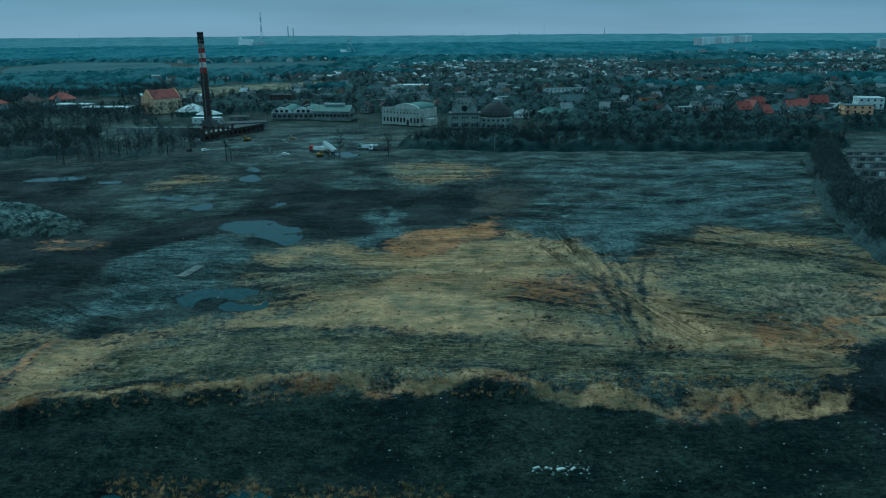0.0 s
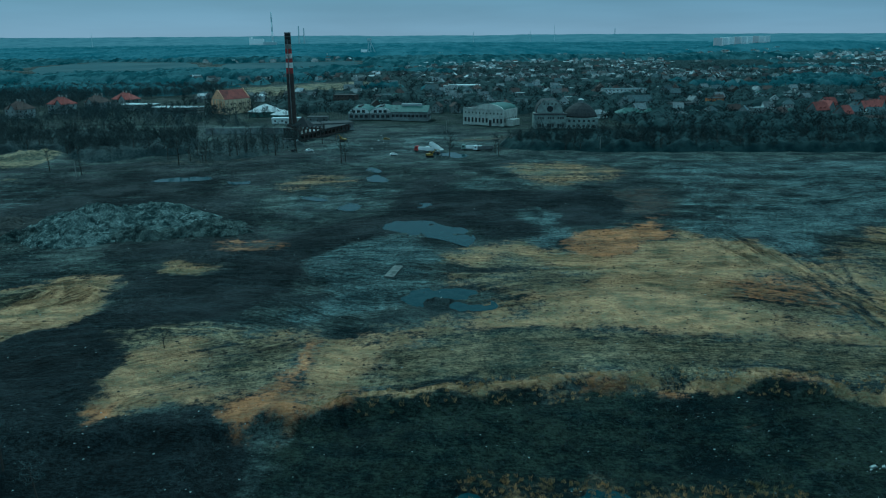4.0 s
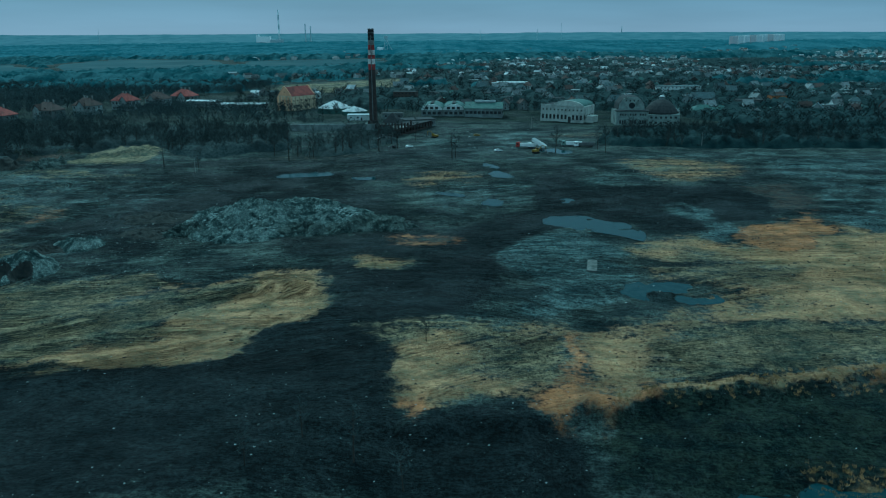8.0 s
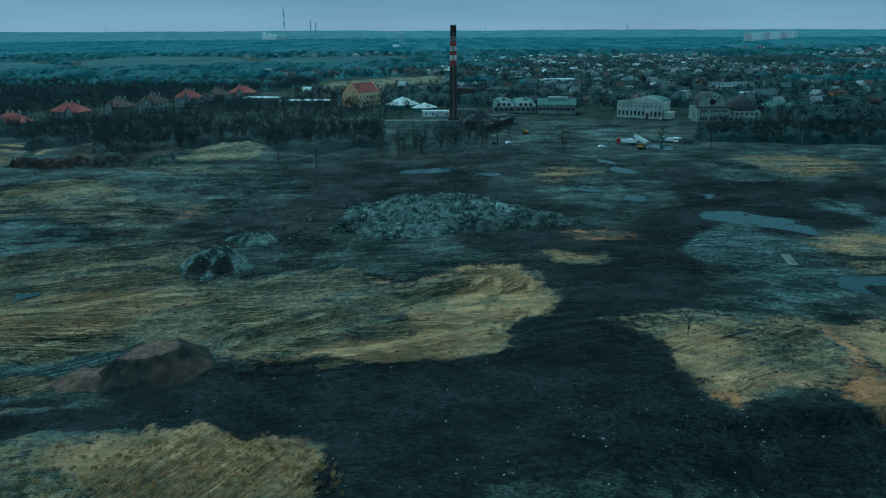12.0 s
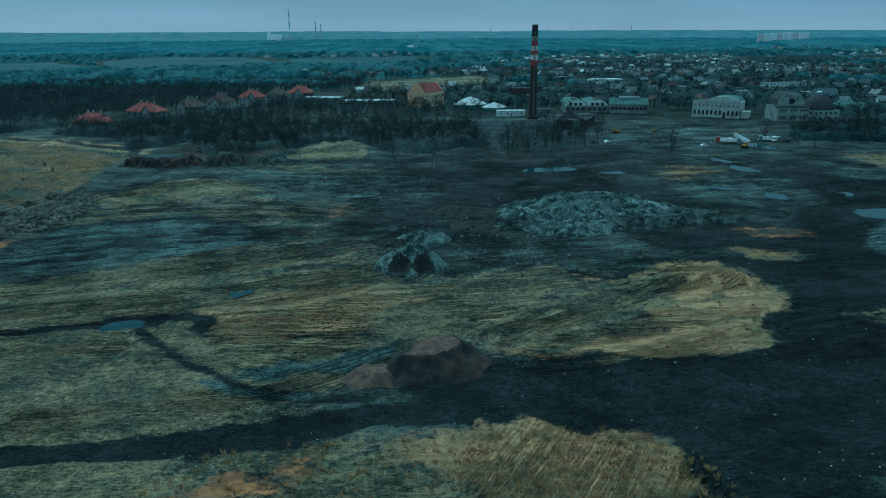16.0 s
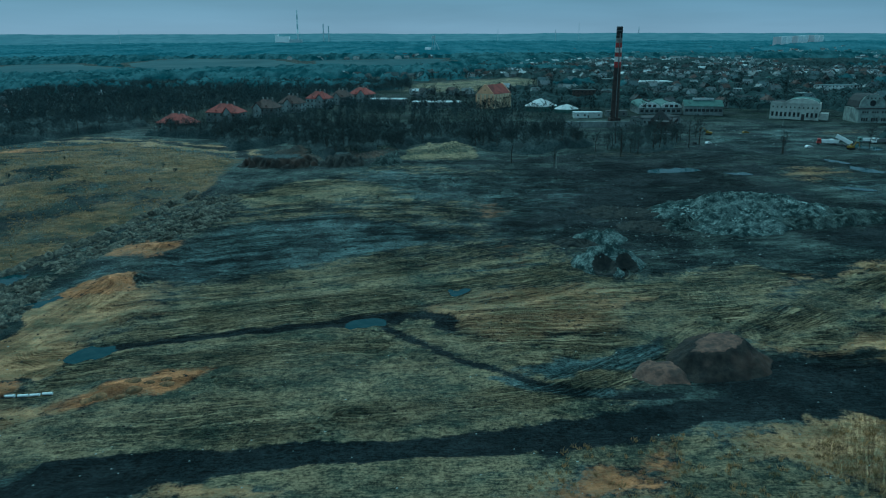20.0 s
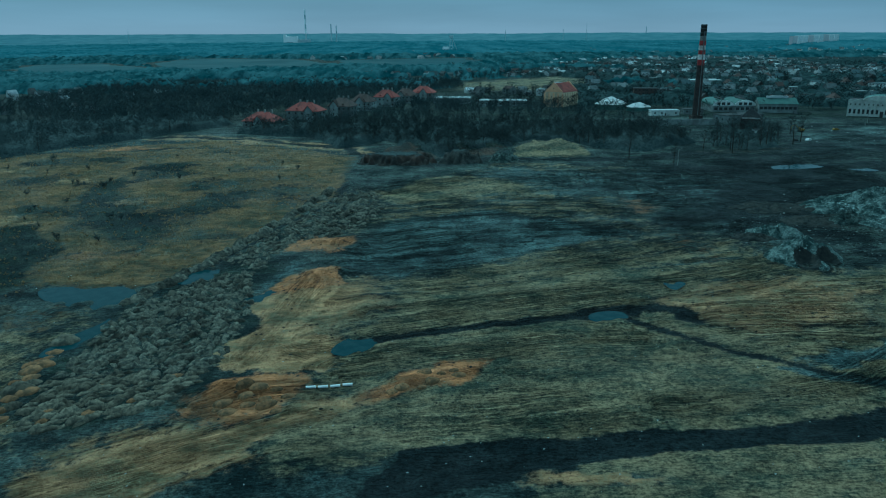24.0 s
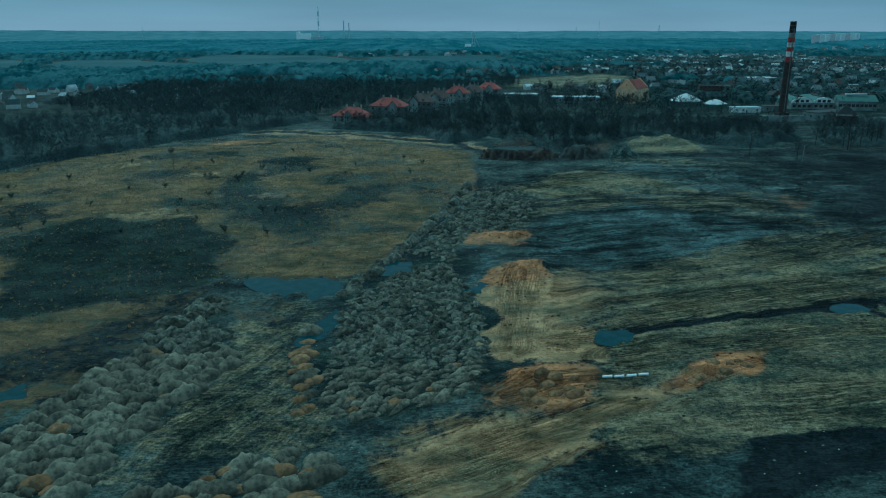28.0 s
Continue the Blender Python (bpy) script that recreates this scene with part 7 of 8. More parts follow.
# ---- garages ----
for row in range(5):
    y = 336 + row * 17
    for k in range(11):
        x = 196 + row * 6.5 + k * 4.2
        ob = empty("garage", x, y, height_at(x, y), 0, "grey lock-up garage with pale door and flat roof", "garage", "rows of lock-up garages")
        part("wall", boxes((-2.05, 2.05, -3, 3, -0.5, 2.6)), M_GREYWALL, ob)
        part("roof", boxes((-2.09, 2.09, -3.2, 3.2, 2.61, 2.85)), M_DARKROOF, ob)
        part("door", boxes((-1.3, 1.3, -3.06, -2.9, 0, 2.2)), M_LIGHTWALL if (k * 7 + row) % 3 == 0 else M_GREYROOF, ob, "metal door")

# ---- the wide town ----
TOWN_RNG = random.Random(23)
WALLS = [M_LIGHTWALL, M_GREYWALL, M_LIGHTWALL, M_GREYWALL, M_LIGHTWALL, M_BRICKWALL]
ROOFS = [M_GREYROOF, M_DARKROOF, M_PALEROOF, M_OLDTILE, M_GREYROOF, M_PALEROOF, M_GREENROOF]
ROOF_WORDS = {M_PALEROOF.name: "pale cool grey", M_GREYROOF.name: "grey sheet", M_OLDTILE.name: "brown tiled", M_DARKROOF.name: "black felt", M_TILE.name: "red tiled", M_BRIGHTROOF.name: "pale metal", M_GREENROOF.name: "grey-green"}
WALL_WORDS = {M_LIGHTWALL.name: "white", M_GREYWALL.name: "grey", M_CREAM.name: "cream", M_BRICKWALL.name: "brown brick"}
PROTO_HOUSES = []
for k in range(16):
    wm, rm = WALLS[k % 6], ROOFS[(k * 3 + k // 7) % 7]
    kind = ("gable", "gable", "hip", "flat")[k % 4]
    w, d, h = TOWN_RNG.uniform(8, 12.5), TOWN_RNG.uniform(7, 9.5), TOWN_RNG.choice((3.2, 5.6, 6.0))
    PROTO_HOUSES.append(house(0, -400, w, d, h, TOWN_RNG.uniform(3, 5), kind, wm, rm, 0, "%s detached house with %s %s roof" % (WALL_WORDS[wm.name], ROOF_WORDS[rm.name], {"gable": "saddle", "hip": "hipped", "flat": "flat"}[kind]), floors=1 if h < 4 else 2, group="town houses", chimneys=0 if kind == "flat" else 1, z=-50))
TAKEN = [(311, 562), (340, 598), (240, 600), (252, 615), (285, 608), (300, 622), (268, 640), (325, 650), (246, 570), (190, 695), (118, 690), (88, 600), (150, 660), (130, 800), (-40, 905), (-158, 735), (-20, 575), (30, 560), (-120, 615), (-90, 605)]
placed = list(TAKEN)
count = 0
while count < 270:
    y = 590 + 520 * TOWN_RNG.random() ** 1.2
    x = TOWN_RNG.uniform(-190 if y > 640 else 60, 0.62 * y + 40)
    if (y > 800 or x > -130) and all((x - a) ** 2 + (y - b) ** 2 > 15 ** 2 for a, b in placed) and not any(distance_in(f, np.array([x]), np.array([y]))[0] > -8 for f in FIELDS[:1]):
        placed.append((x, y))
        copy_thing(TOWN_RNG.choice(PROTO_HOUSES), pose(x, y, height_at(x, y), 0, 0, TOWN_RNG.choice((-20, 0, 12, 25, 70, 100)) + TOWN_RNG.uniform(-8, 8)))
        count += 1


def far_town(name, places, label):
    """Far houses as one mesh: walls under a saddle roof."""
    pts, faces, mats = [], [], []
    r = random.Random(31)
    for x, y, s in places:
        w, d, h, rise, a = r.uniform(8, 14) * s, r.uniform(7, 10) * s, r.uniform(3.2, 6) * s, r.uniform(1.5, 4.5), r.uniform(0, 3.14)
        z, k, c, q = height_at(x, y), len(pts), math.cos(a), math.sin(a)
        for px, py, pz in ((-w / 2, -d / 2, -1), (w / 2, -d / 2, -1), (w / 2, d / 2, -1), (-w / 2, d / 2, -1), (-w / 2, -d / 2, h), (w / 2, -d / 2, h), (w / 2, d / 2, h), (-w / 2, d / 2, h), (-w / 2, 0, h + rise), (w / 2, 0, h + rise)):
            pts.append((x + px * c - py * q, y + px * q + py * c, z + pz))
        wall, roof = r.choice((0, 0, 0, 1, 1)), r.choice((2, 2, 2, 3, 4, 4, 6, 5))
        for f, m in (((0, 1, 5, 4), wall), ((2, 3, 7, 6), wall), ((3, 0, 4, 8, 7), wall), ((1, 2, 6, 9, 5), wall), ((4, 5, 9, 8), roof), ((6, 7, 8, 9), roof)):
            faces.append(tuple(k + i for i in f))
            mats.append(m)
    me = bpy.data.meshes.new(name)
    me.from_pydata(pts, [], faces)
    for m in (M_LIGHTWALL, M_GREYWALL, M_GREYROOF, M_OLDTILE, M_DARKROOF, M_BRIGHTROOF, M_PALEROOF):
        me.materials.append(m)
    me.polygons.foreach_set("material_index", mats)
    return tagged(new(name, me), label, "houses", kind="stuff")


r = TOWN_RNG
far_places = []
while len(far_places) < 1500:
    y = 1080 + 1500 * r.random() ** 1.5
    x = r.uniform(-60 - 0.05 * y, 0.64 * y + 60)
    if fbm(x, y, 170, 3) > -0.18 + 0.15 * step(1700, 2500, y):
        far_places.append((x, y, 1.0))
far_town("far_houses", far_places, "wide far town of low pale houses among trees")
far_places = [(r.uniform(-480, -120), r.uniform(1120, 1260), 1.0) for _ in range(60)] + [(r.uniform(-330, -130), r.uniform(780, 850), 1.0) for _ in range(14)]
far_places += [(r.uniform(-1000, -660), r.uniform(640, 900), 0.8) for _ in range(60)] + [(r.uniform(-700, -300), r.uniform(1850, 2300), 1.2) for _ in range(40)]
far_town("far_houses", far_places, "scattered hamlet of pale houses beyond the woods")

# trees between the houses
places = []
for _ in range(6500):
    y = 505 + 900 * r.random() ** 1.3
    x = r.uniform(-330, 0.64 * y + 60)
    if all((x - a) ** 2 + (y - b) ** 2 > 81 for a, b in placed) and not any(distance_in(f, np.array([x]), np.array([y]))[0] > 0 for f in FIELDS[:1]) and not (y < 600 and x < 60):
        places.append((x, y, r.uniform(0.5, 1.15), r.uniform(0, 6.28)))
TOWN_BUNDLES = [bundle([light_tree(160 + k, 9.5, 3.0, 6, 4, 0.42)]) for k in range(5)]
back = scatter([(-520, 555), (-640, 560), (-760, 640), (-760, 960), (-330, 960), (-330, 860), (-400, 800), (-440, 705), (-490, 625), (-512, 580)], 5.8, 41)
back += [(x, y, s * 0.7, a) for x, y, s, a in scatter([(-500, 515), (-470, 545), (-440, 580), (-415, 625), (-390, 680), (-365, 720), (-345, 720), (-330, 640), (-400, 530), (-460, 508)], 6.0, 43)]
back += scatter([(-400, 640), (-330, 560), (-250, 530), (-200, 540), (-230, 600), (-290, 640), (-380, 690), (-390, 720)], 8, 42)
joined("garden_woods", TOWN_BUNDLES, [(x, y, s * 1.15, a) for x, y, s, a in back if all((x - p) ** 2 + (y - q) ** 2 > 17 ** 2 for p, q in VILLAS)], M_WOODTWIG, "bare winter trees round the villas", "trees")
joined("town_trees", TOWN_BUNDLES, places, M_GARDENTWIG, "bare garden trees between the houses", "trees")

# ---- the far skyline ----
# washed-out tones: haze is painted into the colours of the skyline
M_HAZY = material("hazy_grey", (0.42, 0.48, 0.51), (0.36, 0.42, 0.45), scale=0.02, bump=0)
M_HAZYWHITE = material("hazy_white", (0.78, 0.79, 0.80), (0.68, 0.70, 0.71), scale=0.02, bump=0)
M_HAZYRED = material("hazy_red", (0.56, 0.50, 0.51), (0.46, 0.42, 0.43), scale=0.02, bump=0)


def far_stack(x, y, top, r0, r1, bands, label):
    ob = empty("power_station_stack", x, y, height_at(x, y), 0, label, "stack")
    z = top - height_at(x, y)
    for k in range(bands):
        a, b = z * k / bands, z * (k + 1) / bands
        part("shaft", tubes(((0, 0, a), (0, 0, b), r0 + (r1 - r0) * k / bands, r0 + (r1 - r0) * (k + 1) / bands), sides=14), M_HAZY if k % 2 else (M_HAZYWHITE if bands > 1 else M_HAZY), ob)


far_stack(-1055, 4455, 189, 5.5, 3.8, 7, "far striped power station stack")
far_stack(-921, 4560, 112, 4, 3, 1, "far slim dark stack")
far_stack(-890, 4560, 100, 4, 3, 1, "far slim dark stack")
ob = empty("power_station", -1110, 4380, height_at(-1110, 4380), 0, "far pale power station block", "power station")
part("boiler_house", boxes((-45, 20, -15, 15, -2, 42)), M_HAZYWHITE, ob)
part("turbine_hall", boxes((20.1, 90, -15, 15, -2, 26)), M_HAZY, ob)
part("silo", boxes((-60, -45.1, -10, 10, -2, 52)), M_HAZYWHITE, ob)
ob = empty("mine_headframe", -290, 2356, height_at(-290, 2356), 0, "far steel headframe of a mine", "headframe")
part("frame", tubes(((-6, 0, 0), (-2, 0, 46), 0.9, 0.9), ((6, 0, 0), (2, 0, 46), 0.9, 0.9), ((22, 0, 0), (2, 0, 44), 0.9, 0.9), ((-4, 0, 22), (4, 0, 22), 0.6, 0.6), ((-5, 0, 12), (5, 0, 12), 0.6, 0.6), sides=5), M_HAZY, ob)
part("wheel_house", boxes((-6, 6, -5, 5, 44, 52)), M_HAZY, ob)
part("shaft_house", boxes((-26, -8, -8, 8, -1, 18)), M_HAZYWHITE, ob, "white shaft building")
for k in range(9):
    x, y = 800 + k * 27, 2400 + k * 19
    ob = empty("tower_block", x, y, height_at(x, y), 30, "far pale prefabricated tower block", "tower block", "far tower blocks")
    part("wall", boxes((-12, 12, -6, 6, -1, 33)), M_HAZYWHITE if k % 3 else M_HAZYRED, ob)
    for f in range(10):
        part("window_row", boxes((-11, 11, -6.1, -5.9, 1.5 + f * 3.1, 2.9 + f * 3.1)), M_HAZY, ob)
for k in range(10):
    x, y = 1180 + k * 30, 2050 + 6 * k
    ob = empty("tower_block", x, y, height_at(x, y), 10, "far pale prefabricated tower block", "tower block", "far tower blocks")
    part("wall", boxes((-13, 13, -6, 6, -1, 30)), M_HAZYWHITE if k % 2 else M_HAZY, ob)
    for f in range(9):
        part("window_row", boxes((-12, 12, -6.1, -5.9, 1.5 + f * 3.1, 2.9 + f * 3.1)), M_HAZY, ob)
for x, y, top, w in ((600, 4560, 112, 1.2), (960, 4560, 92, 4), (450, 4500, 78, 2), (-1900, 4000, 86, 1.5), (120, 4600, 76, 2)):
    ob = new("radio_mast", mesh_of("radio_mast", tubes(((0, 0, 0), (0, 0, top - 5), w, w * 0.5), sides=6), M_HAZY))
    ob.location = (x, y, height_at(x, y))
    tagged(ob, "far thin mast on the skyline", "mast")


# ---- vehicles in the yard ----
def wheel(parent, x, y, r, w):
    ob = part("wheel", tubes(((x, y - w / 2, r), (x, y + w / 2, r), r, r), sides=14), M_TYRE, parent)
    part("rim", tubes(((x, y - w / 2 - 0.02, r), (x, y + w / 2 + 0.02, r), r * 0.55, r * 0.55), sides=10), M_STEEL, ob)


def tipper_truck(x, y, turn, cab_m, body_m, label, tilt=0.0):
    ob = empty("tipper_truck", x, y, height_at(x, y), turn, label, "truck")
    part("chassis", boxes((-7.4, 1.4, -0.5, 0.5, 0.75, 1.05)), M_STEEL, ob)
    cab = part("cab", prism([(1.2, 0.8), (3.4, 0.8), (3.4, 1.9), (3.15, 3.4), (1.5, 3.55), (1.2, 3.3)], -1.22, 1.22), cab_m, ob)
    part("windscreen", boxes((3.1, 3.36, -1.05, 1.05, 1.95, 2.95)), M_GLASS, cab)
    part("side_window", boxes((1.9, 2.9, -1.25, -1.2, 2.0, 2.8)), M_GLASS, cab)
    part("side_window", boxes((1.9, 2.9, 1.2, 1.25, 2.0, 2.8)), M_GLASS, cab)
    part("bumper", boxes((3.3, 3.6, -1.2, 1.2, 0.45, 0.85)), M_STEEL, cab)
    bm = solid([(-8.2, -1.25, 1.15), (0.8, -1.25, 1.15), (0.8, 1.25, 1.15), (-8.2, 1.25, 1.15), (-8.6, -1.3, 2.9), (0.95, -1.3, 2.9), (0.95, 1.3, 2.9), (-8.6, 1.3, 2.9),
                (-8.3, -1.12, 2.9), (0.8, -1.12, 2.9), (0.8, 1.12, 2.9), (-8.3, 1.12, 2.9), (-8.0, -1.1, 1.5), (0.65, -1.1, 1.5), (0.65, 1.1, 1.5), (-8.0, 1.1, 1.5)],
               [(0, 3, 2, 1), (0, 1, 5, 4), (1, 2, 6, 5), (2, 3, 7, 6), (3, 0, 4, 7), (4, 5, 9, 8), (5, 6, 10, 9), (6, 7, 11, 10), (7, 4, 8, 11), (8, 9, 13, 12), (9, 10, 14, 13), (10, 11, 15, 14), (11, 8, 12, 15), (12, 13, 14, 15)])
    if tilt:
        bmesh.ops.rotate(bm, verts=bm.verts, cent=(-8.2, 0, 1.15), matrix=Matrix.Rotation(radians(-tilt), 3, "Y"))
    part("tipper_body", bm, body_m, ob, "open steel tipper body")
    for xx in (2.5, -4.6, -5.9, -7.2):
        for yy in (-1.05, 1.05):
            wheel(ob, xx, yy, 0.52, 0.36)
    return ob


tipper_truck(-76, 434, 160, M_REDMETAL, M_WHITEMETAL, "red tipper truck with a white body in the yard")
tipper_truck(-70, 431.5, 140, M_WHITEMETAL, M_WHITEMETAL, "white tipper truck with its body raised", 24)
tipper_truck(-41, 437, 182, M_WHITEMETAL, M_STEEL, "white tipper truck with a grey body")
tipper_truck(-48, 440, 175, M_GREENMETAL, M_WHITEMETAL, "grey-green tipper truck with a white body")


def car(x, y, turn, paint, label):
    ob = empty("car", x, y, height_at(x, y), turn, label, "car")
    part("body", prism([(-2.15, 0.3), (2.15, 0.3), (2.15, 0.75), (1.1, 0.95), (0.5, 1.45), (-1.2, 1.47), (-2.05, 1.0)], -0.85, 0.85), paint, ob)
    part("windscreen", prism([(1.03, 0.99), (0.52, 1.41), (0.58, 1.41), (1.12, 0.99)], -0.72, 0.72), M_GLASS, ob)
    part("side_window", boxes((-1.3, 0.4, -0.87, -0.84, 0.98, 1.36)), M_GLASS, ob)
    part("side_window", boxes((-1.3, 0.4, 0.84, 0.87, 0.98, 1.36)), M_GLASS, ob)
    for xx in (-1.35, 1.35):
        for yy in (-0.78, 0.78):
            wheel(ob, xx, yy, 0.31, 0.2)


car(-91, 421, 10, M_WHITEMETAL, "white car parked on the black yard")
car(-143, 440, 30, M_WHITEMETAL, "white car parked by the ruined works")
car(-152, 438, 80, M_DARKROOF, "dark car parked by the ruined works")
car(-100, 488, 0, M_YELLOW, "yellow car parked before the workshops")


def excavator(x, y, turn, label):
    ob = empty("excavator", x, y, height_at(x, y), turn, label, "excavator")
    for s in (-1, 1):
        part("track", prism([(-1.9, 0.15), (-1.5, 0), (1.5, 0), (1.9, 0.15), (1.9, 0.7), (1.5, 0.85), (-1.5, 0.85), (-1.9, 0.7)], s * 1.25 - 0.3, s * 1.25 + 0.3), M_TYRE, ob)
    part("undercarriage", boxes((-1.1, 1.1, -0.95, 0.95, 0.4, 1.0)), M_STEEL, ob)
    part("house", prism([(-2.2, 1.0), (1.3, 1.0), (1.3, 1.7), (0.2, 2.1), (-2.2, 2.0)], -1.25, 1.25), M_YELLOW, ob)
    cab = part("cab", prism([(0.1, 1.72), (1.5, 1.5), (1.5, 2.4), (1.2, 3.0), (0.1, 3.0)], 0.25, 1.22), M_YELLOW, ob)
    part("cab_glass", boxes((0.3, 1.3, 0.2, 0.24, 2.0, 2.85)), M_GLASS, cab)
    part("boom", tubes(((1.0, -0.3, 1.6), (3.2, -0.3, 4.2), 0.28, 0.22), ((3.2, -0.3, 4.2), (5.4, -0.3, 3.8), 0.22, 0.18), sides=5), M_YELLOW, ob)
    part("stick", tubes(((5.4, -0.3, 3.8), (5.9, -0.3, 1.2), 0.18, 0.14), sides=5), M_YELLOW, ob)
    part("bucket", prism([(5.3, 0.2), (6.2, 0.3), (6.3, 1.2), (5.7, 1.2)], -0.9, 0.3), M_STEEL, ob)


excavator(-70, 414, 20, "yellow tracked excavator standing in the yard")
excavator(-128, 480, 150, "yellow excavator before the ruined works")

# ---- poles, pipes, slabs ----
for x, y, h in ((-248, 366, 8.0), (-155, 470, 9.0), (30, 432, 9.0), (-60, 520, 8.0)):
    ob = empty("lamp_post", x, y, height_at(x, y), 0, "pale concrete lamp post at the yard's edge", "lamp post")
    part("pole", tubes(((0, 0, -0.3), (0, 0, h), 0.16, 0.1), sides=8), M_CONCRETE, ob)
    part("arm", tubes(((0, 0, h - 0.1), (1.2, 0, h + 0.3), 0.06, 0.05), sides=6), M_STEEL, ob)
    part("lamp_head", boxes((0.9, 1.6, -0.15, 0.15, h + 0.24, h + 0.4)), M_STEEL, ob)
for k in range(4):
    x = -401.5 + 2.6 * k
    ob = new("concrete_pipe", mesh_of("concrete_pipe", tubes(((-1.05, 0, 0), (0.95, 0.1, 0), 0.27, 0.27), ((0.72, 0.09, 0), (1.0, 0.1, 0), 0.34, 0.34), sides=12), M_WHITEMETAL))
    ob.matrix_basis = pose(x, 139.8 + 0.15 * (k % 2), height_at(x, 140) + 0.3, 0, 0, 2 * (k % 3))
    tagged(ob, "white pipe lying beside orange clay", "pipe", "line of white pipes")
M_OLDSLAB = material("dirty_concrete", (0.13, 0.135, 0.125), (0.07, 0.075, 0.07), scale=0.5, stain=(0.05, 0.055, 0.05), stain_scale=0.3)
ob = new("concrete_slab", mesh_of("concrete_slab", boxes((-1.5, 1.5, -5.6, 5.6, -0.2, 0.2)), M_OLDSLAB))
ob.matrix_basis = pose(-77.8, 214.5, height_at(-77.8, 214.5) + 0.15, 0, 0, -12)
tagged(ob, "long pale concrete slab on black soil", "slab")
M_LITTER = material("pale_rubbish", (0.34, 0.36, 0.34), (0.1, 0.115, 0.11), scale=0.3, bump=0, spread=0.3)
for k, (x, y, w, d, t) in enumerate(((16.5, 117.3, 2.2, 1.0, 5), (18.6, 117.0, 2.0, 0.9, -8), (20.8, 116.8, 2.4, 1.1, 4), (23.0, 116.6, 1.8, 0.8, 12), (25.4, 116.3, 0.9, 0.6, 0))):
    bm = boxes((-w / 2, w / 2, -d / 2, d / 2, -0.15, 0.22))
    bmesh.ops.subdivide_edges(bm, edges=bm.edges[:], cuts=2)
    for v in bm.verts:
        v.co += Vector(noise.noise_vector(v.co * 2.0 + Vector((k, 0, 0)))) * 0.16
    ob = new("broken_slab", mesh_of("broken_slab", bm, M_LITTER))
    ob.matrix_basis = pose(x, y, height_at(x, y) + 0.1, 4 * (k % 3) - 4, 0, t * 3) @ Matrix.Diagonal((0.62, 0.62, 0.8, 1))
    tagged(ob, "broken white slab lying in the scrub", "rubble", "white rubble on the slope")

# ---- rubbish and stones strewn about ----


def strewn(name, places, size, material_, label, category, seed):
    r = random.Random(seed)
    pts, faces = [], []
    for x, y in places:
        s, z, k = size * r.uniform(0.35, 1.2) ** 1.5, height_at(x, y), len(pts)
        for px, py, pz in ((1, 0, 0), (0.2, 0.8, 0), (-0.9, 0.2, 0), (-0.3, -0.7, 0), (0.1, 0.05, 0.6), (0.55, -0.25, 0.45)):
            pts.append((x + px * s * r.uniform(0.6, 1.4), y + py * s * r.uniform(0.6, 1.4), z + 0.02 + pz * s * r.uniform(0.5, 1.1)))
        faces += [(k, k + 1, k + 4), (k + 1, k + 2, k + 4), (k + 2, k + 3, k + 4), (k + 3, k + 5, k + 4), (k + 3, k, k + 5), (k, k + 4, k + 5)]
    me = bpy.data.meshes.new(name)
    me.from_pydata(pts, [], faces)
    me.materials.append(material_)
    return tagged(new(name, me), label, category, kind="stuff")


r = random.Random(77)
strewn("rubbish", [(r.uniform(-520, 130), 100 + 330 * r.random() ** 1.5) for _ in range(2600)], 0.21, M_LITTER, "scraps of pale rubbish strewn over the waste ground", "rubbish", 1)
strewn("rubbish", [(r.uniform(-20, 100), r.uniform(108, 140)) for _ in range(150)] + [(r.uniform(-160, -100), r.uniform(100, 130)) for _ in range(40)] + [(21 + r.gauss(0, 3.4), 116.8 + r.gauss(0, 0.7)) for _ in range(70)], 0.22, M_LITTER, "pale rubbish caught on the slope", "rubbish", 2)
strewn("rubble", [(r.gauss(-232, 24), r.gauss(256, 20)) for _ in range(320)], 0.45, M_LITTER, "pale lumps of rubble strewn between the slag heaps", "rubble", 7)
strewn("rubbish", [(r.gauss(-120, 45), r.uniform(420, 520)) for _ in range(110)], 0.7, M_LITTER, "heaps of pale scrap round the yard", "rubbish", 3)
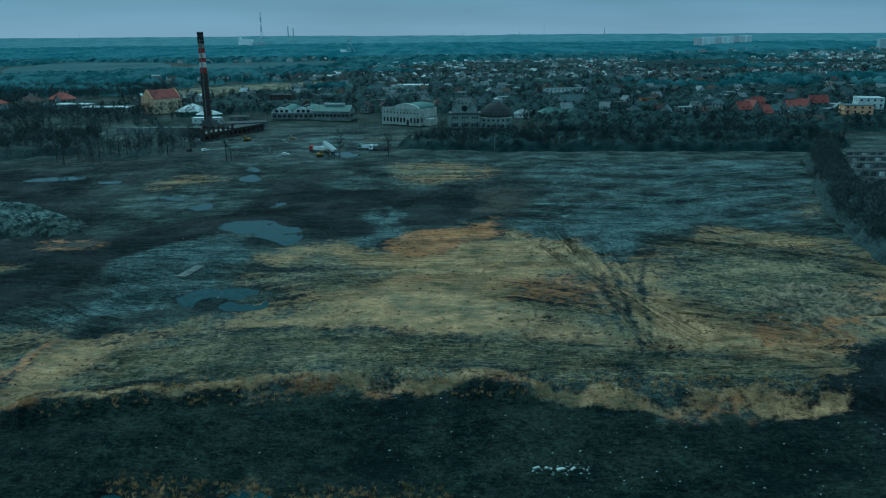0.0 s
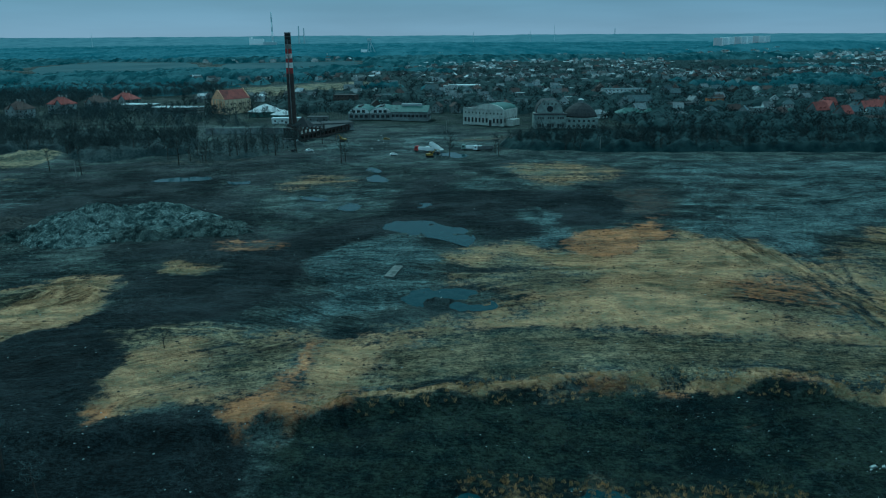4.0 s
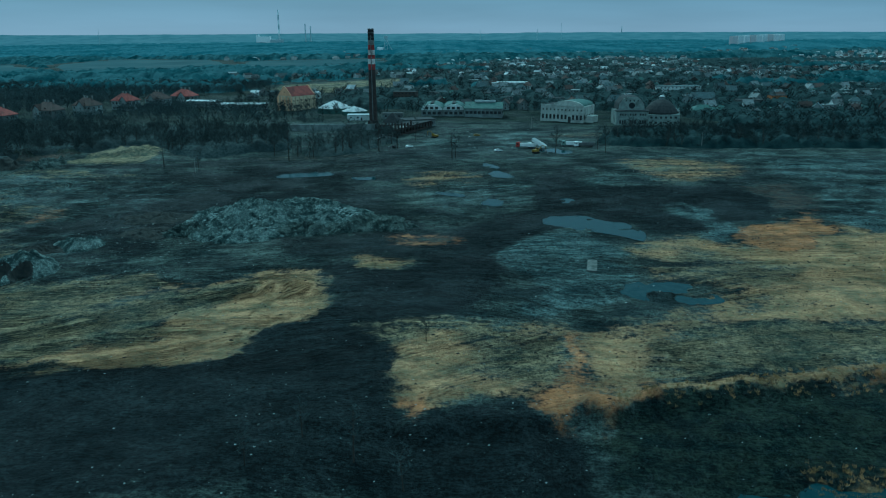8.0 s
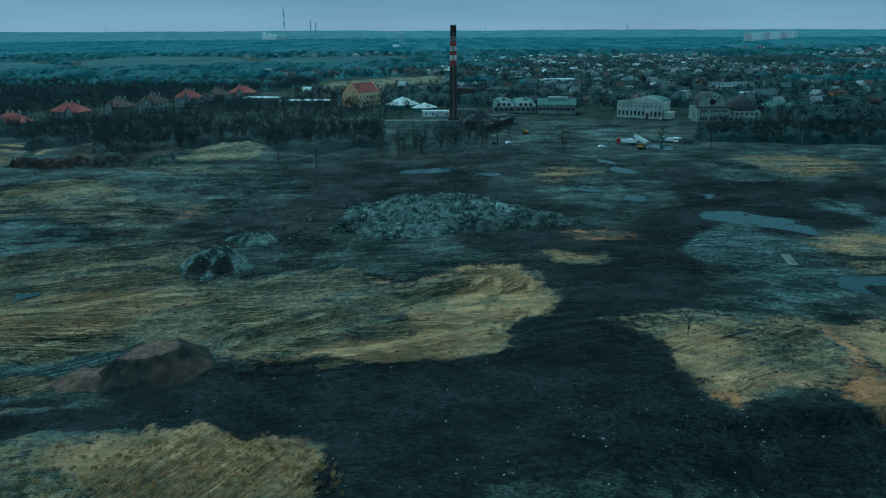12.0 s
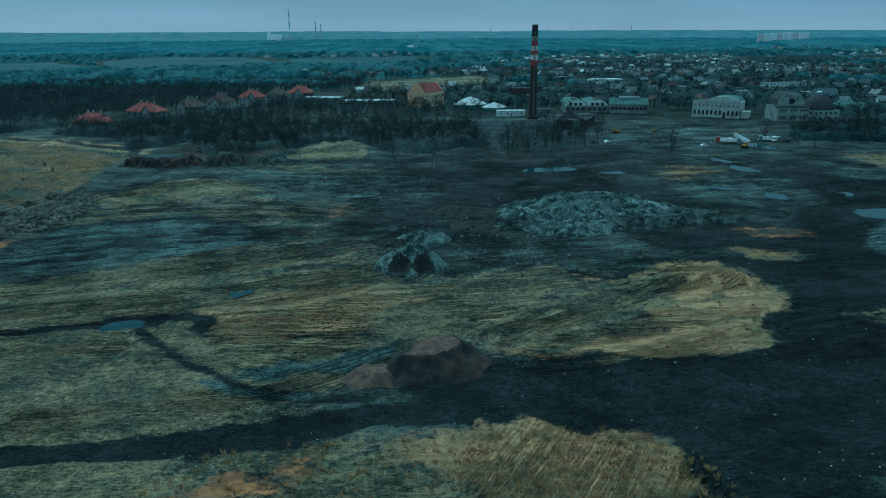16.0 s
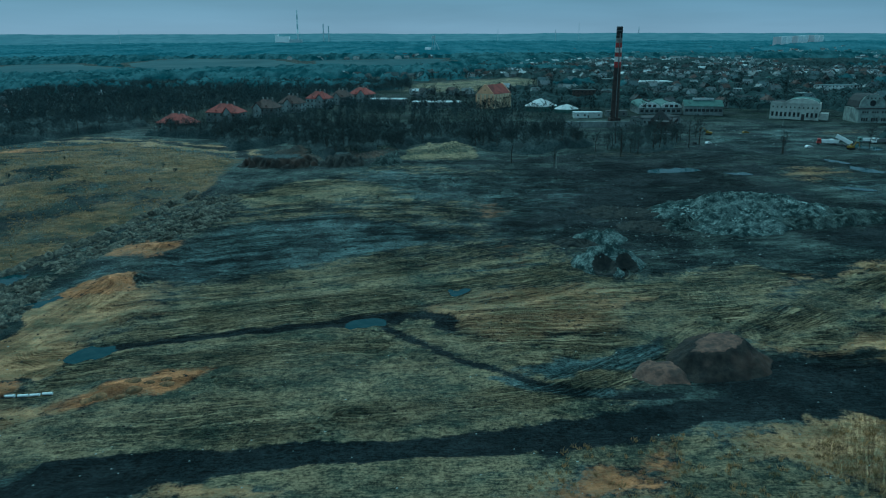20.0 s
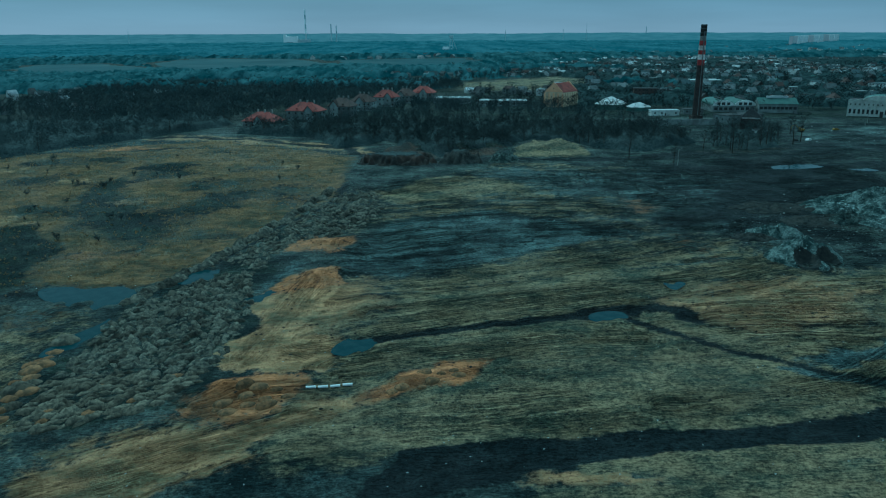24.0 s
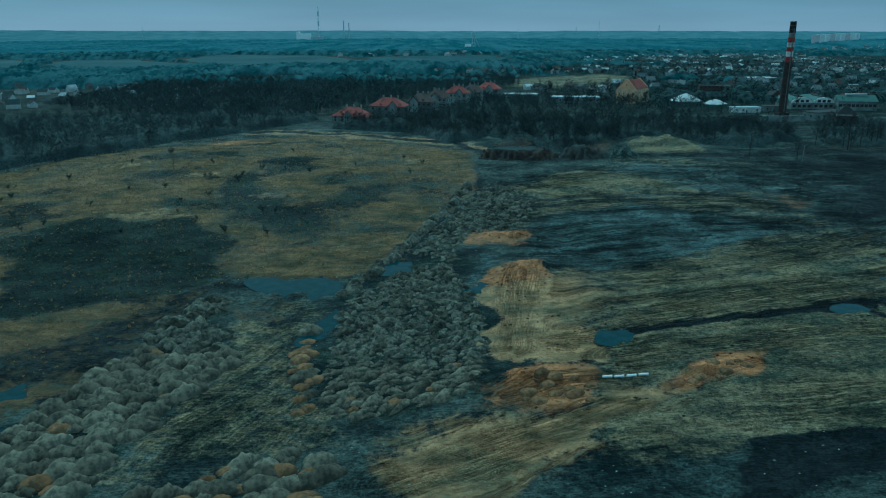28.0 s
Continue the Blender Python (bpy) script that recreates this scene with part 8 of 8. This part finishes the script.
strewn("stones", [(r.uniform(-420, 130), 120 + 260 * r.random()) for _ in range(5000)], 0.42, M_DARKHEAP, "dark clods and stones over the ground", "stones", 4)

# ---- dry grass ----
M_DRYGRASS = material("dry_grass", (0.46, 0.29, 0.13), (0.17, 0.125, 0.06), scale=0.7, bump=0, stain=(0.09, 0.095, 0.05), stain_scale=0.12)


def tuft(seed, height):
    q = random.Random(seed)
    bm = bmesh.new()
    for _ in range(16):
        a = Vector((q.uniform(-0.5, 0.5), q.uniform(-0.5, 0.5), -0.05))
        blade(bm, a, a + Vector((q.uniform(-0.5, 0.5), q.uniform(-0.4, 0.6), q.uniform(0.5, 1.0))) * height, 0.14, q)
    return bundle([bm])


TUFTS = [tuft(k, 1.1) for k in range(5)]
grass_places = scatter([(-247, 109), (-239, 118), (-232, 121), (-216, 118), (-209, 112), (-204, 107), (-202, 99), (-200, 88), (-244, 90)], 1.7, 51)
grass_places += scatter([(-292, 114), (-272, 117), (-252, 117), (-244, 113), (-244, 92), (-300, 96)], 2.6, 52)
joined("dry_grass", TUFTS, grass_places, M_DRYGRASS, "tall bent dry grass beside the track", "grass")
joined("bank_grass", TUFTS, [(x, y, s * 0.8, a) for x, y, s, a in scatter([(-60, 116), (0, 113), (5, 100), (-60, 100)], 1.3, 53) + scatter([(-90, 133), (-54, 141), (-10, 146), (30, 142), (85, 140), (85, 134), (30, 135), (-10, 139), (-54, 134), (-90, 127)], 1.6, 54)], M_DRYGRASS, "dry grass along the top of the bank", "grass")
joined("meadow_grass", TUFTS, [(x, y, s * 0.75, a) for x, y, s, a in scatter([(-654, 368), (-573, 460), (-512, 480), (-418, 410), (-420, 344), (-434, 279), (-455, 235), (-470, 221), (-500, 224), (-530, 150), (-640, 250)], 4.0, 55)], M_DRYGRASS, "tufts of dry grass over the meadow", "grass")


# the patterns that were only copied
for ob in TREES + SLIMS + BUSHES + PROTO_HOUSES:
    for child in list(ob.children_recursive):
        bpy.data.objects.remove(child)
    bpy.data.objects.remove(ob)
